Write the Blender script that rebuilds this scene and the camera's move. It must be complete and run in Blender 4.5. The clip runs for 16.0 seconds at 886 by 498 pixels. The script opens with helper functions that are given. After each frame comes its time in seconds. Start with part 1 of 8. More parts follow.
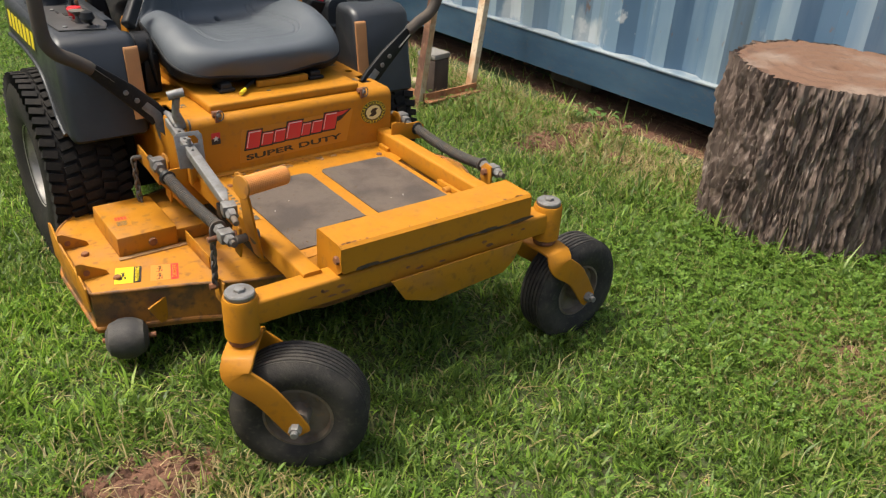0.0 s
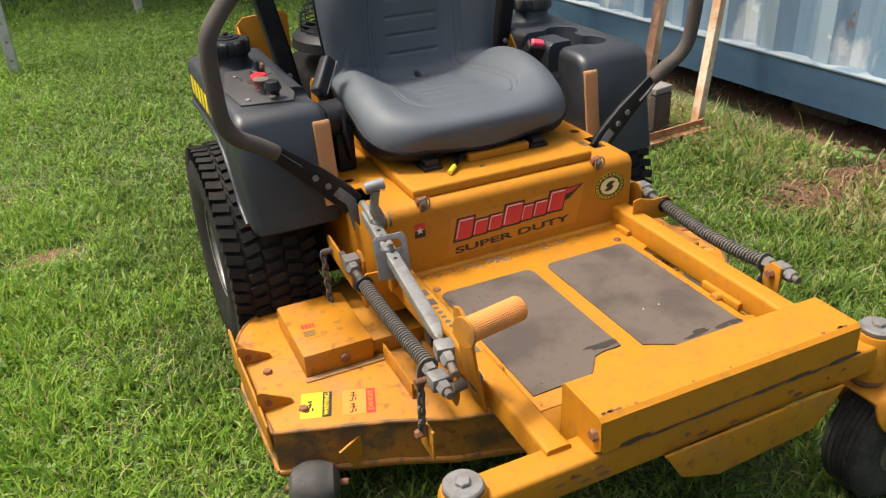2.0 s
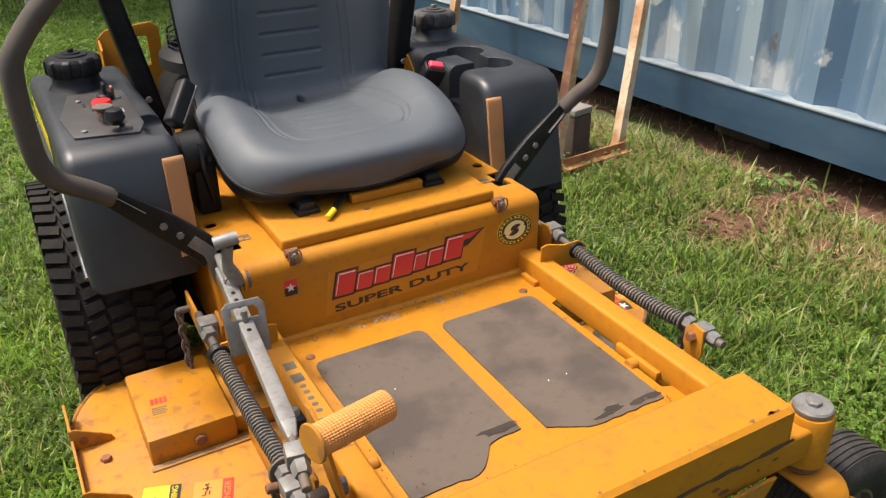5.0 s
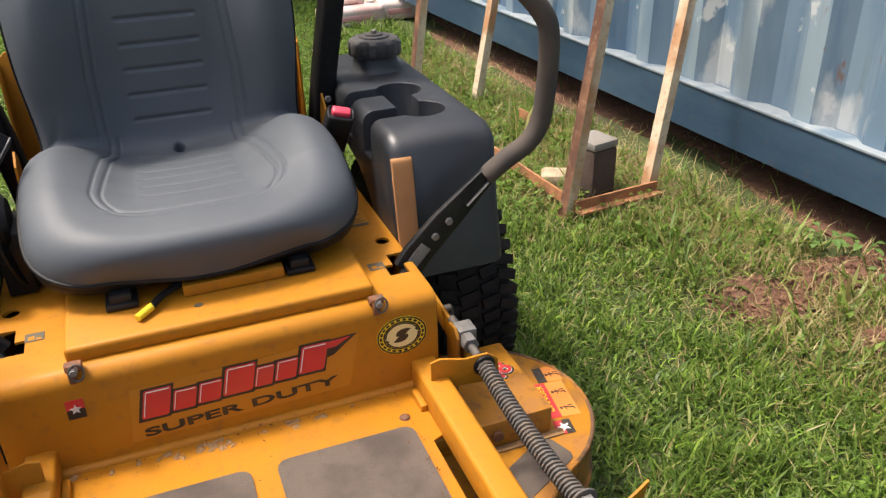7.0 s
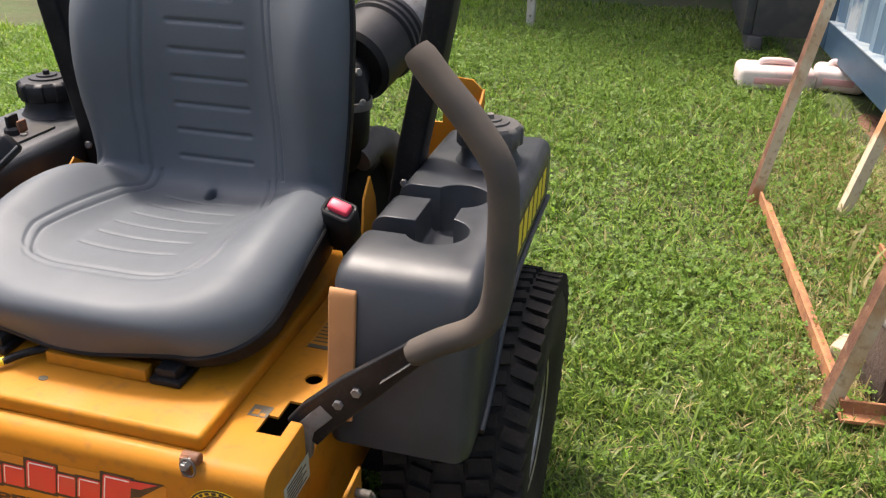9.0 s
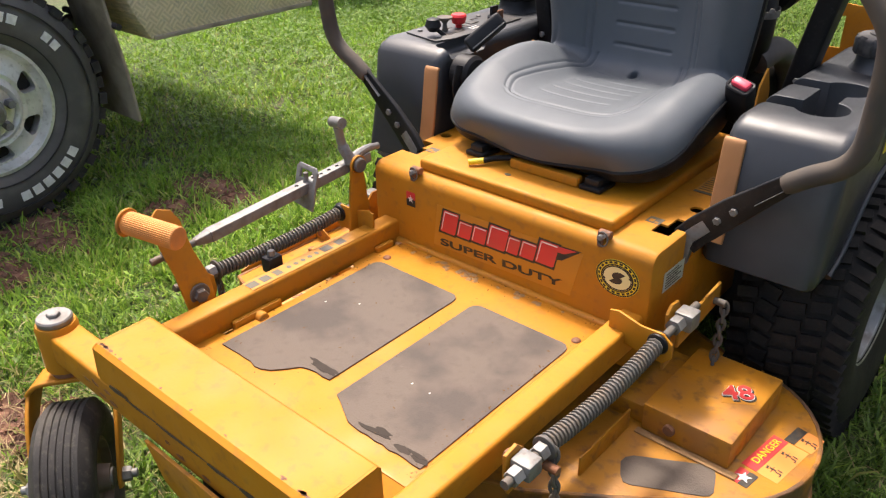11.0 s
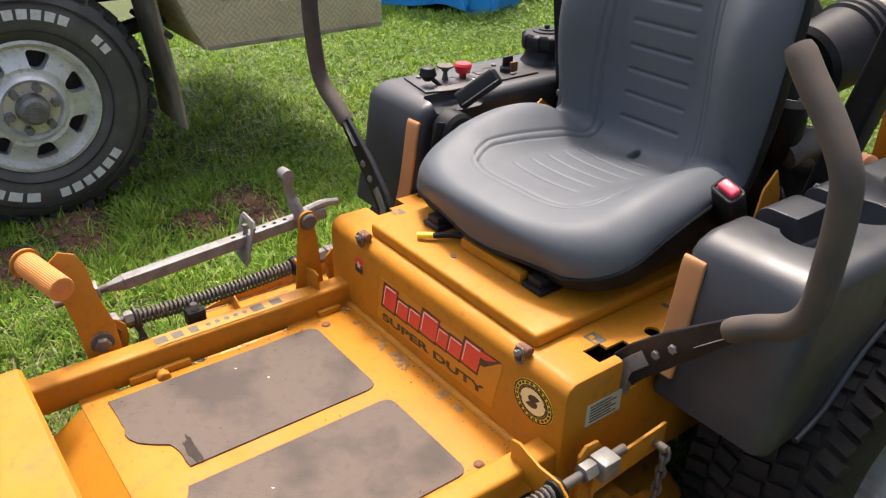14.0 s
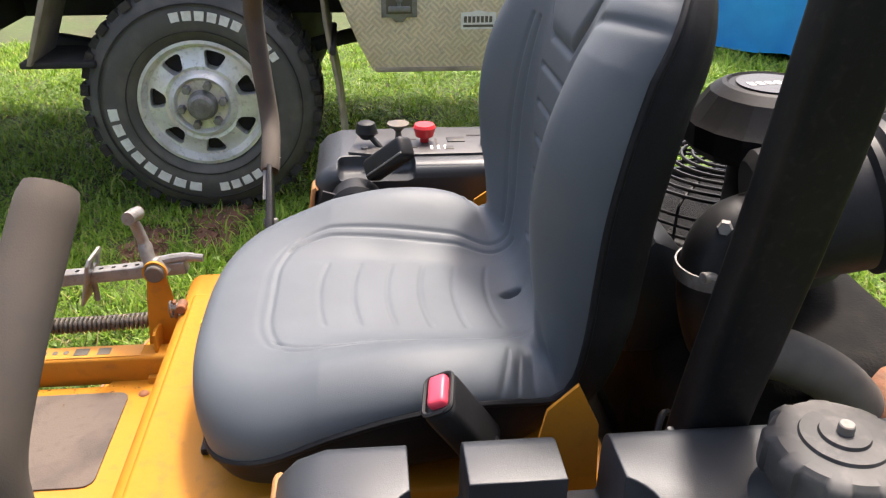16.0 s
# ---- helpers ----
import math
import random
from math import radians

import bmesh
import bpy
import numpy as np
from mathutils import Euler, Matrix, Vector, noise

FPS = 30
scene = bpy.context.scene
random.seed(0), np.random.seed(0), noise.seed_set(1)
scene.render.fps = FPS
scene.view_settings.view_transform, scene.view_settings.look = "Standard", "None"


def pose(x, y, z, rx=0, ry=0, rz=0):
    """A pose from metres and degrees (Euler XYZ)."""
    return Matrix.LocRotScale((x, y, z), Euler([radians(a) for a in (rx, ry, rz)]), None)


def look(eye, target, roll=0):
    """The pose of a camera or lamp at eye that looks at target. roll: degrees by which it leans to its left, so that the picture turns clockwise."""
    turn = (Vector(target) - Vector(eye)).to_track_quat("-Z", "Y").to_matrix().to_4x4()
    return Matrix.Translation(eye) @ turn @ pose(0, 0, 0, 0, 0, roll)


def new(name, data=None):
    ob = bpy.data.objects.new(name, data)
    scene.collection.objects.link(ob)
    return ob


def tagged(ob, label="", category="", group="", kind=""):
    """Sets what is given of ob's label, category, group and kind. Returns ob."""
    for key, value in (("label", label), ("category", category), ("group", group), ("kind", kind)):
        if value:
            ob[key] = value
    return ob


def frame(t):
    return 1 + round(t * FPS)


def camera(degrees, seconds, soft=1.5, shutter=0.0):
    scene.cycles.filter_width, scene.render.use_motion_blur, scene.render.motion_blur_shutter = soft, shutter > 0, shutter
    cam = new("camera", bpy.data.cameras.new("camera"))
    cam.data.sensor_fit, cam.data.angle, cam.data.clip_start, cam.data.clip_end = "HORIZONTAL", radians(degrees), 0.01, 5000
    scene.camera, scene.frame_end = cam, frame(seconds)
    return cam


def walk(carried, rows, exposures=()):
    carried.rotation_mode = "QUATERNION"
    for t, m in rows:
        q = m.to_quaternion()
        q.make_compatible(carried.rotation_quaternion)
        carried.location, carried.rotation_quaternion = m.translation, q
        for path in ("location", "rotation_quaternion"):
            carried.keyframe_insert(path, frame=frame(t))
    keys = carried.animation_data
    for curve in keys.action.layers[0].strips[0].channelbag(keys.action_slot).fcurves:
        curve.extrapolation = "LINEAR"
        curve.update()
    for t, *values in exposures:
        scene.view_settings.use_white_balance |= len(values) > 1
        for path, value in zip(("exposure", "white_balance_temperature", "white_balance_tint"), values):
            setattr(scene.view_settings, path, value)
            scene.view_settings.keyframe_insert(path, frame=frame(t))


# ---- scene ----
import functools
cam = camera(57.3, 16.0, soft=1.25)
EXPOSURES = [(0, 0.68, 6650, 7), (0.5, 0.80, 6650, 7), (1, 0.86, 6650, 7), (2, 0.86, 6650, 8), (4, 0.82, 6700, 10), (7, 0.88, 6750, 12), (7.5, 1.0, 6750, 13), (8.5, 1.14, 6750, 14), (10, 1.34, 6750, 13.5), (12.5, 1.12, 6750, 14.5), (14, 1.16, 6750, 15), (16, 1.56, 6750, 14.5)]
PATH = [
    (0, (-0.978, -0.742, 1.306), (0.094, 0.649, 0.348), 3.4),
    (0.5, (-0.951, -0.545, 1.307), (0.018, 0.927, 0.362), 1.5),
    (1, (-0.893, -0.412, 1.258), (-0.075, 1.12, 0.266), -2.1),
    (1.5, (-0.826, -0.31, 1.258), (-0.143, 1.279, 0.253), -3.9),
    (2, (-0.821, -0.203, 1.284), (-0.11, 1.411, 0.342), -2.8),
    (2.5, (-0.766, -0.065, 1.273), (0.12, 1.49, 0.38), -1.6),
    (3, (-0.65, -0.018, 1.262), (0.273, 1.514, 0.368), -0.5),
    (3.5, (-0.64, -0.01, 1.262), (0.273, 1.525, 0.362), -0.7),
    (4, (-0.662, -0.009, 1.259), (0.262, 1.515, 0.351), -0.5),
    (4.2, (-0.658, -0.012, 1.256), (0.267, 1.507, 0.342), -0.5),
    (6.5, (-0.279, 0.059, 1.234), (0.376, 1.687, 0.275), -1.8),
    (7, (-0.053, 0.205, 1.232), (0.571, 1.854, 0.288), -1.5),
    (7.5, (0.223, 0.241, 1.238), (0.734, 1.942, 0.319), 1.7),
    (8, (0.459, 0.256, 1.235), (0.753, 2.017, 0.333), 3.6),
    (8.5, (0.62, 0.481, 1.199), (0.546, 2.264, 0.295), 1.9),
    (9, (0.733, 0.604, 1.237), (0.272, 2.332, 0.341), 1.1),
    (9.5, (0.884, 0.62, 1.253), (-0.047, 2.138, 0.342), 0.6),
    (10, (0.907, 0.465, 1.234), (-0.203, 1.823, 0.273), 0.2),
    (10.2, (0.897, 0.364, 1.218), (-0.227, 1.704, 0.248), -0.6),
    (12.3, (0.847, 0.078, 1.233), (-0.354, 1.356, 0.272), -0.1),
    (12.5, (0.856, 0.103, 1.237), (-0.331, 1.38, 0.257), -0.8),
    (13, (0.909, 0.217, 1.229), (-0.219, 1.487, 0.171), -1.9),
    (13.5, (0.965, 0.381, 1.239), (-0.276, 1.548, 0.191), -1.0),
    (14, (0.956, 0.564, 1.265), (-0.438, 1.635, 0.312), 1.3),
    (14.5, (0.885, 0.897, 1.242), (-0.683, 1.71, 0.304), 0.1),
    (15, (0.958, 1.168, 1.242), (-0.777, 1.552, 0.325), -1.5),
    (15.5, (0.978, 1.403, 1.237), (-0.809, 1.603, 0.362), -1.5),
    (16, (0.924, 1.586, 1.224), (-0.847, 1.755, 0.311), 0.4),
]
walk(cam, [(t, look(eye, target, roll)) for t, eye, target, roll in PATH], EXPOSURES)

# ---- light ----
SUN_FROM = Vector((-0.37, 0.21, 0.905)).normalized()
world = bpy.data.worlds.new("sky")
scene.world = world
world.use_nodes = True
wn = world.node_tree
sky = wn.nodes.new("ShaderNodeTexSky")
sky.sky_type, sky.sun_disc = "NISHITA", False
sky.sun_elevation = math.asin(SUN_FROM.z)
sky.sun_rotation = math.atan2(SUN_FROM.x, SUN_FROM.y)
sky.air_density, sky.dust_density = 1.0, 6.0
wn.links.new(sky.outputs[0], wn.nodes["Background"].inputs[0])
wn.nodes["Background"].inputs[1].default_value = 0.15
sun = new("sun", bpy.data.lights.new("sun", "SUN"))
sun.data.energy, sun.data.angle, sun.data.color = 2.4, radians(8), (1.0, 0.95, 0.87)
sun.matrix_basis = look(SUN_FROM * 20, (0, 0, 0))


# ---- materials ----
def mat(name, base, rough=0.5, metal=0.0, vary=None, scale=8.0, amount=0.5, bump=0.0, bump_scale=200.0,
        fine=None, fine_scale=60.0, fine_amount=0.3, coat=0.0, spec=0.5, rough_vary=0.0, low=0.45, high=0.65, stretch=None):
    """A surface with a base colour, a second colour in large stains, a third in fine specks, and fine relief."""
    m = bpy.data.materials.new(name)
    m.use_nodes = True
    nt = m.node_tree
    bsdf = nt.nodes["Principled BSDF"]
    bsdf.inputs["Base Color"].default_value = (*base, 1)
    bsdf.inputs["Roughness"].default_value = rough
    bsdf.inputs["Metallic"].default_value = metal
    bsdf.inputs["Coat Weight"].default_value = coat
    bsdf.inputs["Coat Roughness"].default_value = 0.115
    bsdf.inputs["Specular IOR Level"].default_value = spec
    tc = nt.nodes.new("ShaderNodeNewGeometry")
    where = tc.outputs["Position"]
    if stretch:
        mp = nt.nodes.new("ShaderNodeMapping")
        mp.inputs["Scale"].default_value = stretch
        nt.links.new(where, mp.inputs[0])
        where = mp.outputs[0]
    last = None

    def noise_mask(sc, lo, hi, detail=6.0):
        n = nt.nodes.new("ShaderNodeTexNoise")
        n.inputs["Scale"].default_value, n.inputs["Detail"].default_value = sc, detail
        nt.links.new(where, n.inputs["Vector"])
        r = nt.nodes.new("ShaderNodeMapRange")
        r.inputs["From Min"].default_value, r.inputs["From Max"].default_value = lo, hi
        nt.links.new(n.outputs["Fac"], r.inputs["Value"])
        return r.outputs["Result"]

    def blend(colour, mask, k):
        nonlocal last
        mul = nt.nodes.new("ShaderNodeMath")
        mul.operation = "MULTIPLY"
        mul.inputs[1].default_value = k
        nt.links.new(mask, mul.inputs[0])
        mx = nt.nodes.new("ShaderNodeMix")
        mx.data_type = "RGBA"
        nt.links.new(mul.outputs[0], mx.inputs["Factor"])
        if last:
            nt.links.new(last, mx.inputs["A"])
        else:
            mx.inputs["A"].default_value = (*base, 1)
        mx.inputs["B"].default_value = (*colour, 1)
        last = mx.outputs["Result"]
        nt.links.new(last, bsdf.inputs["Base Color"])

    if vary:
        blend(vary, noise_mask(scale, low, high), amount)
    if fine:
        blend(fine, noise_mask(fine_scale, 0.55, 0.7), fine_amount)
    if rough_vary:
        r = nt.nodes.new("ShaderNodeMath")
        r.operation = "MULTIPLY_ADD"
        r.inputs[1].default_value, r.inputs[2].default_value = rough_vary, rough - rough_vary * 0.4
        nt.links.new(noise_mask(scale * 1.7, 0.35, 0.7), r.inputs[0])
        nt.links.new(r.outputs[0], bsdf.inputs["Roughness"])
    if bump:
        b = nt.nodes.new("ShaderNodeBump")
        b.inputs["Strength"].default_value, b.inputs["Distance"].default_value = bump, 0.002
        nt.links.new(noise_mask(bump_scale, 0.3, 0.7, 3.0), b.inputs["Height"])
        nt.links.new(b.outputs[0], bsdf.inputs["Normal"])
    return m


YELLOW = mat("yellow_paint", (0.44, 0.176, 0.0090), 0.58, spec=0.28, vary=(0.33, 0.142, 0.022), scale=7, amount=0.55, low=0.5, high=0.72,
             fine=(0.22, 0.10, 0.03), fine_scale=55, fine_amount=0.35, rough_vary=0.25, coat=0.02, bump=0.06, bump_scale=120)
DECK_YELLOW = mat("worn_deck_paint", (0.43, 0.178, 0.011), 0.55, spec=0.3, vary=(0.33, 0.15, 0.05), scale=11, amount=0.7, low=0.48, high=0.68,
                  fine=(0.13, 0.06, 0.03), fine_scale=40, fine_amount=0.6, rough_vary=0.25, bump=0.12, bump_scale=90)
DARK_RUB = mat("rubbed_brown_steel", (0.055, 0.034, 0.022), 0.75, vary=(0.12, 0.06, 0.03), scale=40, amount=0.7, bump=0.2)
RUST = mat("rusty_steel", (0.22, 0.085, 0.035), 0.75, vary=(0.10, 0.05, 0.03), scale=30, amount=0.8, bump=0.3, bump_scale=150)
VINYL = mat("seat_vinyl", (0.076, 0.087, 0.098), 0.58, spec=0.46, vary=(0.088, 0.100, 0.112), scale=9, amount=0.5, bump=0.08, bump_scale=900, rough_vary=0.10)
SHELL = mat("seat_shell_plastic", (0.009, 0.009, 0.010), 0.55, spec=0.2, bump=0.1, bump_scale=400, vary=(0.03, 0.03, 0.03), scale=14)
TANK = mat("grey_black_plastic", (0.019, 0.0215, 0.025), 0.43, spec=0.6, vary=(0.036, 0.039, 0.044), scale=9, amount=0.6, bump=0.08, bump_scale=700, rough_vary=0.12)
BLACK = mat("black_plastic", (0.010, 0.010, 0.011), 0.48, spec=0.28, vary=(0.026, 0.025, 0.024), scale=20, amount=0.5, bump=0.04)
PANEL = mat("dusty_grey_panel", (0.050, 0.047, 0.045), 0.42, vary=(0.085, 0.078, 0.072), scale=14, amount=0.6, fine=(0.05, 0.045, 0.04), fine_scale=90, fine_amount=0.3)
ROLL_BLACK = mat("scuffed_black_bar_paint", (0.006, 0.006, 0.0065), 0.5, spec=0.18, vary=(0.016, 0.015, 0.014), scale=14, amount=0.5, fine=(0.10, 0.09, 0.08), fine_scale=120, fine_amount=0.08)
BLACK_STEEL = mat("black_painted_steel", (0.009, 0.009, 0.010), 0.42, spec=0.25, vary=(0.03, 0.029, 0.028), scale=12, amount=0.5, fine=(0.12, 0.11, 0.10), fine_scale=160, fine_amount=0.10)
FOAM = mat("worn_foam_grip", (0.076, 0.060, 0.046), 0.85, vary=(0.05, 0.044, 0.04), scale=16, amount=0.7, bump=0.08, bump_scale=900)
RUBBER = mat("tyre_rubber", (0.026, 0.024, 0.023), 0.78, spec=0.3, vary=(0.07, 0.062, 0.052), scale=13, amount=0.65, fine=(0.12, 0.10, 0.08), fine_scale=90, fine_amount=0.3, bump=0.2)
REAR_RUBBER = mat("dark_turf_rubber", (0.013, 0.012, 0.011), 0.8, spec=0.25, vary=(0.032, 0.026, 0.021), scale=15, amount=0.6, fine=(0.06, 0.048, 0.036), fine_scale=90, fine_amount=0.25, bump=0.2)
ENGINE_BLACK = mat("sooty_black_casting", (0.008, 0.008, 0.008), 0.85, spec=0.12, vary=(0.022, 0.019, 0.016), scale=18, amount=0.6, bump=0.3)
DUSTY_RUBBER = mat("dusty_rubber", (0.045, 0.042, 0.04), 0.75, vary=(0.11, 0.10, 0.085), scale=17, amount=0.6, bump=0.25)
STEEL = mat("galvanised_steel", (0.215, 0.21, 0.20), 0.52, metal=0.3, vary=(0.14, 0.125, 0.11), scale=40, amount=0.7, fine=(0.14, 0.1, 0.07), fine_scale=120, fine_amount=0.5)
DARK_STEEL = mat("dark_spring_steel", (0.105, 0.096, 0.086), 0.65, metal=0.1, spec=0.3, vary=(0.16, 0.12, 0.085), scale=50, amount=0.7)
MAT_RUBBER = mat("worn_foot_mat", (0.104, 0.079, 0.060), 0.8, vary=(0.050, 0.038, 0.031), scale=8, amount=0.8, low=0.48, high=0.64, fine=(0.055, 0.042, 0.033), fine_scale=60, fine_amount=0.35, bump=0.25, bump_scale=400)
MAT_DARK = mat("blackened_mat", (0.045, 0.037, 0.031), 0.95, spec=0.1, vary=(0.06, 0.048, 0.04), scale=30)
DUSTY_CAP = mat("dusty_cap_plastic", (0.034, 0.032, 0.031), 0.6, vary=(0.10, 0.094, 0.086), scale=16, amount=0.8, fine=(0.15, 0.14, 0.125), fine_scale=60, fine_amount=0.3)
CASTER_RIM = mat("dusty_wheel_rim", (0.16, 0.125, 0.095), 0.75, vary=(0.08, 0.06, 0.045), scale=30, amount=0.8, fine=(0.26, 0.15, 0.07), fine_scale=60, fine_amount=0.4)
KNURL = mat("orange_grip_rubber", (0.62, 0.24, 0.055), 0.7, vary=(0.38, 0.16, 0.05), scale=25, amount=0.5)
STRIP = mat("dull_orange_strip", (0.42, 0.20, 0.075), 0.65, vary=(0.30, 0.14, 0.055), scale=12, amount=0.5)
RED = mat("red_plastic", (0.62, 0.02, 0.025), 0.4)
PINK = mat("red_buckle_button", (0.75, 0.06, 0.10), 0.4)
INK_BLACK = mat("black_ink", (0.02, 0.018, 0.016), 0.5, vary=(0.10, 0.06, 0.02), scale=60, amount=0.4)
INK_RED = mat("red_ink", (0.60, 0.035, 0.035), 0.4, vary=(0.5, 0.08, 0.05), scale=30, amount=0.4)
INK_YELLOW = mat("yellow_ink", (0.80, 0.62, 0.02), 0.45, vary=(0.6, 0.45, 0.05), scale=30, amount=0.4)
INK_WHITE = mat("white_ink", (0.75, 0.73, 0.68), 0.5, vary=(0.5, 0.46, 0.4), scale=40, amount=0.5)
INK_ORANGE = mat("faded_orange_ink", (0.70, 0.24, 0.04), 0.5)
INK_GREY = mat("dark_worn_ink", (0.10, 0.085, 0.06), 0.6)
CLEAR_DECAL = mat("clear_decal_film", (0.47, 0.195, 0.012), 0.45, vary=(0.43, 0.175, 0.012), scale=20, amount=0.5)
DECK_SIDE = mat("dirty_deck_side", (0.34, 0.135, 0.018), 0.6, vary=(0.10, 0.055, 0.03), scale=14, amount=0.9, low=0.42, high=0.6, fine=(0.05, 0.035, 0.025), fine_scale=45, fine_amount=0.7, bump=0.3, bump_scale=110)
SOIL_DUST = mat("caked_dust", (0.30, 0.17, 0.07), 0.9, bump=0.4, bump_scale=200)


# ---- building helpers ----
def thing(name, at=(0, 0, 0), label="", category="", group="", kind="", yaw=0):
    ob = new(name)
    ob.matrix_basis = pose(*at, 0, 0, yaw)
    return tagged(ob, label, category, group, kind)


def part(name, bm, material, parent=None, label="", smooth=35, local=False):
    """Links a bmesh as one mesh object; its points are in the world's metres unless local."""
    me = bpy.data.meshes.new(name)
    bm.to_mesh(me)
    bm.free()
    if smooth:
        me.polygons.foreach_set("use_smooth", [True] * len(me.polygons))
        me.set_sharp_from_angle(angle=radians(smooth))
    for one in (material if isinstance(material, (list, tuple)) else [material]):
        me.materials.append(one)
    ob = new(name, me)
    if parent:
        ob.parent = parent
        if parent.type == "EMPTY" and not local:
            ob.matrix_parent_inverse = parent.matrix_basis.inverted()
    return tagged(ob, label)


def bm_box(lo, hi, bevel=0.0, seg=2, bm=None, m=None):
    out = bmesh.new()
    made = bmesh.ops.create_cube(out, size=1.0)["verts"]
    for v in made:
        v.co = Vector([lo[i] + (v.co[i] + 0.5) * (hi[i] - lo[i]) for i in range(3)])
    if bevel:
        bmesh.ops.bevel(out, geom=out.edges[:], offset=bevel, segments=seg, profile=0.5, affect="EDGES", clamp_overlap=True)
    if m:
        bmesh.ops.transform(out, matrix=m, verts=out.verts[:])
    return join(bm, out)


def join(bm, other):
    if bm is None:
        return other
    me = bpy.data.meshes.new("tmp")
    other.to_mesh(me)
    other.free()
    bm.from_mesh(me)
    bpy.data.meshes.remove(me)
    return bm


def lathe(profile, seg=32, m=None, bm=None, close=True):
    """Turns (radius, height) pairs round z."""
    out = bmesh.new()
    rings = []
    for r, h in profile:
        if r < 1e-6:
            rings.append([out.verts.new((0, 0, h))])
        else:
            rings.append([out.verts.new((r * math.cos(2 * math.pi * k / seg), r * math.sin(2 * math.pi * k / seg), h)) for k in range(seg)])
    for a, b in zip(rings, rings[1:]):
        for k in range(seg):
            j = (k + 1) % seg
            if len(a) == 1 and len(b) == 1:
                continue
            if len(a) == 1:
                out.faces.new((a[0], b[k], b[j]))
            elif len(b) == 1:
                out.faces.new((a[k], a[j], b[0]))
            else:
                out.faces.new((a[k], a[j], b[j], b[k]))
    bmesh.ops.recalc_face_normals(out, faces=out.faces[:])
    if m:
        bmesh.ops.transform(out, matrix=m, verts=out.verts[:])
    return join(bm, out)


def along(a, b):
    """The pose whose z runs from a towards b."""
    a, b = Vector(a), Vector(b)
    return Matrix.Translation(a) @ (b - a).to_track_quat("Z", "Y").to_matrix().to_4x4()


def rod(a, b, r, seg=16, bm=None, r2=None, chamfer=0.15):
    n = (Vector(b) - Vector(a)).length
    r2 = r if r2 is None else r2
    c = min(chamfer * r, n * 0.2)
    return lathe([(0, 0), (r - c, 0), (r, c), (r2, n - c), (r2 - c, n), (0, n)], seg, along(a, b), bm)


def hex_bolt(a, b, r, bm=None):
    n = (Vector(b) - Vector(a)).length
    return lathe([(0, 0), (r, 0), (r, n * 0.8), (r * 0.85, n), (0, n)], 6, along(a, b), bm)


def smooth_path(points, n=8):
    """Points on a Catmull-Rom curve through the given ones."""
    p = [Vector(q) for q in points]
    p = [p[0] * 2 - p[1]] + p + [p[-1] * 2 - p[-2]]
    out = []
    for i in range(1, len(p) - 2):
        for k in range(n):
            t = k / n
            out.append(0.5 * ((2 * p[i]) + (p[i + 1] - p[i - 1]) * t + (2 * p[i - 1] - 5 * p[i] + 4 * p[i + 1] - p[i + 2]) * t * t
                              + (3 * p[i] - p[i - 1] - 3 * p[i + 1] + p[i + 2]) * t ** 3))
    return out + [p[-2]]


def tube(points, r, seg=14, bm=None, shape=None, cap=True, up=(0, 0, 1)):
    """A bar swept along points; r a radius or one for each point; shape: its section as (u, v) pairs."""
    out = bmesh.new()
    pts = [Vector(q) for q in points]
    rs = r if isinstance(r, (list, tuple)) else [r] * len(pts)
    shape = shape or [(math.cos(2 * math.pi * k / seg), math.sin(2 * math.pi * k / seg)) for k in range(seg)]
    rings, side = [], None
    for i, q in enumerate(pts):
        d = (pts[min(i + 1, len(pts) - 1)] - pts[max(i - 1, 0)]).normalized()
        if side is None:
            side = d.cross(Vector(up))
            side = side.normalized() if side.length > 1e-4 else d.orthogonal().normalized()
        side = (side - d * side.dot(d)).normalized()
        over = side.cross(d)
        rings.append([out.verts.new(q + (side * u + over * v) * rs[i]) for u, v in shape])
    n = len(shape)
    for a, b in zip(rings, rings[1:]):
        for k in range(n):
            out.faces.new((a[k], a[(k + 1) % n], b[(k + 1) % n], b[k]))
    if cap:
        out.faces.new(rings[0][::-1])
        out.faces.new(rings[-1])
    bmesh.ops.recalc_face_normals(out, faces=out.faces[:])
    return join(bm, out)


def rounded(w, h, c, n=3):
    """A rounded rectangle's outline as (u, v) pairs."""
    out = []
    for cx, cy, a0 in ((w / 2 - c, h / 2 - c, 0), (-w / 2 + c, h / 2 - c, 90), (-w / 2 + c, -h / 2 + c, 180), (w / 2 - c, -h / 2 + c, 270)):
        for k in range(n + 1):
            a = radians(a0 + 90 * k / n)
            out.append((cx + c * math.cos(a), cy + c * math.sin(a)))
    return out


def square_tube(a, b, w, h, c=0.006, bm=None, up=(0, 0, 1)):
    return tube([a, b], 1.0, shape=rounded(w, h, c), bm=bm, up=up)


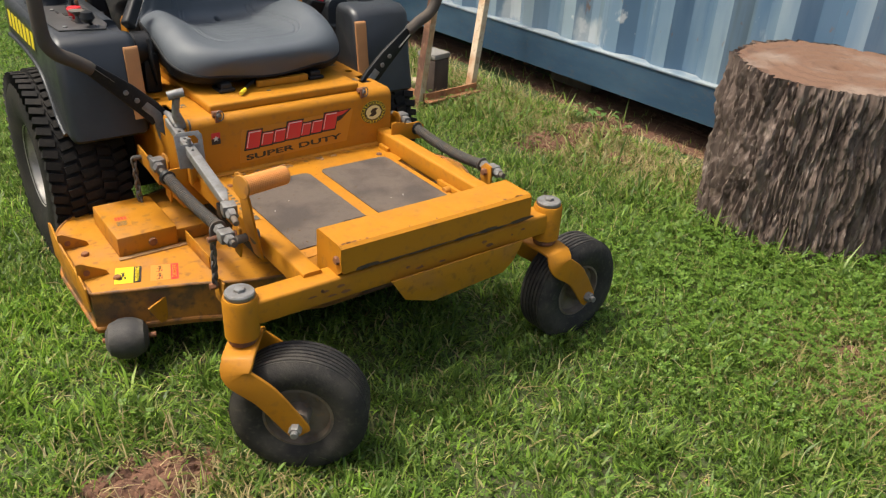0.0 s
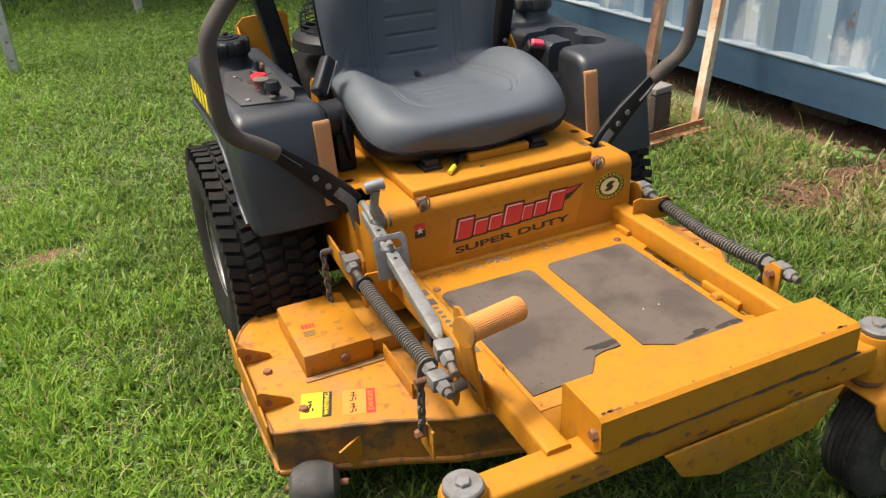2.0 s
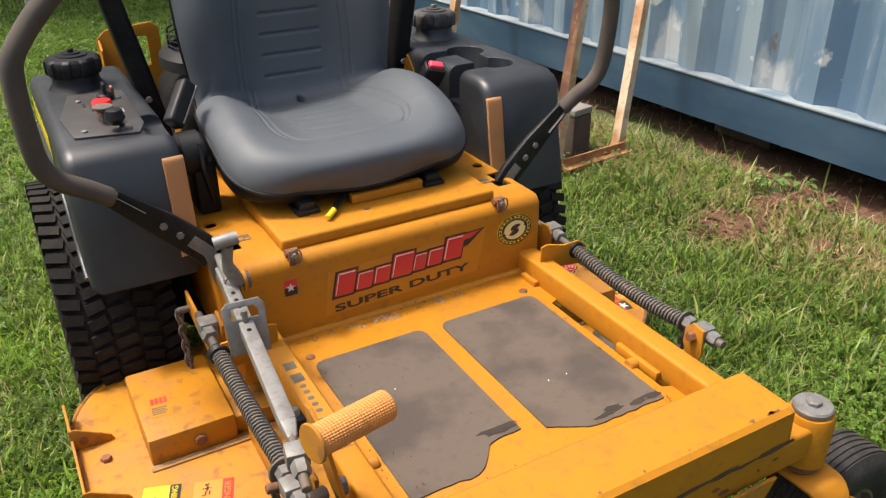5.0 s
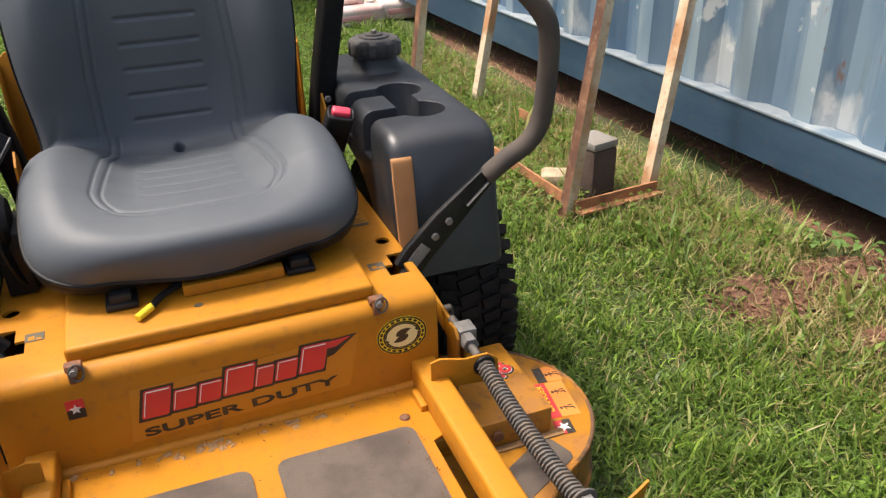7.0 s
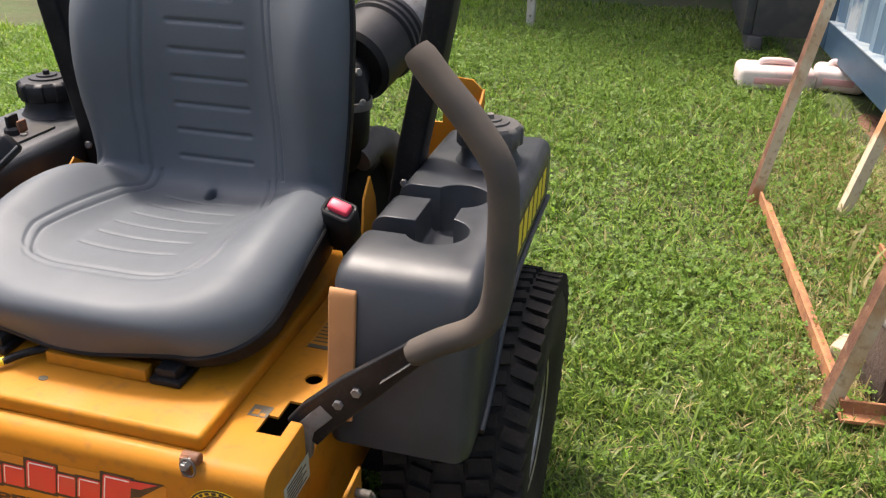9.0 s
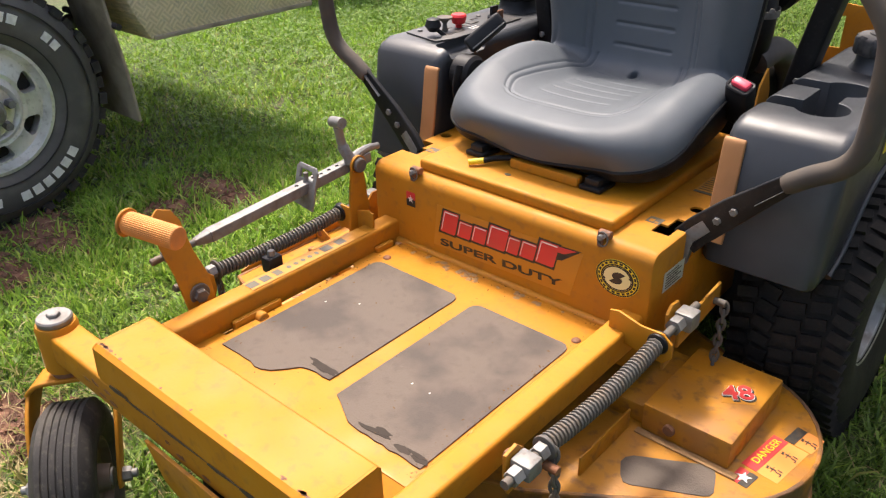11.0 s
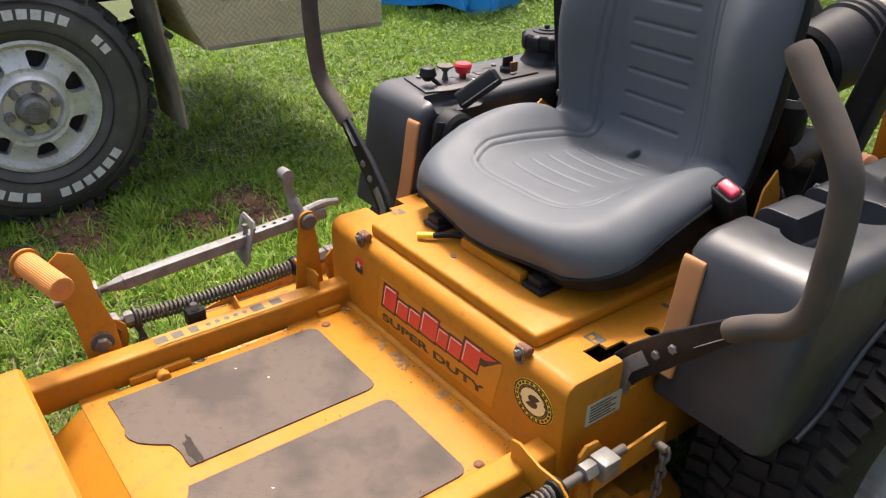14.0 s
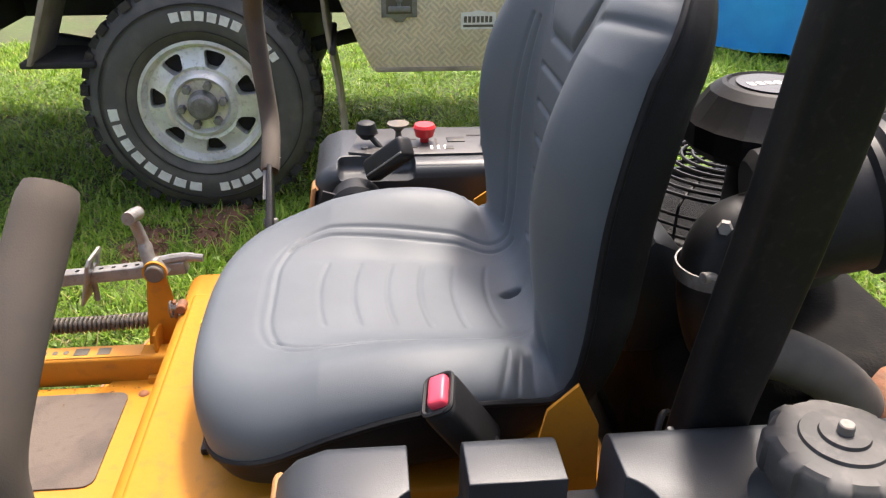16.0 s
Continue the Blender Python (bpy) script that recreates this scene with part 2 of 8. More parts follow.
def plate(outline, thick, m=None, bevel=0.0, bm=None):
    """A flat sheet with the outline (x, y) and the thickness along z."""
    out = bmesh.new()
    low = [out.verts.new((x, y, 0)) for x, y in outline]
    f = out.faces.new(low)
    got = bmesh.ops.extrude_face_region(out, geom=[f])["geom"]
    bmesh.ops.translate(out, verts=[g for g in got if isinstance(g, bmesh.types.BMVert)], vec=(0, 0, thick))
    bmesh.ops.recalc_face_normals(out, faces=out.faces[:])
    if bevel:
        edges = [e for e in out.edges if abs(e.verts[0].co.z - e.verts[1].co.z) < 1e-6]
        bmesh.ops.bevel(out, geom=edges, offset=bevel, segments=2, profile=0.5, affect="EDGES", clamp_overlap=True)
    if m:
        bmesh.ops.transform(out, matrix=m, verts=out.verts[:])
    return join(bm, out)


def facing(origin, right, up):
    """A pose with x along right and y along up, for decals and plates."""
    x = Vector(right).normalized()
    y = Vector(up)
    y = (y - x * y.dot(x)).normalized()
    z = x.cross(y)
    m = Matrix((x, y, z)).transposed().to_4x4()
    m.translation = Vector(origin)
    return m


def cut(bm, cutters):
    """bm less each of the cutters."""
    def tmp(b):
        me = bpy.data.meshes.new("tmp")
        b.to_mesh(me)
        b.free()
        return new("tmp", me)
    base = tmp(bm)
    others = [tmp(c) for c in cutters]
    for o in others:
        md = base.modifiers.new("cut", "BOOLEAN")
        md.operation, md.object, md.solver = "DIFFERENCE", o, "EXACT"
    bpy.context.view_layer.update()
    me = bpy.data.meshes.new_from_object(base.evaluated_get(bpy.context.evaluated_depsgraph_get()))
    out = bmesh.new()
    out.from_mesh(me)
    for o in (base, *others):
        data = o.data
        bpy.data.objects.remove(o)
        bpy.data.meshes.remove(data)
    bpy.data.meshes.remove(me)
    return out


def letters(text, size, m, thick=0.0006, bm=None, grow=0.0):
    """Raised letters on the plane of m, centred."""
    cu = bpy.data.curves.new("tmp", "FONT")
    cu.body, cu.size, cu.extrude, cu.align_x, cu.align_y = text, size, thick, "CENTER", "CENTER"
    cu.offset = grow
    ob = new("tmp", cu)
    bpy.context.view_layer.update()
    me = bpy.data.meshes.new_from_object(ob.evaluated_get(bpy.context.evaluated_depsgraph_get()))
    out = bmesh.new()
    out.from_mesh(me)
    bmesh.ops.transform(out, matrix=m, verts=out.verts[:])
    bpy.data.objects.remove(ob)
    bpy.data.curves.remove(cu)
    bpy.data.meshes.remove(me)
    return join(bm, out)


def grid_sheet(f, nu, nv, closed=False):
    """A sheet of points f(u, v), u and v from 0 to 1."""
    out = bmesh.new()
    vs = [[out.verts.new(f(i / (nu if closed else nu - 1), j / (nv - 1))) for i in range(nu)] for j in range(nv)]
    for j in range(nv - 1):
        for i in range(nu if closed else nu - 1):
            k = (i + 1) % nu
            out.faces.new((vs[j][i], vs[j][k], vs[j + 1][k], vs[j + 1][i]))
    return out


# ---- ground and grass ----
SOIL = [(1.47, 1.70, 0.16, 0.13), (1.76, 1.73, 0.16, 0.10), (-1.54, 1.61, 0.24, 0.11), (-1.50, 1.40, 0.12, 0.10), (-0.84, 0.54, 0.16, 0.10),
        (-1.54, 0.84, 0.16, 0.09), (1.10, 0.06, 0.05, 0.03), (-0.69, 0.62, 0.18, 0.10), (-1.75, 1.05, 0.30, 0.14), (0.9, -0.1, 0.04, 0.03), (-1.05, 2.6, 0.16, 0.08), (2.19, 1.3, 0.30, 2.0), (2.00, 4.2, 0.27, 1.9), (1.60, 1.42, 0.08, 0.06), (1.93, 1.66, 0.10, 0.08)]
DRY = [(1.45, 2.55, 0.30, 0.35), (1.45, 3.3, 0.35, 0.7), (1.66, 2.2, 0.25, 0.4), (1.55, 4.3, 0.3, 0.5), (1.65, 1.5, 0.35, 0.5), (1.1, 0.0, 0.35, 0.3), (-0.75, 0.4, 0.3, 0.3), (1.75, 1.1, 0.25, 0.7), (1.68, 2.7, 0.18, 0.8), (1.62, 3.8, 0.18, 0.8)]


def spots(x, y, list_of):
    """How deep each place lies in the patches, 0 to 1."""
    out = np.zeros_like(x)
    for cx, cy, rx, ry in list_of:
        out = np.maximum(out, 1.25 - np.hypot((x - cx) / rx, (y - cy) / ry))
    return np.clip(out * 2, 0, 1)


def value_noise(x, y, cell, seed):
    r = np.random.RandomState(seed).rand(64, 64)
    u, v = x / cell, y / cell
    i, j = np.floor(u).astype(int), np.floor(v).astype(int)
    f, g = u - i, v - j
    f, g = f * f * (3 - 2 * f), g * g * (3 - 2 * g)
    at = lambda a, b: r[a % 64, b % 64]
    return (at(i, j) * (1 - f) + at(i + 1, j) * f) * (1 - g) + (at(i, j + 1) * (1 - f) + at(i + 1, j + 1) * f) * g


def mesh_from(name, verts, tris, material, attrs=()):
    me = bpy.data.meshes.new(name)
    me.vertices.add(len(verts))
    me.vertices.foreach_set("co", verts.astype(np.float32).ravel())
    me.loops.add(tris.size)
    me.loops.foreach_set("vertex_index", tris.astype(np.int32).ravel())
    me.polygons.add(len(tris))
    me.polygons.foreach_set("loop_start", np.arange(0, tris.size, 3, dtype=np.int32))
    me.polygons.foreach_set("use_smooth", np.ones(len(tris), dtype=bool))
    for key, values in attrs:
        me.attributes.new(key, "FLOAT", "POINT").data.foreach_set("value", values.astype(np.float32))
    me.update()
    me.validate()
    me.materials.append(material)
    return new(name, me)


def leaf_material(name, stops, rough=0.55, glow=0.45, dry=(0.34, 0.27, 0.11)):
    m = bpy.data.materials.new(name)
    m.use_nodes = True
    nt = m.node_tree
    bsdf = nt.nodes["Principled BSDF"]
    bsdf.inputs["Roughness"].default_value = rough
    bsdf.inputs["Specular IOR Level"].default_value = 0.35
    geo = nt.nodes.new("ShaderNodeNewGeometry")
    ramp = nt.nodes.new("ShaderNodeValToRGB")
    while len(ramp.color_ramp.elements) < len(stops):
        ramp.color_ramp.elements.new(0.5)
    for e, (at, c) in zip(ramp.color_ramp.elements, stops):
        e.position, e.color = at, (*c, 1)
    nt.links.new(geo.outputs["Random Per Island"], ramp.inputs[0])
    att = nt.nodes.new("ShaderNodeAttribute")
    att.attribute_name = "dryness"
    mx = nt.nodes.new("ShaderNodeMix")
    mx.data_type = "RGBA"
    nt.links.new(att.outputs["Fac"], mx.inputs["Factor"])
    nt.links.new(ramp.outputs[0], mx.inputs["A"])
    mx.inputs["B"].default_value = (*dry, 1)
    nt.links.new(mx.outputs["Result"], bsdf.inputs["Base Color"])
    tr = nt.nodes.new("ShaderNodeBsdfTranslucent")
    nt.links.new(mx.outputs["Result"], tr.inputs[0])
    add = nt.nodes.new("ShaderNodeMixShader")
    add.inputs[0].default_value = glow
    nt.links.new(bsdf.outputs[0], add.inputs[1])
    nt.links.new(tr.outputs[0], add.inputs[2])
    nt.links.new(add.outputs[0], nt.nodes["Material Output"].inputs[0])
    return m


GRASS = leaf_material("grass_blades", [(0.0, (0.062, 0.112, 0.018)), (0.35, (0.108, 0.188, 0.028)), (0.7, (0.170, 0.268, 0.044)), (0.95, (0.25, 0.34, 0.070)), (1.0, (0.44, 0.40, 0.18))], 0.42)
# brighter copy of the grass colours, carrying the sun on the truck side
SUNLIT_GRASS = leaf_material("sunlit_grass_blades", [(0.0, (0.104, 0.210, 0.020)), (0.35, (0.190, 0.345, 0.034)), (0.7, (0.290, 0.465, 0.054)), (0.95, (0.37, 0.47, 0.08)), (1.0, (0.52, 0.46, 0.19))], 0.45)
CLOVER = leaf_material("clover_leaves", [(0.0, (0.085, 0.165, 0.022)), (0.6, (0.145, 0.255, 0.034)), (1.0, (0.21, 0.33, 0.055))], 0.5)
STRAW = leaf_material("dry_straw", [(0.0, (0.25, 0.185, 0.085)), (0.6, (0.36, 0.28, 0.135)), (1.0, (0.50, 0.42, 0.24))], 0.7, 0.15)

ground_mat = mat("soil_and_thatch", (0.060, 0.062, 0.026), 0.95, vary=(0.055, 0.085, 0.02), scale=1.7, amount=0.85, low=0.35, high=0.6,
                 fine=(0.17, 0.12, 0.06), fine_scale=35, fine_amount=0.5, bump=1.0, bump_scale=60)
soil_mat = mat("bare_red_soil", (0.160, 0.078, 0.047), 0.95, vary=(0.080, 0.040, 0.026), scale=22, amount=0.8, fine=(0.22, 0.13, 0.07), fine_scale=70, fine_amount=0.5, bump=1.0, bump_scale=90)


def ground_height(x, y):
    return 0.012 * (value_noise(x, y, 0.55, 5) - 0.5) + 0.006 * (value_noise(x, y, 0.12, 6) - 0.5)


def build_ground():
    # fine in the yard, coarse out to the horizon, one sheet
    def axis(lo, hi, step, far):
        fine = np.arange(lo, hi + 1e-6, step)
        out = [far * 0.02 * 1.6 ** k for k in range(9)]
        return np.r_[[lo - q for q in out[::-1]], fine, [hi + q for q in out]]
    xs, ys = axis(-4.6, 3.0, 0.06, 60), axis(-1.8, 8.2, 0.06, 60)
    X, Y = np.meshgrid(xs, ys)
    Z = np.where((X > -4.6) & (X < 3.0) & (Y > -1.8) & (Y < 8.2), ground_height(X, Y), 0)
    n = len(xs)
    verts = np.c_[X.ravel(), Y.ravel(), Z.ravel()]
    i = np.arange(len(ys) - 1)[:, None] * n + np.arange(n - 1)[None]
    i = i.ravel()
    tris = np.r_[np.c_[i, i + 1, i + n + 1], np.c_[i, i + n + 1, i + n]]
    ob = mesh_from("ground", verts, tris, ground_mat)
    tagged(ob, "grassy yard ground of dark soil and thatch", "ground", kind="structure")
    return ob


build_ground()


def soil_patch(cx, cy, rx, ry, seed):
    """A low crumbly patch of bare soil with an uneven rim."""
    r = random.Random(seed)
    lobes = [(r.uniform(0, 6.28), r.uniform(0.05, 0.18), k) for k in (2, 3, 5, 7)]
    bm = bmesh.new()
    rings = []
    for j in range(9):
        q = j / 8
        ring = []
        for k in range(40):
            a = 2 * math.pi * k / 40
            f = 1 + sum(h * math.sin(w * a + p) for p, h, w in lobes)
            x, y = cx + rx * q * f * math.cos(a), cy + ry * q * f * math.sin(a)
            z = 0.013 * (1 - q ** 2) + 0.007 * noise.noise(Vector((x * 30, y * 30, seed))) * (1 - q) - 0.004 * (q > 0.99) + float(ground_height(np.array([x]), np.array([y]))[0])
            ring.append(bm.verts.new((x, y, z)))
        rings.append(ring)
    for a, b in zip(rings, rings[1:]):
        for k in range(40):
            bm.faces.new((a[k], b[k], b[(k + 1) % 40], a[(k + 1) % 40]))
    bmesh.ops.remove_doubles(bm, verts=rings[0], dist=0.001)
    ob = part("soil_patch", bm, soil_mat)
    tagged(ob, "bare reddish-brown soil showing through the grass", "soil patch", "bare patches in the lawn", "structure")


for k, (cx, cy, rx, ry) in enumerate(SOIL):
    soil_patch(cx, cy, rx * 0.85, ry * 0.85, k)


def blades(name, x, y, length, width, lean, material, dryness, seed, label, category):
    """One sheet of grass blades: each a bent strip of three triangles."""
    r = np.random.RandomState(seed)
    n = len(x)
    a = r.rand(n) * 2 * np.pi
    face = a + np.pi / 2 + r.normal(0, 0.35, n)
    dx, dy = np.cos(a), np.sin(a)
    wx, wy = np.cos(face) * width / 2, np.sin(face) * width / 2
    z0 = ground_height(x, y) - 0.004
    l1 = np.clip(lean * r.uniform(0.3, 1.4, n), 0, 1.25)
    l2 = np.clip(l1 + r.uniform(0.1, 0.8, n), 0, 1.5)
    s = length * 0.55
    mx, my, mz = x + dx * s * np.sin(l1), y + dy * s * np.sin(l1), z0 + s * np.cos(l1)
    tx, ty, tz = mx + dx * s * 0.85 * np.sin(l2), my + dy * s * 0.85 * np.sin(l2), mz + s * 0.85 * np.cos(l2)
    v = np.empty((n, 5, 3))
    v[:, 0] = np.c_[x - wx * 0.8, y - wy * 0.8, z0]
    v[:, 1] = np.c_[x + wx * 0.8, y + wy * 0.8, z0]
    v[:, 2] = np.c_[mx + wx, my + wy, mz]
    v[:, 3] = np.c_[mx - wx, my - wy, mz]
    v[:, 4] = np.c_[tx, ty, np.maximum(tz, z0 + 0.004)]
    b = np.arange(n)[:, None] * 5
    t = np.stack([b + [0, 1, 2], b + [0, 2, 3], b + [3, 2, 4]], 1).reshape(-1, 3)
    ob = mesh_from(name, v.reshape(-1, 3), t, material, [("dryness", np.repeat(dryness, 5))])
    return tagged(ob, label, category, kind="stuff")


def scatter(n, lo, hi, seed):
    r = np.random.RandomState(seed)
    return r.uniform(lo[0], hi[0], n), r.uniform(lo[1], hi[1], n), r


def under(x, y):
    """True beneath the container, where little grows."""
    return x > 1.92 - 0.063 * y + 0.07 * (value_noise(x, y, 0.22, 19) - 0.5)


def lawn(n, lo, hi, seed, size, name, label):
    x, y, r = scatter(n, lo, hi, seed)
    clump = value_noise(x, y, 0.09, seed + 3)
    broad = value_noise(x, y, 0.6, 11)
    bare = spots(x, y, SOIL)
    dry = spots(x, y, DRY)
    keep = (r.rand(n) > bare * 0.80) & (r.rand(n) < 0.45 + 0.75 * clump) & ~(under(x, y) & (r.rand(n) < 0.93)) & (r.rand(n) > dry * 0.40)
    x, y, clump, broad, dry = x[keep], y[keep], clump[keep], broad[keep], dry[keep]
    n = len(x)
    length = size * (0.026 + 0.036 * r.rand(n) ** 2 + 0.032 * clump ** 2 + 0.016 * broad) * np.where(r.rand(n) < 0.05, 1.7, 1)
    width = (0.4 + 0.6 * size) * r.uniform(0.0030, 0.0078, n) * (1.35 if y.min() > 3 or x.max() < -1.5 else 1)
    dryness = np.clip((r.rand(n) < 0.02 + 0.34 * dry) * r.uniform(0.3, 1.0, n) + 0.07 * np.clip(value_noise(x, y, 1.3, 21) - 0.5, 0, 1) * 2, 0, 1)
    lean = r.uniform(0.35, 1.0, n) + 0.55 * (1 - clump)
    # paler blades on the open side towards the truck, its stronger sun put in the colour
    sunny = r.rand(n) < np.clip((-0.35 - x) * 1.1 + 0.9 * (value_noise(x, y, 0.35, 88) - 0.5), 0.08, 0.97)
    for pick, material in ((sunny, SUNLIT_GRASS), (~sunny, GRASS)):
        if pick.sum() > 500:
            blades(name, x[pick], y[pick], length[pick], width[pick], lean[pick], material, dryness[pick], seed + 1 + 100 * (material is GRASS), label, "grass")


NEAR = ((-1.9, -0.9), (2.15, 3.1))
lawn(360000, *NEAR, 31, 0.80, "lawn_grass", "green lawn grass of uneven height with broad blades")
lawn(120000, (-4.5, -1.2), (-1.9, 5.5), 37, 0.85, "lawn_grass", "bright green lawn grass running up to the vehicle")
lawn(170000, (-3.6, 3.1), (2.0, 8.0), 41, 0.85, "lawn_grass", "short green lawn grass at the far side of the yard")
lawn(14000, (-1.9, -1.7), (2.3, -0.9), 43, 1.0, "lawn_grass", "lawn grass at the near edge of the yard")

lawn(9000, (1.35, 1.35), (1.98, 5.4), 47, 1.75, "tall_grass", "taller tufts of grass along the container and frame")
lawn(2600, (1.25, 0.15), (1.95, 1.15), 53, 1.5, "tall_grass", "taller tufts of grass round the stump")


def straw(n, seed):
    r = np.random.RandomState(seed)
    pick = r.randint(0, len(DRY) + 4, n)
    x, y = np.empty(n), np.empty(n)
    for k in range(n):
        if pick[k] < len(DRY):
            cx, cy, rx, ry = DRY[pick[k]]
            x[k], y[k] = cx + r.normal(0, rx * 0.6), cy + r.normal(0, ry * 0.6)
        else:
            x[k], y[k] = r.uniform(-2.5, 2.0), r.uniform(-0.9, 5.0)
    keep = ((x < 2.15) & ~under(x, y) & (spots(x, y, SOIL) < 0.6)) | (r.rand(n) < 0.30)
    x, y = x[keep], y[keep]
    n = len(x)
    return blades("dry_straw", x, y, r.uniform(0.03, 0.10, n), r.uniform(0.0016, 0.0034, n), r.uniform(0.9, 1.3, n), STRAW, r.rand(n) * 0.5, seed + 1,
                  "pale dry straw lying in the grass by the container", "dry grass")


straw(40000, 51)


def clover(n, seed):
    """Three-lobed leaves on short stalks, in patches."""
    x, y, r = scatter(n, (-3.6, -0.9), (2.1, 7.0), seed)
    patch = value_noise(x, y, 0.5, 77)
    want = np.clip((patch - 0.45) * 1.2, 0.05, 0.6) * np.clip((np.hypot(x * 0.8, y - 0.8) - 1.3) / 1.2, 0.12, 1) + 0.28 * np.clip((np.hypot(x * 0.8, y - 0.8) - 1.5) / 1.5, 0, 1)
    want = np.maximum(want, np.clip(1.3 - np.hypot((x - 1.35) / 0.75, (y - 0.30) / 0.62), 0, 0.9))
    keep = (r.rand(n) < want) & (spots(x, y, SOIL) < 0.5) & ~under(x, y)
    x, y = x[keep], y[keep]
    n = len(x)
    z = ground_height(x, y) + r.uniform(0.025, 0.06, n)
    size = r.uniform(0.006, 0.0115, n)
    spin = r.rand(n) * 2.1
    v, t = [], []
    base = 0
    tilt = r.normal(0, 0.3, (n, 2))
    for k in range(3):
        a = spin + k * 2.094
        c, s = np.cos(a), np.sin(a)
        def put(f, g):
            px, py = (c * f - s * g) * size, (s * f + c * g) * size
            return np.c_[x + px, y + py, z + px * tilt[:, 0] + py * tilt[:, 1] + 0.1 * size * (f > 0.5)]
        v.append(np.stack([put(0.0, 0.0), put(0.65, -0.5), put(1.0, 0.0), put(0.65, 0.5)], 1))
        b = np.arange(n)[:, None] * 4 + base
        t.append(np.concatenate([b + [0, 1, 2], b + [0, 2, 3]]))
        base += n * 4
    v = np.concatenate([q.reshape(-1, 3) for q in v])
    ob = mesh_from("clover", v, np.concatenate(t), CLOVER, [("dryness", np.zeros(len(v)))])
    tagged(ob, "small-leaved green clover and weeds among the grass", "clover", kind="stuff")


clover(380000, 61)


# ---- shipping container ----
def container_paint(name, base, pale, k):
    m = mat(name, base, 0.55)
    nt = m.node_tree
    bsdf = nt.nodes["Principled BSDF"]
    geo = nt.nodes.new("ShaderNodeNewGeometry")

    def layer(below, colour, scale, stretch, lo, hi, k):
        mp = nt.nodes.new("ShaderNodeMapping")
        mp.inputs["Scale"].default_value = stretch
        nt.links.new(geo.outputs["Position"], mp.inputs[0])
        n = nt.nodes.new("ShaderNodeTexNoise")
        n.inputs["Scale"].default_value, n.inputs["Detail"].default_value = scale, 8
        nt.links.new(mp.outputs[0], n.inputs["Vector"])
        r = nt.nodes.new("ShaderNodeMapRange")
        r.inputs["From Min"].default_value, r.inputs["From Max"].default_value = lo, hi
        r.inputs["To Max"].default_value = k
        nt.links.new(n.outputs["Fac"], r.inputs["Value"])
        mx = nt.nodes.new("ShaderNodeMix")
        mx.data_type = "RGBA"
        nt.links.new(r.outputs[0], mx.inputs["Factor"])
        nt.links.new(below, mx.inputs["A"])
        mx.inputs["B"].default_value = (*colour, 1)
        return mx.outputs["Result"]

    rgb = nt.nodes.new("ShaderNodeRGB")
    rgb.outputs[0].default_value = (*base, 1)
    c = layer(rgb.outputs[0], pale, 5.0, (1, 1, 0.18), 0.42, 0.60, k)
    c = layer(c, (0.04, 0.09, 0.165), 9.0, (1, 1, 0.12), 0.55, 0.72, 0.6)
    c = layer(c, (0.50, 0.52, 0.51), 5.2, (1, 1, 0.42), 0.595, 0.665, 0.75)
    c = layer(c, (0.58, 0.59, 0.57), 7.5, (1, 1, 0.8), 0.66, 0.70, 0.8)
    c = layer(c, (0.10, 0.12, 0.10), 13.0, (1, 1, 0.06), 0.62, 0.76, 0.5)
    c = layer(c, (0.20, 0.09, 0.04), 26.0, (1, 1, 0.5), 0.68, 0.76, 0.7)
    nt.links.new(c, bsdf.inputs["Base Color"])
    return m


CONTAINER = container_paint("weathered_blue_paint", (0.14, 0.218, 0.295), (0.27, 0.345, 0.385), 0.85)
# slopes and flutes: the same paint, less faded and darkened for their shade
CONTAINER_SHADED = container_paint("shaded_blue_paint", (0.085, 0.152, 0.23), (0.20, 0.275, 0.33), 0.7)
RAIL_BLUE = mat("dark_blue_rail_paint", (0.026, 0.062, 0.108), 0.5, vary=(0.056, 0.105, 0.155), scale=6, amount=0.8, fine=(0.12, 0.08, 0.06), fine_scale=70, fine_amount=0.25, bump=0.1, stretch=(1, 0.4, 1))


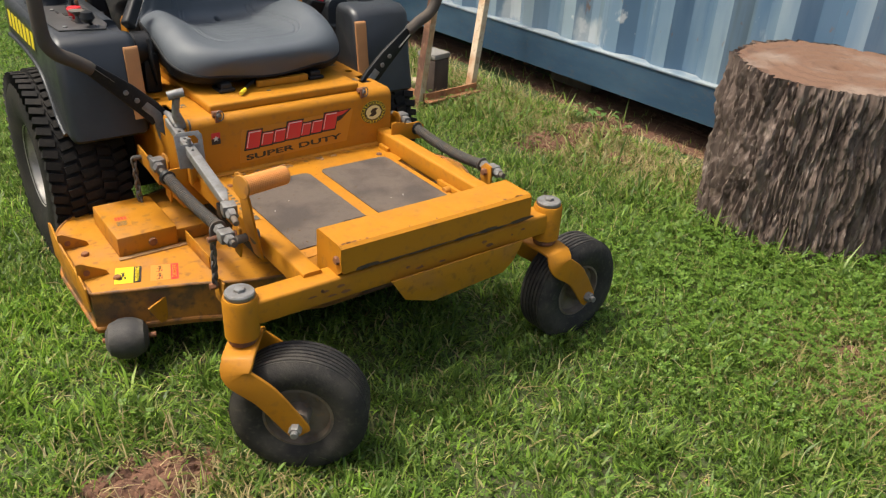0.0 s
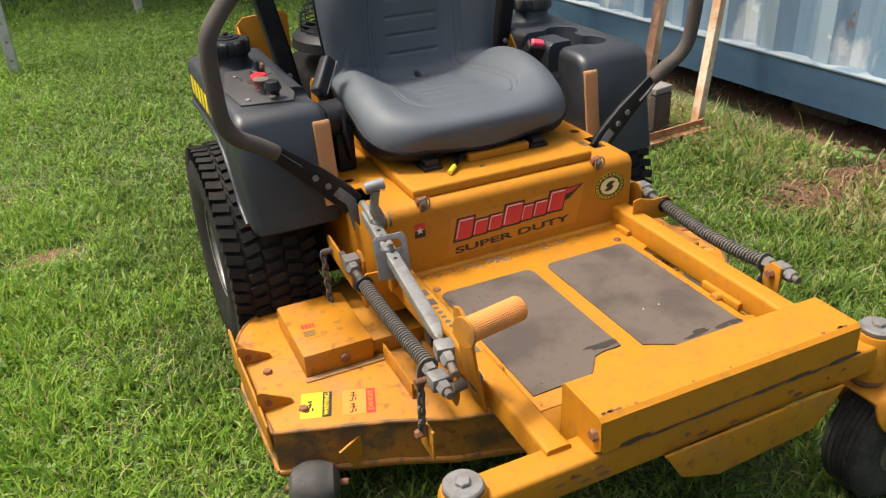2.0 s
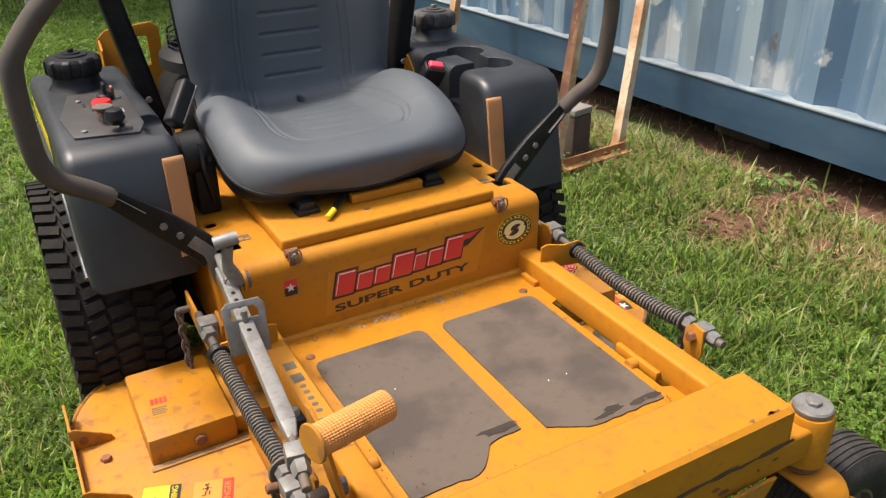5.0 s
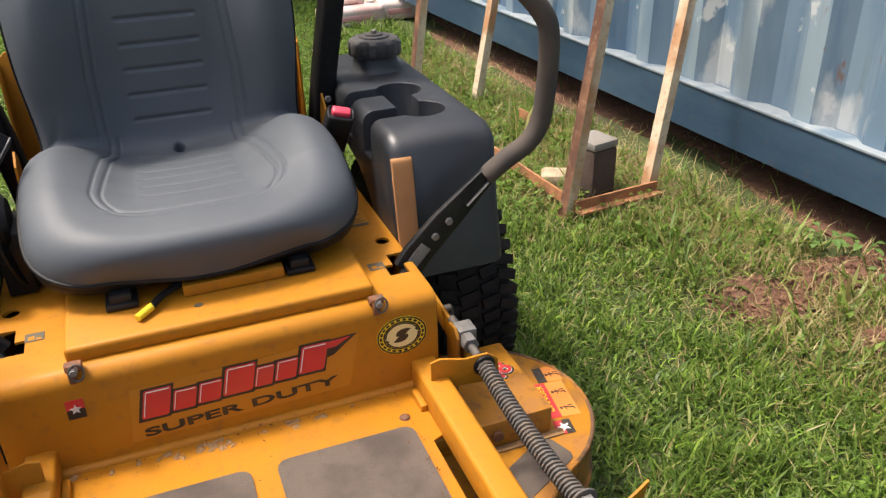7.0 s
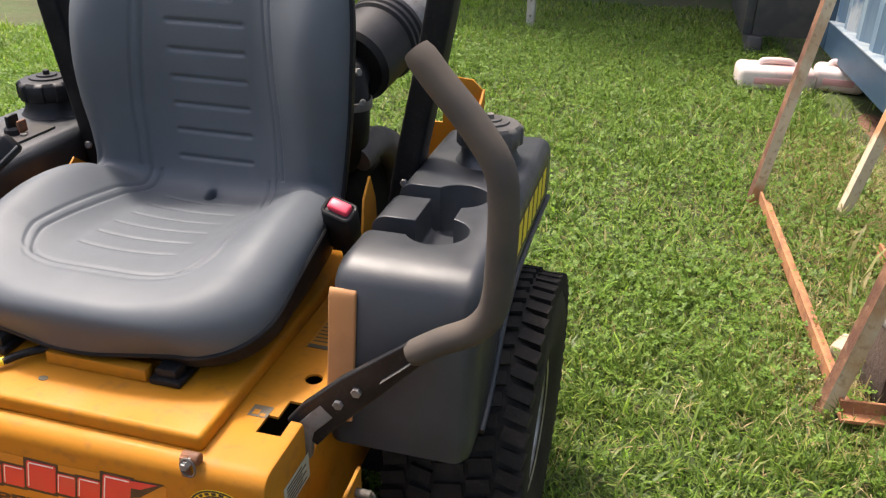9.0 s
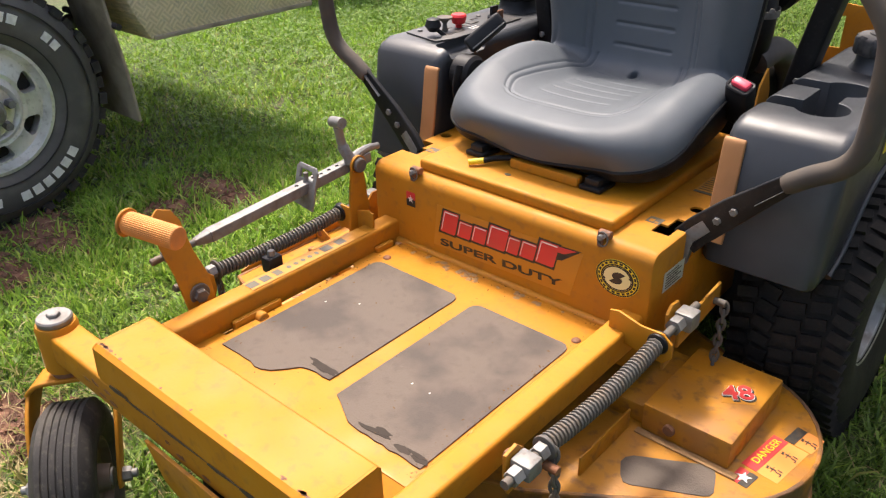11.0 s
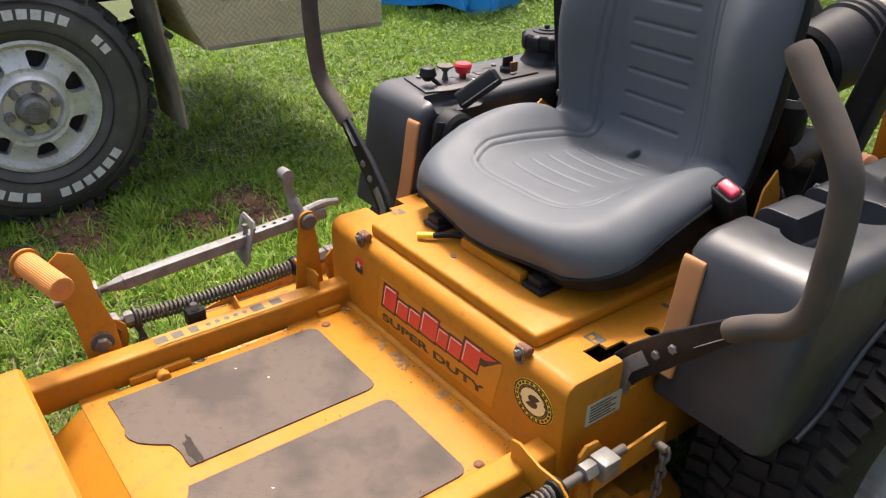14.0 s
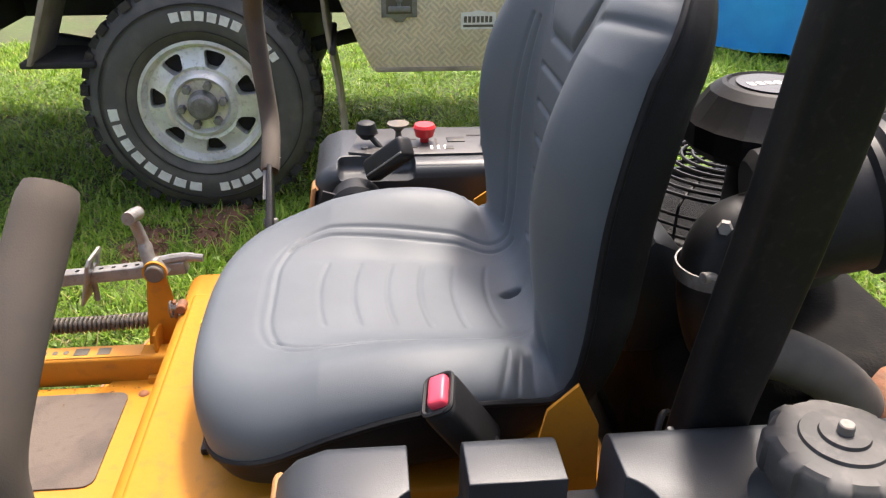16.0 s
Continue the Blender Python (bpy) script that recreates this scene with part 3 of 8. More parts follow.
def build_container():
    # local x runs along its length, y away from the yard
    at, yaw = (2.165, -1.9, 0), 90 + 3.6
    box = thing("shipping_container", at, "weathered blue corrugated steel shipping container raised off the grass", "shipping container", yaw=yaw)
    length, depth, low, high = 8.05, 2.3, 0.148, 2.58
    period, deep = 0.278, 0.046

    def corrugated(n0, n1):
        xs = []
        x = n0
        while x < n1 - 0.01:
            for f, d in ((0.0, 0), (0.26, 0), (0.50, 1), (0.76, 1)):
                xs.append((x + f * period, d))
            x += period
        xs.append((n1, xs[-1][1]))
        return [(min(q, n1), d) for q, d in xs]
    prof = corrugated(0.12, length - 0.12)
    bm = bmesh.new()
    zs = [low + 0.17 + k * (high - low - 0.27) / 8 for k in range(9)]
    rows = [[bm.verts.new((x, -(0.028 + d * deep), z)) for x, d in prof] for z in zs]
    for a, b in zip(rows, rows[1:]):
        for k in range(len(prof) - 1):
            bm.faces.new((a[k], a[k + 1], b[k + 1], b[k]))
    pan = part("side_panel", bm, [CONTAINER, CONTAINER_SHADED], box, "corrugated panel of faded blue paint with pale patches", smooth=20, local=True)
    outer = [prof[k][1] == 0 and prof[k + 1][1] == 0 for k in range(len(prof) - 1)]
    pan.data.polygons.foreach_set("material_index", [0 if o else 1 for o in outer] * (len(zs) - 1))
    bm = tube([(0, 0, 0), (length, 0, 0)], 1.0, shape=[(-0.0, low), (0.075, low), (0.075, low + 0.012), (0.008, low + 0.02), (0.008, low + 0.150), (0.09, low + 0.165), (0.09, low + 0.176), (0.0, low + 0.172)], up=(0, 0, 1))
    # the rail's channel opens backward from the yard's side
    part("bottom_rail", bm, RAIL_BLUE, box, "dark blue channel rail with a chipped lip", local=True)
    part("rail_lip", bm_box((0, -0.07, low + 0.166), (length, 0.006, low + 0.176), 0.003), mat("chalky_ledge", (0.25, 0.29, 0.31), 0.7, vary=(0.10, 0.16, 0.22), scale=9, amount=0.9), box, "chalky pale ledge", local=True)
    part("top_rail", bm_box((0, -0.08, high - 0.10), (length, 0.0, high), 0.01), RAIL_BLUE, box, local=True)
    for name, x in (("corner_post", 0.0), ("corner_post", length - 0.13)):
        part(name, bm_box((x, -0.13, low), (x + 0.13, 0.008, high), 0.012), RAIL_BLUE, box, local=True)
    part("roof", bm_box((0, -depth, high - 0.03), (length, -0.02, high), 0.01), CONTAINER, box, local=True)
    part("floor", bm_box((0, -depth, low), (length, -0.09, low + 0.14), 0.01), RAIL_BLUE, box, local=True)
    part("far_side", bm_box((0, -depth - 0.03, low), (length, -depth, high), 0.01), CONTAINER, box, local=True)
    for x in (0.0, length - 0.05):
        part("end_wall", bm_box((x, -depth, low), (x + 0.05, -0.13, high), 0.006), CONTAINER, box, local=True)
    timber = mat("grey_timber_block", (0.12, 0.095, 0.07), 0.9, vary=(0.07, 0.055, 0.04), scale=20, bump=0.5)
    for x in (0.2, length / 2, length - 0.5):
        ob = thing("timber_block", (0, 0, 0), "grey timber block under the container", "timber block", "blocks under the container")
        m = box.matrix_basis @ pose(x, -0.35, 0)
        ob.matrix_basis = m
        part("block", bm_box((0, -0.1, -0.02), (0.3, 0.1, low + 0.002), 0.008), timber, ob, local=True)


build_container()


# ---- tree stump ----
def bark_material():
    m = mat("stringy_bark", (0.150, 0.108, 0.086), 0.9, vary=(0.042, 0.026, 0.020), scale=36, amount=0.9, fine=(0.36, 0.29, 0.24), fine_scale=60, fine_amount=0.7, bump=1.0, bump_scale=110, stretch=(1, 1, 0.22))
    return m


def build_stump():
    cx, cy = 1.745, 0.655
    st = thing("tree_stump", (cx, cy, 0), "sawn tree stump with stringy grey-brown bark and a weathered top", "tree stump")
    h = 0.60

    def skin(u, v):
        a = 2 * math.pi * u
        z = -0.03 + v * (h + 0.03)
        r = 0.345 - 0.018 * v + 0.05 * max(0, 0.25 - v) ** 1.2
        turn = a + 0.05 * noise.noise(Vector((math.cos(a) * 3, math.sin(a) * 3, z * 6)))
        p = Vector((math.cos(turn) * 9, math.sin(turn) * 9, 0))
        plates = abs(noise.noise(p + Vector((0, 0, z * 2.4))))
        strips = abs(noise.noise(p * 2.6 + Vector((0, 0, z * 6 + 5))))
        shreds = abs(noise.noise(p * 5.5 + Vector((0, 0, z * 15 + 9))))
        r += 0.030 * plates + 0.038 * strips + 0.022 * shreds - 0.024 + 0.012 * noise.noise(Vector((math.cos(a) * 1.5, math.sin(a) * 1.5, z)))
        r += 0.005 * noise.noise(Vector((math.cos(a) * 60, math.sin(a) * 60, z * 40)))
        return Vector((cx + r * math.cos(a), cy + r * math.sin(a), z))
    part("bark", grid_sheet(skin, 480, 110, closed=True), bark_material(), st, smooth=60)

    def top(u, v):
        a = 2 * math.pi * u
        rim = skin(u, 1.0)
        q = v
        x, y = cx + (rim.x - cx) * q * 0.985, cy + (rim.y - cy) * q * 0.985
        z = h - 0.004 + 0.004 * math.sin(q * 34 + noise.noise(Vector((x * 4, y * 4, 0))) * 4) * 0.5 + 0.006 * noise.noise(Vector((x * 9, y * 9, 2)))
        z -= 0.05 * math.exp(-((x - cx - 0.02) ** 2 + (y - cy + 0.02) ** 2) / 0.0008) + 0.012 * (q > 0.985)
        return Vector((x, y, z))
    wood = mat("weathered_end_grain", (0.150, 0.080, 0.048), 0.85, vary=(0.26, 0.205, 0.165), scale=4.5, amount=0.8, low=0.46, high=0.64, fine=(0.06, 0.035, 0.025), fine_scale=26, fine_amount=0.5, bump=0.6, bump_scale=80)
    part("sawn_top", grid_sheet(top, 120, 50, closed=True), wood, st, "weathered brown sawn end grain with a hollow", smooth=60)


build_stump()


# ---- broad-leaved weeds, clods of soil ----
WEED = leaf_material("weed_leaves", [(0.0, (0.10, 0.20, 0.05)), (0.6, (0.17, 0.30, 0.08)), (1.0, (0.26, 0.38, 0.13))], 0.5)


def weed(x, y, size, seed):
    """A low plant: arching stalks, each with one pointed oval leaf."""
    r = random.Random(seed)
    z = float(ground_height(np.array([x]), np.array([y]))[0])
    w = thing("weed", (x, y, z), "low green weed with broad pointed leaves by the container", "weed", "weeds by the container")
    for k in range(r.randint(6, 9)):
        a = k * 2.4 + r.uniform(-0.4, 0.4)
        d = Vector((math.cos(a), math.sin(a), 0))
        reach, rise = size * r.uniform(0.45, 1.0), size * r.uniform(0.5, 1.1)
        base, tip = Vector((x, y, z - 0.005)), Vector((x, y, z)) + d * reach + Vector((0, 0, rise))
        stalk = part("stalk", tube(smooth_path([base, base.lerp(tip, 0.5) + Vector((0, 0, rise * 0.2)), tip], 3), 0.0016, 5), WEED, w)
        side = Vector((-d.y, d.x, 0))
        leaf_long, leaf_wide = size * r.uniform(0.55, 0.85), size * r.uniform(0.18, 0.27)

        def blade(u, v):
            q = leaf_wide * math.sin(math.pi * min(1.0, v * 0.97 + 0.02) ** 0.8)
            droop = -0.35 * leaf_long * v * v + 0.12 * leaf_long * v
            return tip + d * leaf_long * v + side * (u - 0.5) * 2 * q + Vector((0, 0, droop + 0.25 * abs(u - 0.5) * q * 2))
        part("leaf", grid_sheet(blade, 5, 7), WEED, w)


for k, (x, y, size) in enumerate(((1.845, 1.86, 0.058), (1.915, 1.78, 0.050), (1.88, 1.66, 0.040), (1.70, 1.93, 0.030))):
    weed(x, y, size, k)


def clods(n, seed):
    """Crumbs of soil on the bare patches."""
    r = np.random.RandomState(seed)
    pick = r.choice([0, 0, 0, 1, 1, 1, 2, 3, 4, 5, 6, 7, 8, 11, 11, 11, 13, 14, 14], n)
    c = np.array([SOIL[k] for k in pick])
    a, q = r.rand(n) * 6.283, np.sqrt(r.rand(n)) * 0.95
    x, y = c[:, 0] + c[:, 2] * q * np.cos(a), c[:, 1] + c[:, 3] * q * np.sin(a)
    s = 0.004 + 0.016 * r.rand(n) ** 3
    z = ground_height(x, y) + 0.012 * (1 - q ** 2)
    corner = np.array([[1, 0, 0], [-1, 0, 0], [0, 1, 0], [0, -1, 0], [0, 0, 1], [0, 0, -1]], float)
    v = np.c_[x, y, z][:, None] + corner[None] * s[:, None, None] * r.uniform(0.6, 1.2, (n, 6, 1)) * [1, 1, 0.7] + r.normal(0, 0.25, (n, 6, 3)) * s[:, None, None]
    faces = np.array([[0, 2, 4], [2, 1, 4], [1, 3, 4], [3, 0, 4], [2, 0, 5], [1, 2, 5], [3, 1, 5], [0, 3, 5]])
    t = (np.arange(n)[:, None, None] * 6 + faces[None]).reshape(-1, 3)
    ob = mesh_from("soil_clods", v.reshape(-1, 3), t, soil_mat)
    ob.data.polygons.foreach_set("use_smooth", [False] * len(ob.data.polygons))
    tagged(ob, "crumbly reddish-brown clods of soil on bare ground", "soil", kind="stuff")


clods(5200, 71)


# ---- rusty rack frame by the container ----
RUSTY_CREAM = mat("rusted_cream_paint", (0.66, 0.54, 0.38), 0.7, vary=(0.44, 0.21, 0.085), scale=5, amount=0.9, low=0.50, high=0.66, fine=(0.28, 0.13, 0.06), fine_scale=50, fine_amount=0.5, bump=0.35, bump_scale=140)
RUST_SHADED = mat("shaded_flaking_rust", (0.115, 0.050, 0.030), 0.85, vary=(0.24, 0.115, 0.06), scale=9, amount=0.8, fine=(0.42, 0.27, 0.16), fine_scale=45, fine_amount=0.35, bump=0.5, bump_scale=120)
RUST_ORANGE = mat("orange_rust", (0.40, 0.17, 0.075), 0.85, vary=(0.20, 0.09, 0.05), scale=16, amount=0.8, fine=(0.5, 0.28, 0.14), fine_scale=60, fine_amount=0.5, bump=0.5, bump_scale=130)


def angle_bar(a, b, w, t, up, flip=1, bm=None):
    """A steel angle from a to b."""
    s = [(0, 0), (flip * w, 0), (flip * w, t), (flip * t, t), (flip * t, w), (0, w)]
    return tube([a, b], 1.0, shape=s if flip > 0 else s[::-1], up=up, bm=bm)


def build_rack():
    A, B, C, D = (1.155, 3.68, 0.03), (1.245, 2.365, 0.03), (1.59, 2.40, 0.03), (1.475, 3.66, 0.03)
    rack = thing("steel_rack_frame", (1.36, 3.0, 0), "rusty upright angle-steel frame with peeling cream paint standing in dry grass", "steel frame")
    lean = {"A": (0.16, 0.06, 1), "B": (0.176, 0.056, 1), "C": (0.22, 0.117, 1), "D": (0.20, 0.03, 1)}
    for key, foot, flip in (("A", A, -1), ("B", B, -1), ("C", C, -1), ("D", D, -1)):
        d = Vector(lean[key])
        top = Vector(foot) + d * 1.45
        post = part("post", angle_bar(Vector(foot) - d * 0.04 - Vector((0.032, 0, 0)), top - Vector((0.032, 0, 0)), 0.038, 0.006, (-0.2, 1, 0), flip), [RUSTY_CREAM, RUST_SHADED if key in "AB" else RUST_ORANGE], rack, "angle-steel post, one flange rusted, the other cream")
        # the flange along the rack is bare rust on two posts, its shade in the dark colour; on the others its edge
        # alone
        side = Vector((1, 0.2, 0)).normalized()
        post.data.polygons.foreach_set("material_index", [1 if abs(f.normal.dot(side)) > 0.7 and (key in "AB" or f.area < 0.02) else 0 for f in post.data.polygons])
    near_d = tuple(Vector(D).lerp(Vector(C), 0.42))
    for a, b in ((B, A), (B, C), (near_d, tuple(Vector(D).lerp(Vector(C), 0.27)))):
        part("base_rail", angle_bar(Vector(a) - Vector((0, 0, -0.004)), Vector(b) - Vector((0, 0, -0.004)), 0.040, 0.008, (0, 0, 1)), RUST_ORANGE, rack, "orange rusted base rail")
    for (p, q), (r, s) in (((A, "A"), (B, "B")), ((C, "C"), (D, "D"))):
        part("top_rail", angle_bar(Vector(p) + Vector(lean[q]) * 1.44, Vector(r) + Vector(lean[s]) * 1.44, 0.04, 0.008, (0, 0, 1)), RUSTY_CREAM, rack)
    # sides dark with dirt and with shade put in the colour, top paler
    concrete = mat("shaded_dirty_concrete", (0.085, 0.058, 0.045), 0.95, vary=(0.05, 0.033, 0.026), scale=7, amount=0.95, bump=0.6, bump_scale=90)
    blk = thing("concrete_block", (1.39, 2.50, 0), "grey concrete block standing on end inside the steel frame", "concrete block", yaw=12)
    part("block", bm_box((-0.055, -0.06, -0.02), (0.055, 0.06, 0.205), 0.01, 2), concrete, blk, local=True)
    part("pale_top", bm_box((-0.057, -0.062, 0.205), (0.057, 0.062, 0.236), 0.010, 2), mat("pale_concrete", (0.22, 0.205, 0.185), 0.9, vary=(0.2, 0.17, 0.13), scale=20, bump=0.5), blk, local=True)
    stone = thing("broken_brick", (1.36, 2.66, 0), "pale broken brick lying in the dry grass", "brick", yaw=-30)
    part("brick_half", bm_box((-0.08, -0.05, -0.01), (0.07, 0.05, 0.05), 0.015, 2), mat("pale_brick", (0.45, 0.36, 0.25), 0.9, vary=(0.3, 0.2, 0.13), scale=25, bump=0.6), stone, local=True)


build_rack()


# ---- four-wheel-drive truck ----
TAN_PLATE = mat("dusty_chequer_plate", (0.78, 0.64, 0.43), 0.6, metal=0.0, vary=(0.64, 0.52, 0.34), scale=5, amount=0.7, fine=(0.5, 0.45, 0.36), fine_scale=60, fine_amount=0.5)
UNDERBODY = mat("dark_underbody", (0.018, 0.017, 0.016), 0.8, vary=(0.05, 0.042, 0.034), scale=6, amount=0.7, bump=0.3)
DARK_PANEL = mat("dusty_dark_green_panel", (0.035, 0.040, 0.034), 0.5, vary=(0.10, 0.09, 0.07), scale=4, amount=0.7)
FLAP = mat("dusty_tan_flap", (0.33, 0.27, 0.20), 0.8, vary=(0.18, 0.14, 0.10), scale=12, amount=0.8, bump=0.3)
ALLOY = mat("dull_silver_wheel", (0.74, 0.72, 0.68), 0.36, metal=0.35, vary=(0.50, 0.47, 0.42), scale=14, amount=0.7, fine=(0.2, 0.17, 0.13), fine_scale=60, fine_amount=0.4)


def chequer(m, scale=21.0):
    """Raised crossed dashes on the tan plate."""
    nt = m.node_tree
    bsdf = nt.nodes["Principled BSDF"]
    geo = nt.nodes.new("ShaderNodeNewGeometry")
    outs = []
    for turn in (45, -45):
        mp = nt.nodes.new("ShaderNodeMapping")
        mp.inputs["Rotation"].default_value = (radians(turn), 0, 0)
        nt.links.new(geo.outputs["Position"], mp.inputs[0])
        wv = nt.nodes.new("ShaderNodeTexWave")
        wv.bands_direction = "Y"
        wv.inputs["Scale"].default_value = scale
        nt.links.new(mp.outputs[0], wv.inputs[0])
        rg = nt.nodes.new("ShaderNodeMapRange")
        rg.inputs["From Min"].default_value, rg.inputs["From Max"].default_value = 0.35, 0.65
        nt.links.new(wv.outputs["Fac"], rg.inputs["Value"])
        outs.append(rg.outputs["Result"])
    ck = nt.nodes.new("ShaderNodeTexChecker")
    ck.inputs["Scale"].default_value = scale * 1.45
    mp = nt.nodes.new("ShaderNodeMapping")
    mp.inputs["Rotation"].default_value = (radians(45), 0, 0)
    mp.inputs["Location"].default_value = (0.005, 0, 0)
    nt.links.new(geo.outputs["Position"], mp.inputs[0])
    nt.links.new(mp.outputs[0], ck.inputs[0])
    mx = nt.nodes.new("ShaderNodeMix")
    mx.data_type = "RGBA"
    nt.links.new(ck.outputs["Fac"], mx.inputs["Factor"])
    nt.links.new(outs[0], mx.inputs["A"])
    nt.links.new(outs[1], mx.inputs["B"])
    b = nt.nodes.new("ShaderNodeBump")
    b.inputs["Strength"].default_value, b.inputs["Distance"].default_value = 1.0, 0.006
    nt.links.new(mx.outputs["Result"], b.inputs["Height"])
    nt.links.new(b.outputs[0], bsdf.inputs["Normal"])
    # the dash pattern is in the colour too, darker between the raised dashes
    dust = nt.nodes.new("ShaderNodeMix")
    dust.data_type, dust.blend_type = "RGBA", "MULTIPLY"
    dust.inputs["Factor"].default_value = 0.18
    nt.links.new(bsdf.inputs["Base Color"].links[0].from_socket, dust.inputs["A"])
    nt.links.new(mx.outputs["Result"], dust.inputs["B"])
    nt.links.new(dust.outputs["Result"], bsdf.inputs["Base Color"])


chequer(TAN_PLATE)


def arc_bar(r0, r1, a0, a1, z, thick, m, bm=None):
    """A flat curved bar on a tyre's side wall, angles in degrees."""
    n = max(2, int(abs(a1 - a0) / 3))
    pts = [(r1 * math.cos(radians(a0 + (a1 - a0) * k / n)), r1 * math.sin(radians(a0 + (a1 - a0) * k / n))) for k in range(n + 1)]
    pts += [(r0 * math.cos(radians(a1 + (a0 - a1) * k / n)), r0 * math.sin(radians(a1 + (a0 - a1) * k / n))) for k in range(n + 1)]
    return plate(pts, thick, m @ Matrix.Translation((0, 0, z)), bm=bm)


def build_truck():
    tr = thing("truck", (-2.6, 1.0, 0), "dusty tray truck with a tan chequer-plate toolbox on the grass", "truck")
    hub = Vector((-1.80, 1.025, 0.398))
    # wheel's own axes: x along the truck's length, y up, z out towards the yard
    m = facing(hub, (0, 1, 0), (0, 0, 1))
    tyre = part("tyre", lathe([(0.205, -0.24), (0.23, -0.26), (0.31, -0.265), (0.375, -0.235), (0.392, -0.21), (0.392, -0.055), (0.378, -0.032), (0.345, -0.010), (0.300, 0.0), (0.262, 0.0), (0.235, -0.008), (0.222, -0.022), (0.207, -0.03)], 72, m),
                mat("truck_tyre_rubber", (0.080, 0.074, 0.066), 0.75, vary=(0.15, 0.135, 0.115), scale=9, amount=0.6, bump=0.2), None, "all-terrain truck tyre with raised white marks")
    tyre.parent, tyre.matrix_parent_inverse = tr, tr.matrix_basis.inverted()
    bm = None
    for k in range(44):
        a = 360 * k / 44
        for (r0, r1, z0, z1, da) in ((0.372, 0.398, -0.075, -0.018 if k % 2 else -0.030, 2.7), (0.386, 0.4005, -0.128, -0.082, 2.4), (0.386, 0.4005, -0.188, -0.136, 2.6), (0.375, 0.398, -0.25, -0.196, 2.7)):
            q = m @ Matrix.Rotation(radians(a + (2.5 if z0 < -0.1 else 0)), 4, "Z")
            w = r1 * math.tan(radians(da))
            bm = bm_box((r0, -w, z0), (r1, w, z1), 0, bm=bm, m=q)
    part("tread", bm, RUBBER, tyre, smooth=0)
    bm = None
    for r0, r1, a0, a1 in ((0.334, 0.338, 0, 360), (0.247, 0.250, 0, 360)):
        bm = arc_bar(r0, r1, a0, a1, -0.006, 0.007, m, bm)
    part("side_wall_rib", bm, RUBBER, tyre, smooth=0)
    # plain white bars where the raised marks stand
    for n, a0, a1 in ((6, -86, -37), (8, 180, 264), (6, 104, 58)):
        for k in range(n):
            s = (a1 - a0) / n
            bar = arc_bar(0.283, 0.313, a0 + s * (k + 0.12), a0 + s * (k + 0.86), -0.001, 0.004, m)
            part("raised_white_bar", bar, INK_WHITE, tyre, smooth=0)
    for a in (42, 35):
        part("raised_white_bar", arc_bar(0.285, 0.312, a, a - 5, -0.001, 0.004, m), INK_WHITE, tyre, smooth=0)
    # wheel
    disc = lathe([(0.212, -0.030), (0.216, -0.018), (0.205, -0.016), (0.196, -0.034), (0.188, -0.045), (0.165, -0.040), (0.128, -0.022), (0.116, -0.026), (0.104, -0.006), (0.096, 0.000), (0.088, -0.006), (0.084, -0.014), (0.0, -0.014),
                  (0.0, -0.06), (0.10, -0.075), (0.16, -0.075), (0.19, -0.12), (0.212, -0.12), (0.212, -0.030)], 84, m)
    holes = []
    for k in range(7):
        a = radians(20 + 360 * k / 7)
        q = m @ Matrix.Rotation(a, 4, "Z")
        outline = [(0.124, -0.010), (0.127, -0.017), (0.135, -0.023), (0.165, -0.035), (0.174, -0.034), (0.179, -0.026), (0.181, 0.0), (0.179, 0.026), (0.174, 0.034), (0.165, 0.035), (0.135, 0.023), (0.127, 0.017), (0.124, 0.010)]
        holes.append(plate(outline, 0.2, q @ Matrix.Translation((0, 0, -0.15))))
    rim = part("rim", cut(disc, holes), ALLOY, None, "dull silver seven-window wheel", smooth=40)
    rim.parent, rim.matrix_parent_inverse = tr, tr.matrix_basis.inverted()
    part("hub_cap", lathe([(0, 0.034), (0.034, 0.032), (0.044, 0.024), (0.050, 0.0), (0.052, -0.03), (0, -0.03)], 40, m), STEEL, rim, "round silver hub cap with an oval badge")
    bm = None
    for w, h in ((0.024, 0.016), (0.012, 0.016)):
        pts = [(w * math.cos(2 * math.pi * k / 28), h * math.sin(2 * math.pi * k / 28)) for k in range(28)]
        bm = tube([m @ Vector((x, y, 0.0335)) for x, y in pts + pts[:1]], 0.0016, 6, bm)
    part("oval_badge", bm, STEEL, rim)
    for k in range(6):
        q = m @ Matrix.Rotation(radians(60 * k + 10), 4, "Z")
        part("wheel_nut", hex_bolt(q @ Vector((0.071, 0, -0.018)), q @ Vector((0.071, 0, 0.016)), 0.0150), STEEL, rim)
    # the other three wheels
    for x, y, turn in ((-3.42, 1.025, 180), (-1.80, -1.75, 0), (-3.42, -1.75, 180)):
        q = Matrix.Translation((x, y, hub.z)) @ Matrix.Rotation(radians(turn), 4, "Z") @ Matrix.Translation(-hub)
        for src in (tyre, rim):
            ob = new(src.name.split(".")[0], src.data)
            ob.matrix_world = q
            ob.parent, ob.matrix_parent_inverse = tr, tr.matrix_basis.inverted()
    part("brake_drum", lathe([(0, -0.07), (0.19, -0.085), (0.195, -0.2), (0, -0.2)], 40, m), UNDERBODY, tr, "dark brake drum")
    part("axle", rod((-3.1, 1.025, 0.40), (-1.95, 1.025, 0.40), 0.055), UNDERBODY, tr)
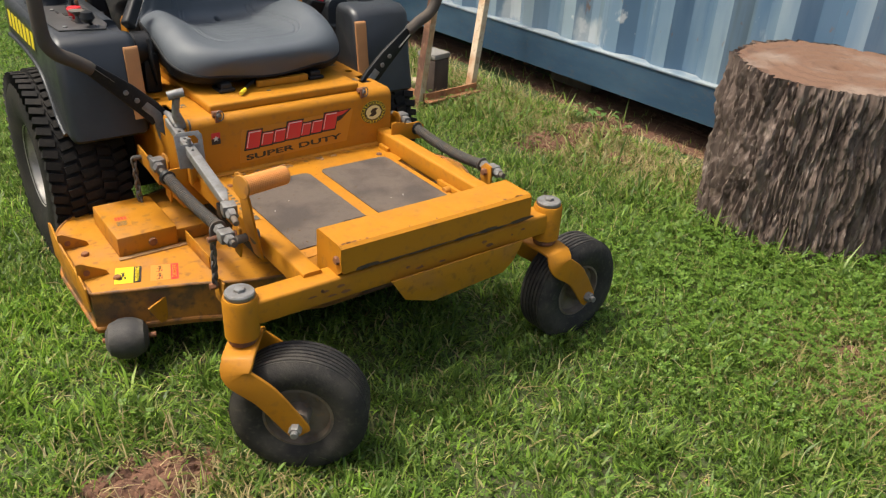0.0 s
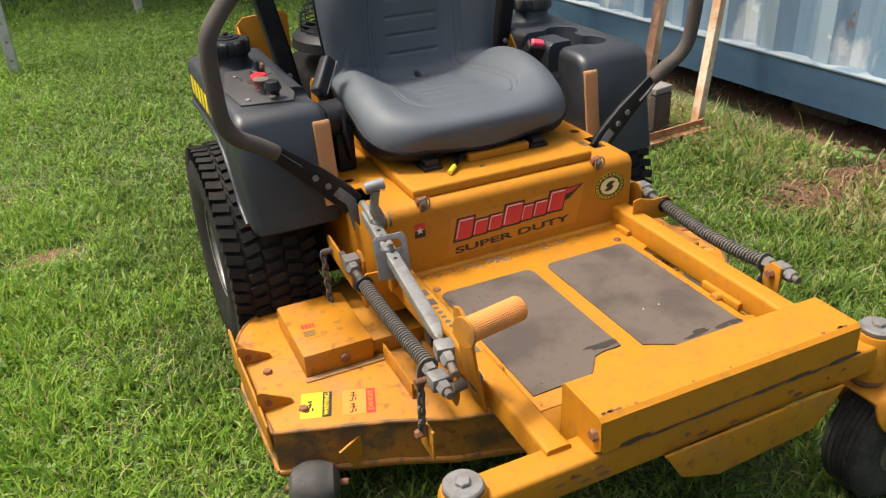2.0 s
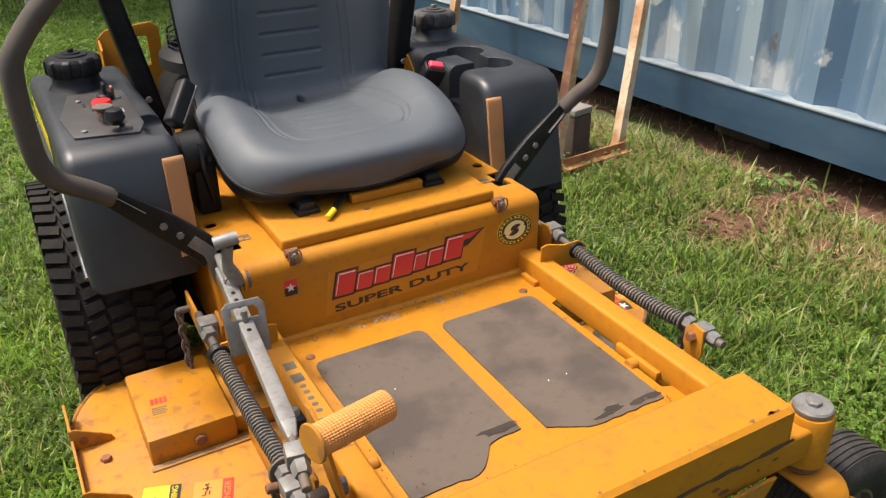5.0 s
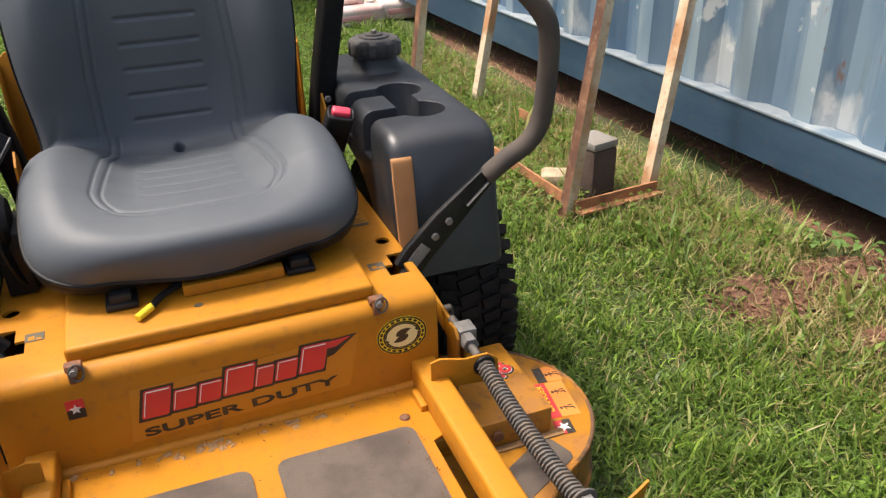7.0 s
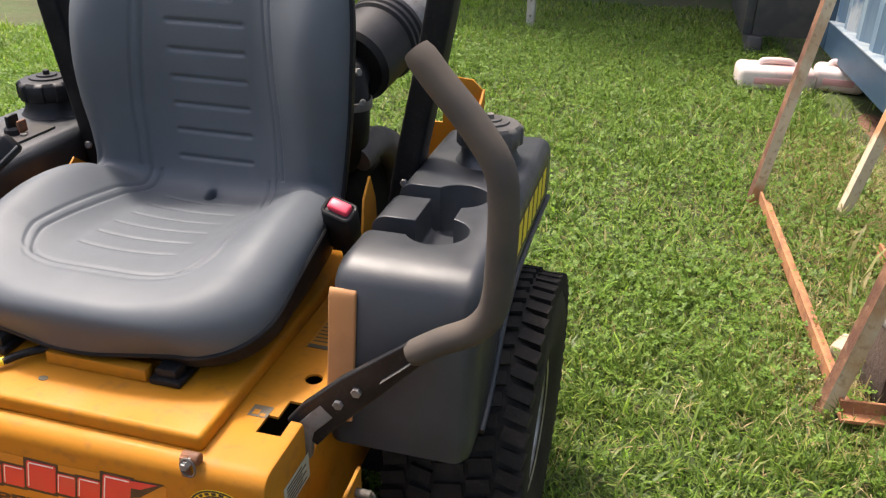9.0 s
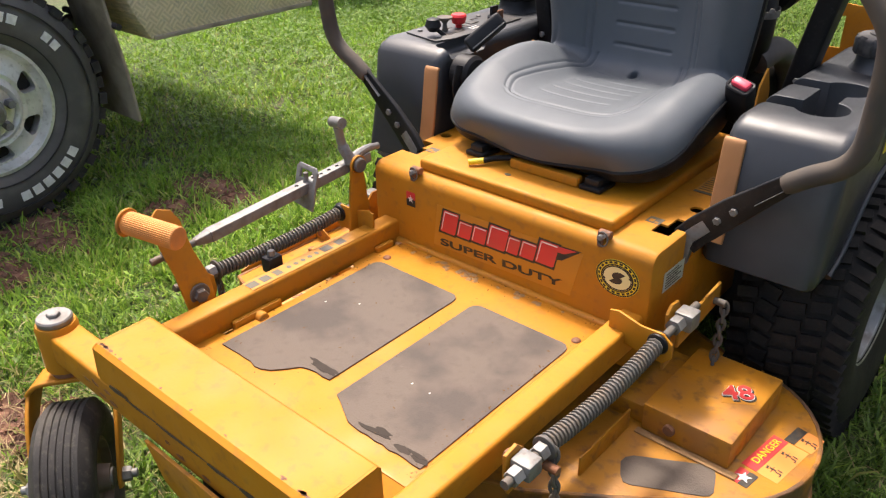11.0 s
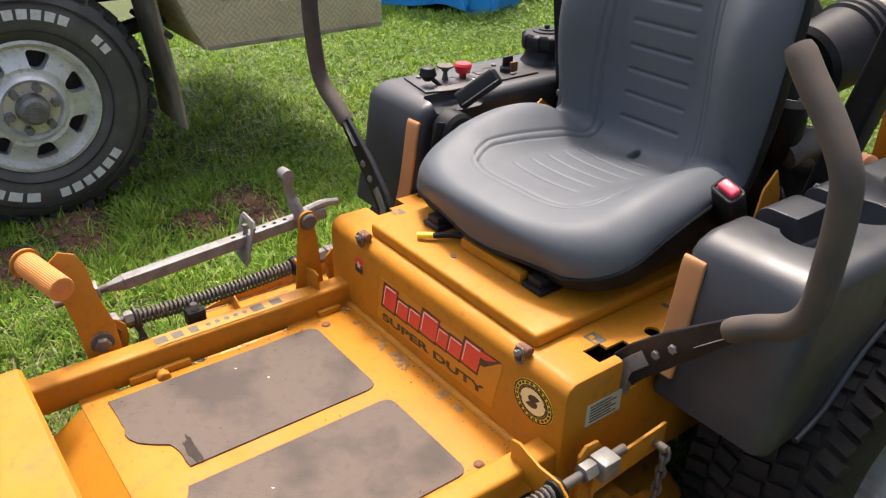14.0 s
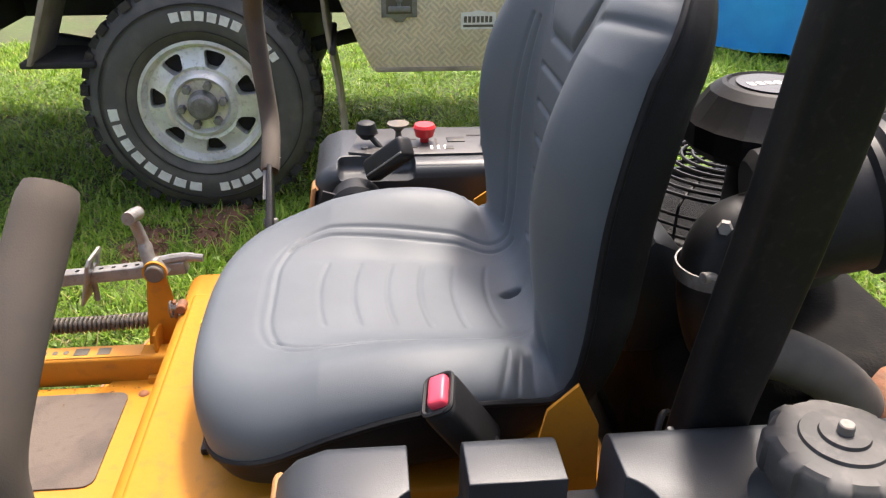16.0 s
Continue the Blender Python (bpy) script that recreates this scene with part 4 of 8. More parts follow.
    part("differential", lathe([(0, -0.16), (0.10, -0.13), (0.16, 0), (0.10, 0.13), (0, 0.16)], 24, pose(-2.55, 1.025, 0.40, 0, 90, 0)), UNDERBODY, tr)
    for x in (-2.25, -3.0):
        part("chassis_rail", bm_box((x - 0.04, -2.6, 0.62), (x + 0.04, 2.38, 0.76), 0.01), UNDERBODY, tr)
    part("leaf_spring", tube(smooth_path([(-2.12, 0.45, 0.56), (-2.12, 1.03, 0.47), (-2.12, 1.6, 0.57)]), 1.0, shape=rounded(0.06, 0.045, 0.008)), UNDERBODY, tr)
    part("shock_absorber", rod((-2.05, 0.86, 0.36), (-2.1, 0.70, 0.80), 0.028), UNDERBODY, tr)
    part("inner_guard", bm_box((-3.1, 0.42, 0.80), (-1.86, 1.62, 0.86), 0.02), UNDERBODY, tr, "dark inner wheel guard")
    part("guard_back_wall", bm_box((-2.9, 0.30, 0.62), (-1.95, 0.36, 0.86), 0.01), UNDERBODY, tr)
    part("tray", bm_box((-3.45, -0.6, 0.86), (-1.80, 2.40, 0.93), 0.012), DARK_PANEL, tr, "dark tray deck")
    part("tray_side", bm_box((-1.83, -0.6, 0.93), (-1.80, 2.40, 1.15), 0.008), TAN_PLATE, tr)
    part("far_tray_side", bm_box((-3.45, -0.6, 0.93), (-3.42, 2.40, 1.15), 0.008), TAN_PLATE, tr)
    part("cab", bm_box((-3.42, -2.5, 0.86), (-1.82, -0.65, 1.75), 0.12, 4), DARK_PANEL, tr)
    sill = plate([(-2.4, 0.60), (-0.2, 0.545), (0.22, 0.545), (0.34, 0.62), (0.40, 0.90), (-2.4, 0.90)], 0.03, facing((-1.86, 0, 0), (0, 1, 0), (0, 0, 1)), 0.006)
    part("sill_panel", sill, DARK_PANEL, tr, "dusty dark body panel below the tray")
    # front flap with its bar, rear flap
    part("front_mud_flap", plate([(0.0, 0.0), (0.016, 0.0), (0.165, 0.36), (0.14, 0.36)], 0.24, facing((-2.02, 0.49, 0.545), (0, 1, 0), (0, 0, 1)), 0.003), FLAP, tr, "tan mud flap ahead of the wheel")
    part("flap_bar", bm_box((-2.05, 0.46, 0.530), (-1.80, 0.70, 0.552), 0.006), UNDERBODY, tr)
    rear = tube(smooth_path([(-1.90, 1.500, 0.245), (-1.90, 1.485, 0.45), (-1.90, 1.455, 0.66), (-1.90, 1.44, 0.88)], 5), 1.0, shape=rounded(0.26, 0.012, 0.004), up=(0, 1, 0))
    part("rear_mud_flap", rear, FLAP, tr, "tan mud flap behind the wheel, curled at its foot")
    part("flap_bracket", rod((-2.1, 1.47, 0.60), (-1.74, 1.475, 0.585), 0.011), UNDERBODY, tr)
    # toolbox under the tray
    side = [(1.605, 0.512), (2.335, 0.512), (2.335, 0.86), (1.455, 0.86), (1.56, 0.60)]
    box = part("toolbox", plate(side, 0.45, facing((-2.225, 0, 0), (0, 1, 0), (0, 0, 1)), 0.008), TAN_PLATE, None, "tan chequer-plate toolbox under the tray")
    box.parent, box.matrix_parent_inverse = tr, tr.matrix_basis.inverted()
    part("lower_edge", bm_box((-1.776, 1.612, 0.509), (-1.769, 2.33, 0.524), 0.002), FLAP, box)
    for y in (1.695, 2.195):
        q = facing((-1.774, y, 0.735), (0, 1, 0), (0, 0, 1))
        plate_out = [(x * 0.058, z * 0.062) for x, z in ((-1, 1), (1, 1), (1, -0.75), (0.45, -0.75), (0.2, -1), (-0.2, -1), (-0.45, -0.75), (-1, -0.75))]
        la = part("paddle_latch", plate(plate_out, 0.005, q, 0.0015), STEEL, box, "silver recessed paddle latch")
        # flat dark plate for the recess, its shade put in the colour
        part("latch_recess_shade", bm_box((-0.042, -0.035, 0.0051), (0.042, 0.05, 0.0062), 0, m=q), INK_GREY, la)
        part("paddle", bm_box((-0.036, -0.028, 0.006), (0.036, -0.010, 0.014), 0.003, m=q), STEEL, la)
        part("keyhole_boss", rod(q @ Vector((0, 0.012, 0.005)), q @ Vector((0, 0.012, 0.016)), 0.012), STEEL, la)
        part("latch_stem", bm_box((-0.006, -0.02, 0.006), (0.006, 0.012, 0.011), 0.002, m=q), STEEL, la)
    q = facing((-1.7735, 1.955, 0.675), (0, 1, 0), (0, 0, 1))
    sign = part("name_plate", plate([(-0.058, 0.026), (-0.02, 0.028), (0.0, 0.034), (0.02, 0.028), (0.058, 0.026), (0.058, -0.028), (-0.058, -0.028)], 0.002, q), INK_WHITE, box, "pale plate with dark bars")
    for k in range(7):
        part("dark_bar", bm_box((-0.048 + k * 0.014, -0.006, 0.002), (-0.038 + k * 0.014, 0.014, 0.0026), 0, m=q), INK_GREY, sign, smooth=0)
    part("dark_bar", bm_box((-0.05, -0.021, 0.002), (0.05, -0.013, 0.0026), 0, m=q), INK_GREY, sign, smooth=0)


build_truck()


# ---- far side of the yard ----
HEAP_SHADE = mat("under_tarp_shade", (0.02, 0.02, 0.02), 0.9, vary=(0.04, 0.035, 0.03), scale=8)


def build_tarp():
    blue = mat("blue_tarpaulin", (0.012, 0.29, 0.72), 0.40, vary=(0.02, 0.42, 0.86), scale=3, amount=0.6, bump=0.1, bump_scale=300)
    m = Matrix.Translation((-4.30, 4.06, 0)) @ Matrix.Rotation(radians(32.3), 4, "Z")
    half = (0.98, 0.33)

    def f(u, v):
        # rounded rectangle walked once round; sides hang in pleats, the hem lifts between them
        a = 2 * math.pi * u
        e = lambda q: math.copysign(abs(q) ** 0.38, q)
        side = min(1.0, v / 0.62)
        lid = 1.0 if v < 0.62 else max(0.0, 1 - (v - 0.62) / 0.38)
        p = Vector((math.cos(a) * 2.4, math.sin(a) * 2.4, side * 1.1))
        ridge = abs(noise.noise(p * 0.8)) + 0.5 * abs(noise.noise(p * 1.9 + Vector((4, 0, 0))))
        fold = 0.15 * ridge * (1.15 - 0.8 * side) + 0.02 * abs(noise.noise(p * 4))
        grow = (1.02 - 0.14 * side - fold) * lid
        hem = 0.06 * max(0.0, noise.noise(Vector((math.cos(a) * 2, math.sin(a) * 2, 7))) + 0.25) * (1 - side)
        z = 0.005 + hem + (1.02 - hem) * side if v < 0.62 else 1.025 + 0.06 * (1 - lid) - 0.10 * ridge * (1 - lid)
        return m @ Vector((half[0] * e(math.cos(a)) * grow, half[1] * e(math.sin(a)) * grow, z))
    ob = part("tarpaulin", grid_sheet(f, 220, 80, closed=True), blue, smooth=28)
    tagged(ob, "crumpled bright blue tarpaulin draped over a heap on the grass", "tarpaulin")
    # filler box; its dark colour is the shade below the lifted hem
    heap = part("covered_heap", bm_box((-0.70, -0.15, -0.01), (0.70, 0.15, 0.80), 0.05, m=m), HEAP_SHADE)
    tagged(heap, "hidden heap beneath the blue tarpaulin, dark as the shade there", "heap")


build_tarp()


def build_trailer_wheel():
    w = thing("trailer_wheel", (-3.80, 4.98, 0), "old trailer wheel with a rusty cream steel rim", "wheel", yaw=-38)
    m = pose(0, 0, 0.27, 90, 0, 0) @ Matrix.Scale(0.82, 4)
    part("tyre", lathe([(0.205, -0.075), (0.23, -0.092), (0.29, -0.098), (0.322, -0.080), (0.33, -0.05), (0.33, 0.05), (0.322, 0.080), (0.29, 0.098), (0.23, 0.092), (0.205, 0.075)], 48, m, close=False), RUBBER, w, local=True)
    part("rim", lathe([(0, 0.045), (0.07, 0.045), (0.10, 0.020), (0.155, 0.030), (0.170, 0.060), (0.200, 0.075), (0.212, 0.090), (0.214, 0.080), (0.190, -0.02), (0, -0.02)], 40, m), mat("rusty_cream_rim", (0.42, 0.37, 0.30), 0.7, vary=(0.22, 0.14, 0.09), scale=14, amount=0.8), w, "rusty cream steel rim", local=True)


build_trailer_wheel()


def jerry_can(at, yaw, size, label):
    plastic = mat("sun_bleached_plastic", (0.72, 0.60, 0.55), 0.5, vary=(0.62, 0.36, 0.33), scale=6, amount=0.8, fine=(0.4, 0.33, 0.28), fine_scale=40, fine_amount=0.3)
    c = thing("jerry_can", at, label, "jerry can", "cans by the container", yaw=yaw)
    l, w, h = size
    part("body", bm_box((-l / 2, -w / 2, 0), (l / 2, w / 2, h * 0.8), 0.035, 4), plastic, c, local=True)
    part("handle", tube(smooth_path([(-l * 0.2, 0, h * 0.78), (-l * 0.15, 0, h * 0.92), (l * 0.15, 0, h * 0.92), (l * 0.22, 0, h * 0.78)], 6), 0.02), plastic, c, local=True)
    part("cap", rod((l * 0.36, 0, h * 0.79), (l * 0.36, 0, h * 0.92), 0.03), plastic, c, local=True)
    part("recess", bm_box((-l * 0.3, -w / 2 - 0.004, h * 0.25), (l * 0.3, -w / 2 + 0.01, h * 0.5), 0.012), mat("faded_pink_plastic", (0.66, 0.33, 0.31), 0.6), c, local=True)


jerry_can((1.36, 5.58, 0), 4, (0.42, 0.24, 0.165), "sun-bleached pinkish white plastic jerry can lying in the grass")
jerry_can((1.72, 5.66, 0), -8, (0.28, 0.22, 0.165), "faded pink plastic jerry can tucked against the container")


def build_far_things():
    dark = mat("dark_grey_steel", (0.05, 0.05, 0.055), 0.55, vary=(0.10, 0.09, 0.085), scale=8, amount=0.7)
    t = thing("steel_skip", (2.3, 7.6, 0), "dark grey steel bin standing behind the container", "steel bin")
    part("front", bm_box((1.28, 6.45, 0.12), (2.9, 6.50, 1.3), 0.01), dark, t)
    part("side", bm_box((1.22, 6.45, 0.12), (1.28, 8.4, 1.3), 0.01), dark, t)
    part("back", bm_box((1.28, 8.35, 0.12), (2.9, 8.4, 1.3), 0.01), dark, t)
    part("skid", bm_box((1.25, 6.4, -0.02), (1.35, 8.4, 0.12), 0.01), dark, t)
    part("skid", bm_box((2.7, 6.4, -0.02), (2.8, 8.4, 0.12), 0.01), dark, t)
    cream = mat("cream_punched_post", (0.55, 0.51, 0.44), 0.6, vary=(0.33, 0.28, 0.22), scale=14, amount=0.6)
    for at in ((-0.27, 6.80), (-1.17, 5.35)):
        p = thing("fence_post", (*at, 0), "cream square steel post with punched holes", "post", "punched steel posts")
        bm = bm_box((-0.03, -0.03, -0.05), (0.03, 0.03, 1.3), 0.006)
        part("post", cut(bm, [rod((0, -0.1, z), (0, 0.1, z), 0.009, 12) for z in (0.09, 0.2, 0.31, 0.42)]), cream, p, local=True)


build_far_things()


def build_hedge():
    """Shrubs added beyond the lawn for an unidentified dark background: stems and many small leaves."""
    r = np.random.RandomState(91)
    h = thing("hedge", (-2.0, 9.3, 0), "dark dense shrubs added along the far edge to darken it", "hedge")
    bm = None
    for k in range(46):
        x, y = -9 + k * 0.28 + r.uniform(-0.1, 0.1), 9.3 + r.uniform(-0.3, 0.3)
        bm = tube(smooth_path([(x, y, -0.05), (x + r.uniform(-0.1, 0.1), y, 0.7), (x + r.uniform(-0.3, 0.3), y + r.uniform(-0.2, 0.2), 1.7)], 3), [0.035] * 4 + [0.02] * 2 + [0.01], 6, bm)
    part("stem", bm, bark_material(), h)
    n = 42000
    x, y, z = r.uniform(-9.2, 3.9, n), 9.3 + r.normal(0, 0.38, n), r.uniform(0.03, 2.3, n)
    keep = value_noise(x * 3, z * 3 + y, 0.9, 15) + value_noise(x, y + z * 5, 0.25, 16) * 0.5 > 0.55
    x, y, z = x[keep], y[keep], z[keep]
    n = len(x)
    d1, d2 = r.normal(0, 1, (n, 3)), r.normal(0, 1, (n, 3))
    d1 /= np.linalg.norm(d1, axis=1)[:, None]
    d2 = np.cross(d1, d2)
    d2 /= np.linalg.norm(d2, axis=1)[:, None]
    c = np.c_[x, y, z]
    s = r.uniform(0.03, 0.06, n)[:, None]
    v = np.stack([c - d1 * s, c + d2 * s * 0.5, c + d1 * s, c - d2 * s * 0.5], 1).reshape(-1, 3)
    b = np.arange(n)[:, None] * 4
    leaf = leaf_material("hedge_leaves", [(0.0, (0.02, 0.04, 0.01)), (0.6, (0.04, 0.08, 0.02)), (1.0, (0.08, 0.12, 0.03))], 0.5)
    ob = mesh_from("leaves", v, np.concatenate([b + [0, 1, 2], b + [0, 2, 3]]), leaf, [("dryness", np.zeros(len(v)))])
    ob.parent, ob.matrix_parent_inverse = h, h.matrix_basis.inverted()


build_hedge()


def build_tree(x, y, high, wide, seed):
    """An unseen broad tree added beyond the yard for its shade: trunk, limbs and a loose crown of leaves in clumps."""
    r = np.random.RandomState(seed)
    t = thing("tree", (x, y, 0), "unseen leafy tree added beyond the hedge to shade the far lawn", "tree", "shade trees beyond the hedge")
    part("trunk", tube(smooth_path([(x, y, -0.1), (x + 0.05, y, 1.2), (x - 0.08, y - 0.1, 2.6), (x, y - 0.15, high * 0.7)], 4), [0.19 - 0.011 * k for k in range(13)], 12), bark_material(), t)
    clumps = []
    for k in range(11):
        a, q = 2.4 * k + r.uniform(-0.3, 0.3), wide * (0.35 + 0.65 * r.rand())
        tip = Vector((x + q * math.cos(a), y - 0.3 + q * math.sin(a), high * r.uniform(0.55, 0.95)))
        part("limb", tube(smooth_path([(x, y - 0.1, 1.9 + 0.1 * k), tuple(Vector((x, y, 2.4 + 0.1 * k)).lerp(tip, 0.55) + Vector((0, 0, 0.25))), tuple(tip)], 3), [0.07, 0.062, 0.054, 0.045, 0.036, 0.026, 0.014], 7), bark_material(), t)
        clumps += [tip + Vector(r.normal(0, 0.28 * wide, 3)) * Vector((1, 1, 0.6)).length / 1.5 for j in range(5)]
    n = 7000
    c = np.array([tuple(q) for q in clumps])[r.randint(0, len(clumps), n)] + r.normal(0, 0.26, (n, 3)) * [1.25, 1.25, 0.8]
    d1 = r.normal(0, 1, (n, 3))
    d1 /= np.linalg.norm(d1, axis=1)[:, None]
    d2 = np.cross(d1, r.normal(0, 1, (n, 3)))
    d2 /= np.linalg.norm(d2, axis=1)[:, None]
    s = r.uniform(0.06, 0.12, n)[:, None]
    v = np.stack([c - d1 * s, c + d2 * s * 0.5, c + d1 * s, c - d2 * s * 0.5], 1).reshape(-1, 3)
    b = np.arange(n)[:, None] * 4
    ob = mesh_from("crown", v, np.concatenate([b + [0, 1, 2], b + [0, 2, 3]]), bpy.data.materials["hedge_leaves"], [("dryness", np.zeros(len(v)))])
    ob.parent, ob.matrix_parent_inverse = t, t.matrix_basis.inverted()


for k, (x, y, high, wide) in enumerate(((-4.6, 9.9, 5.6, 1.9), (-2.3, 9.4, 5.2, 1.9), (-0.2, 9.6, 5.8, 2.0), (1.9, 10.0, 5.4, 1.8))):
    build_tree(x, y, high, wide, 300 + k)


# ---- ride-on mower ----
mower = thing("ride_on_mower", (0, 1.4, 0), "yellow zero-turn mower with a dark grey vinyl seat on the lawn", "ride-on mower")


def M(name, bm, material, label="", parent=None, smooth=35):
    return part(name, bm, material, parent or mower, label, smooth)


def decal(name, outline, m, material, parent, thick=0.0006, label=""):
    return part(name, plate(outline, thick, m), material, parent, label, smooth=0)


def rect(x0, y0, x1, y1):
    return [(x0, y0), (x1, y0), (x1, y1), (x0, y1)]


def ellipse(rx, ry, n=36, cx=0.0, cy=0.0):
    return [(cx + rx * math.cos(2 * math.pi * k / n), cy + ry * math.sin(2 * math.pi * k / n)) for k in range(n)]


FRONT_Y, TOP_Z, FLOOR_Z = 1.268, 0.545, 0.376


def build_console():
    """The folded yellow box under the seat, with its slots, hatch and marks."""
    side = [(FRONT_Y, 0.30), (FRONT_Y, TOP_Z - 0.024)]
    side += [(FRONT_Y + 0.024 - 0.024 * math.cos(radians(a)), TOP_Z - 0.024 + 0.024 * math.sin(radians(a))) for a in (15, 30, 45, 60, 75, 90)]
    side += [(1.86, TOP_Z), (1.86, 0.30)]
    body = plate(side, 0.672, facing((-0.334, 0, 0), (0, 1, 0), (0, 0, 1)))
    bmesh.ops.bevel(body, geom=[e for e in body.edges if abs(e.verts[0].co.x - e.verts[1].co.x) < 1e-5 and abs(abs(e.verts[0].co.x) - 0.336) < 0.01 and e.calc_length() > 0.001], offset=0.006, segments=2, profile=0.5, affect="EDGES")
    cutters = [bm_box((-0.330, FRONT_Y + 0.004, 0.20), (0.334, 1.856, TOP_Z - 0.004), 0.022, 4)]
    for s in (-1, 1):
        cutters.append(rod((s * 0.311, 1.481, 0.45), (s * 0.311, 1.481, 0.65), 0.013, 20))
        cutters.append(bm_box((min(s * 0.300, s * 0.345), 1.385, 0.48), (max(s * 0.300, s * 0.345), 1.425, 0.60)))
        cutters.append(bm_box((min(s * 0.285, s * 0.345), 1.352, 0.48), (max(s * 0.285, s * 0.320), 1.388, 0.60)))
    con = M("console", cut(body, cutters), YELLOW, "yellow folded steel console below the seat", smooth=30)
    # dark box added behind the slots, the inside's shade in its colour
    M("console_filler", bm_box((-0.326, FRONT_Y + 0.01, 0.31), (0.330, 1.85, 0.47), 0.01), UNDERBODY, parent=con)
    # hatch with turned-down lip, latches
    hat = M("seat_hatch", bm_box((-0.226, 1.296, TOP_Z - 0.002), (0.240, 1.835, TOP_Z + 0.024), 0.007, 3), YELLOW, "raised yellow hatch plate under the seat")
    # dark disc in place of a hole, the hole's shade in its colour
    M("hatch_hole_disc", plate(ellipse(0.007, 0.005), 0.0008, facing((-0.03, 1.345, TOP_Z + 0.0242), (1, 0, 0), (0, 1, 0))), INK_GREY, parent=hat, smooth=0)
    for x in (-0.215, 0.236):
        lat = M("hatch_latch", rod((x - 0.012, 1.278, TOP_Z + 0.006), (x + 0.012, 1.278, TOP_Z + 0.006), 0.008, 14), RUST, "rusty hatch latch")
        part("latch_tongue", bm_box((x - 0.009, 1.264, TOP_Z - 0.016), (x + 0.003, 1.270, TOP_Z + 0.016), 0.003), RUST, lat)
        part("latch_bolt", hex_bolt((x, 1.272, TOP_Z + 0.006), (x, 1.258, TOP_Z + 0.006), 0.006), STEEL, lat)
        part("latch_ring", tube([(x + 0.004 + 0.010 * math.cos(a), 1.262, TOP_Z + 0.004 + 0.014 * math.sin(a)) for a in [k * 0.45 for k in range(15)]], 0.0016, 6), DARK_STEEL, lat)
    # marks on the front panel, as plain shapes in their colours
    m = facing((0.021, FRONT_Y - 0.0004, 0.452), (1, 0, 0), (0, 0, 1))
    film = decal("logo_film", [(-0.184, -0.052), (0.158, -0.046), (0.180, 0.050), (-0.172, 0.044)], m, CLEAR_DECAL, con, 0.0004, "clear film under the red and black marks")
    big = [(-0.164, 0.040, 0.050), (-0.119, 0.034, 0.036), (-0.081, 0.034, 0.036), (-0.043, 0.046, 0.050), (0.006, 0.028, 0.036), (0.038, 0.034, 0.036), (0.076, 0.042, 0.050)]
    sl = 0.22
    for k, (x, w, h) in enumerate(big):
        y0 = -0.013 + (x + 0.158) * 0.055
        lean = lambda px, py: (x + w * px + h * py * sl, y0 + h * py)
        decal("black_outline", [(px + dx, py + dy) for (px, py), dx, dy in ((lean(0, 0), -0.0055, -0.005), (lean(1, 0), 0.002, -0.005), (lean(1, 1), 0.004, 0.0035), (lean(0, 1), -0.004, 0.0035))], m, INK_BLACK, film, 0.0008 + 0.00002 * k)
        decal("red_block", [lean(0, 0.04), (lean(0.06, 0)), lean(0.94, 0), lean(1, 0.06), lean(1, 0.94), lean(0.95, 1), lean(0.05, 1), lean(0, 0.95)], m, INK_RED, film, 0.0013)
        # pale rim along the upper and leading edges
        decal("pale_edge", [lean(0.08, 0.91), lean(0.92, 0.91), lean(0.92, 0.955), lean(0.08, 0.955)], m, INK_WHITE, film, 0.0016)
        decal("pale_edge", [lean(0.06, 0.08), lean(0.10, 0.08), lean(0.10, 0.90), lean(0.06, 0.90)], m, INK_WHITE, film, 0.0016)
    # the pointed tail on the last block
    decal("black_outline", [(0.118, 0.018), (0.136, 0.022), (0.176, 0.053), (0.120, 0.050)], m, INK_BLACK, film, 0.0009)
    decal("red_block", [(0.120, 0.036), (0.140, 0.037), (0.166, 0.0505), (0.122, 0.048)], m, INK_RED, film, 0.0014)
    words = m @ Matrix.Translation((-0.014, -0.0340, 0.0009)) @ Matrix.Rotation(radians(2.3), 4, "Z") @ Matrix.Diagonal((2.45, 1, 1, 1))
    part("lettering", letters("SUPER DUTY", 0.0215, words, 0.0003, grow=0.0006), INK_BLACK, film, smooth=0)
    m = facing((-0.226, FRONT_Y - 0.0004, 0.485), (1, 0, 0), (0, 0, 1))
    star_decal(m, 0.0125, 0.0165, con)
    m = facing((0.273, FRONT_Y - 0.0004, 0.480), (1, 0, 0), (0, 0, 1)) @ Matrix.Diagonal((1.45, 1.33, 1, 1))
    badge = decal("round_badge", ellipse(0.030, 0.027), m, INK_YELLOW, con, 0.0008, "round yellow badge with a black curled mark")
    for r0, r1 in ((0.0275, 0.0295), (0.0205, 0.0225)):
        bm = plate([(r1 * math.cos(a), r1 * 0.9 * math.sin(a)) for a in [2 * math.pi * k / 40 for k in range(41)]] + [(r0 * math.cos(a), r0 * 0.9 * math.sin(a)) for a in [-2 * math.pi * k / 40 for k in range(41)]], 0.0012, m)
        part("badge_ring", bm, INK_BLACK, badge, smooth=0)
    decal("badge_field", ellipse(0.0203, 0.018), m, INK_BLACK, badge, 0.0011)
    for k in range(22):
        a = 2 * math.pi * k / 22
        q = m @ Matrix.Translation((0.0250 * math.cos(a), 0.0225 * math.sin(a), 0)) @ Matrix.Rotation(a, 4, "Z")
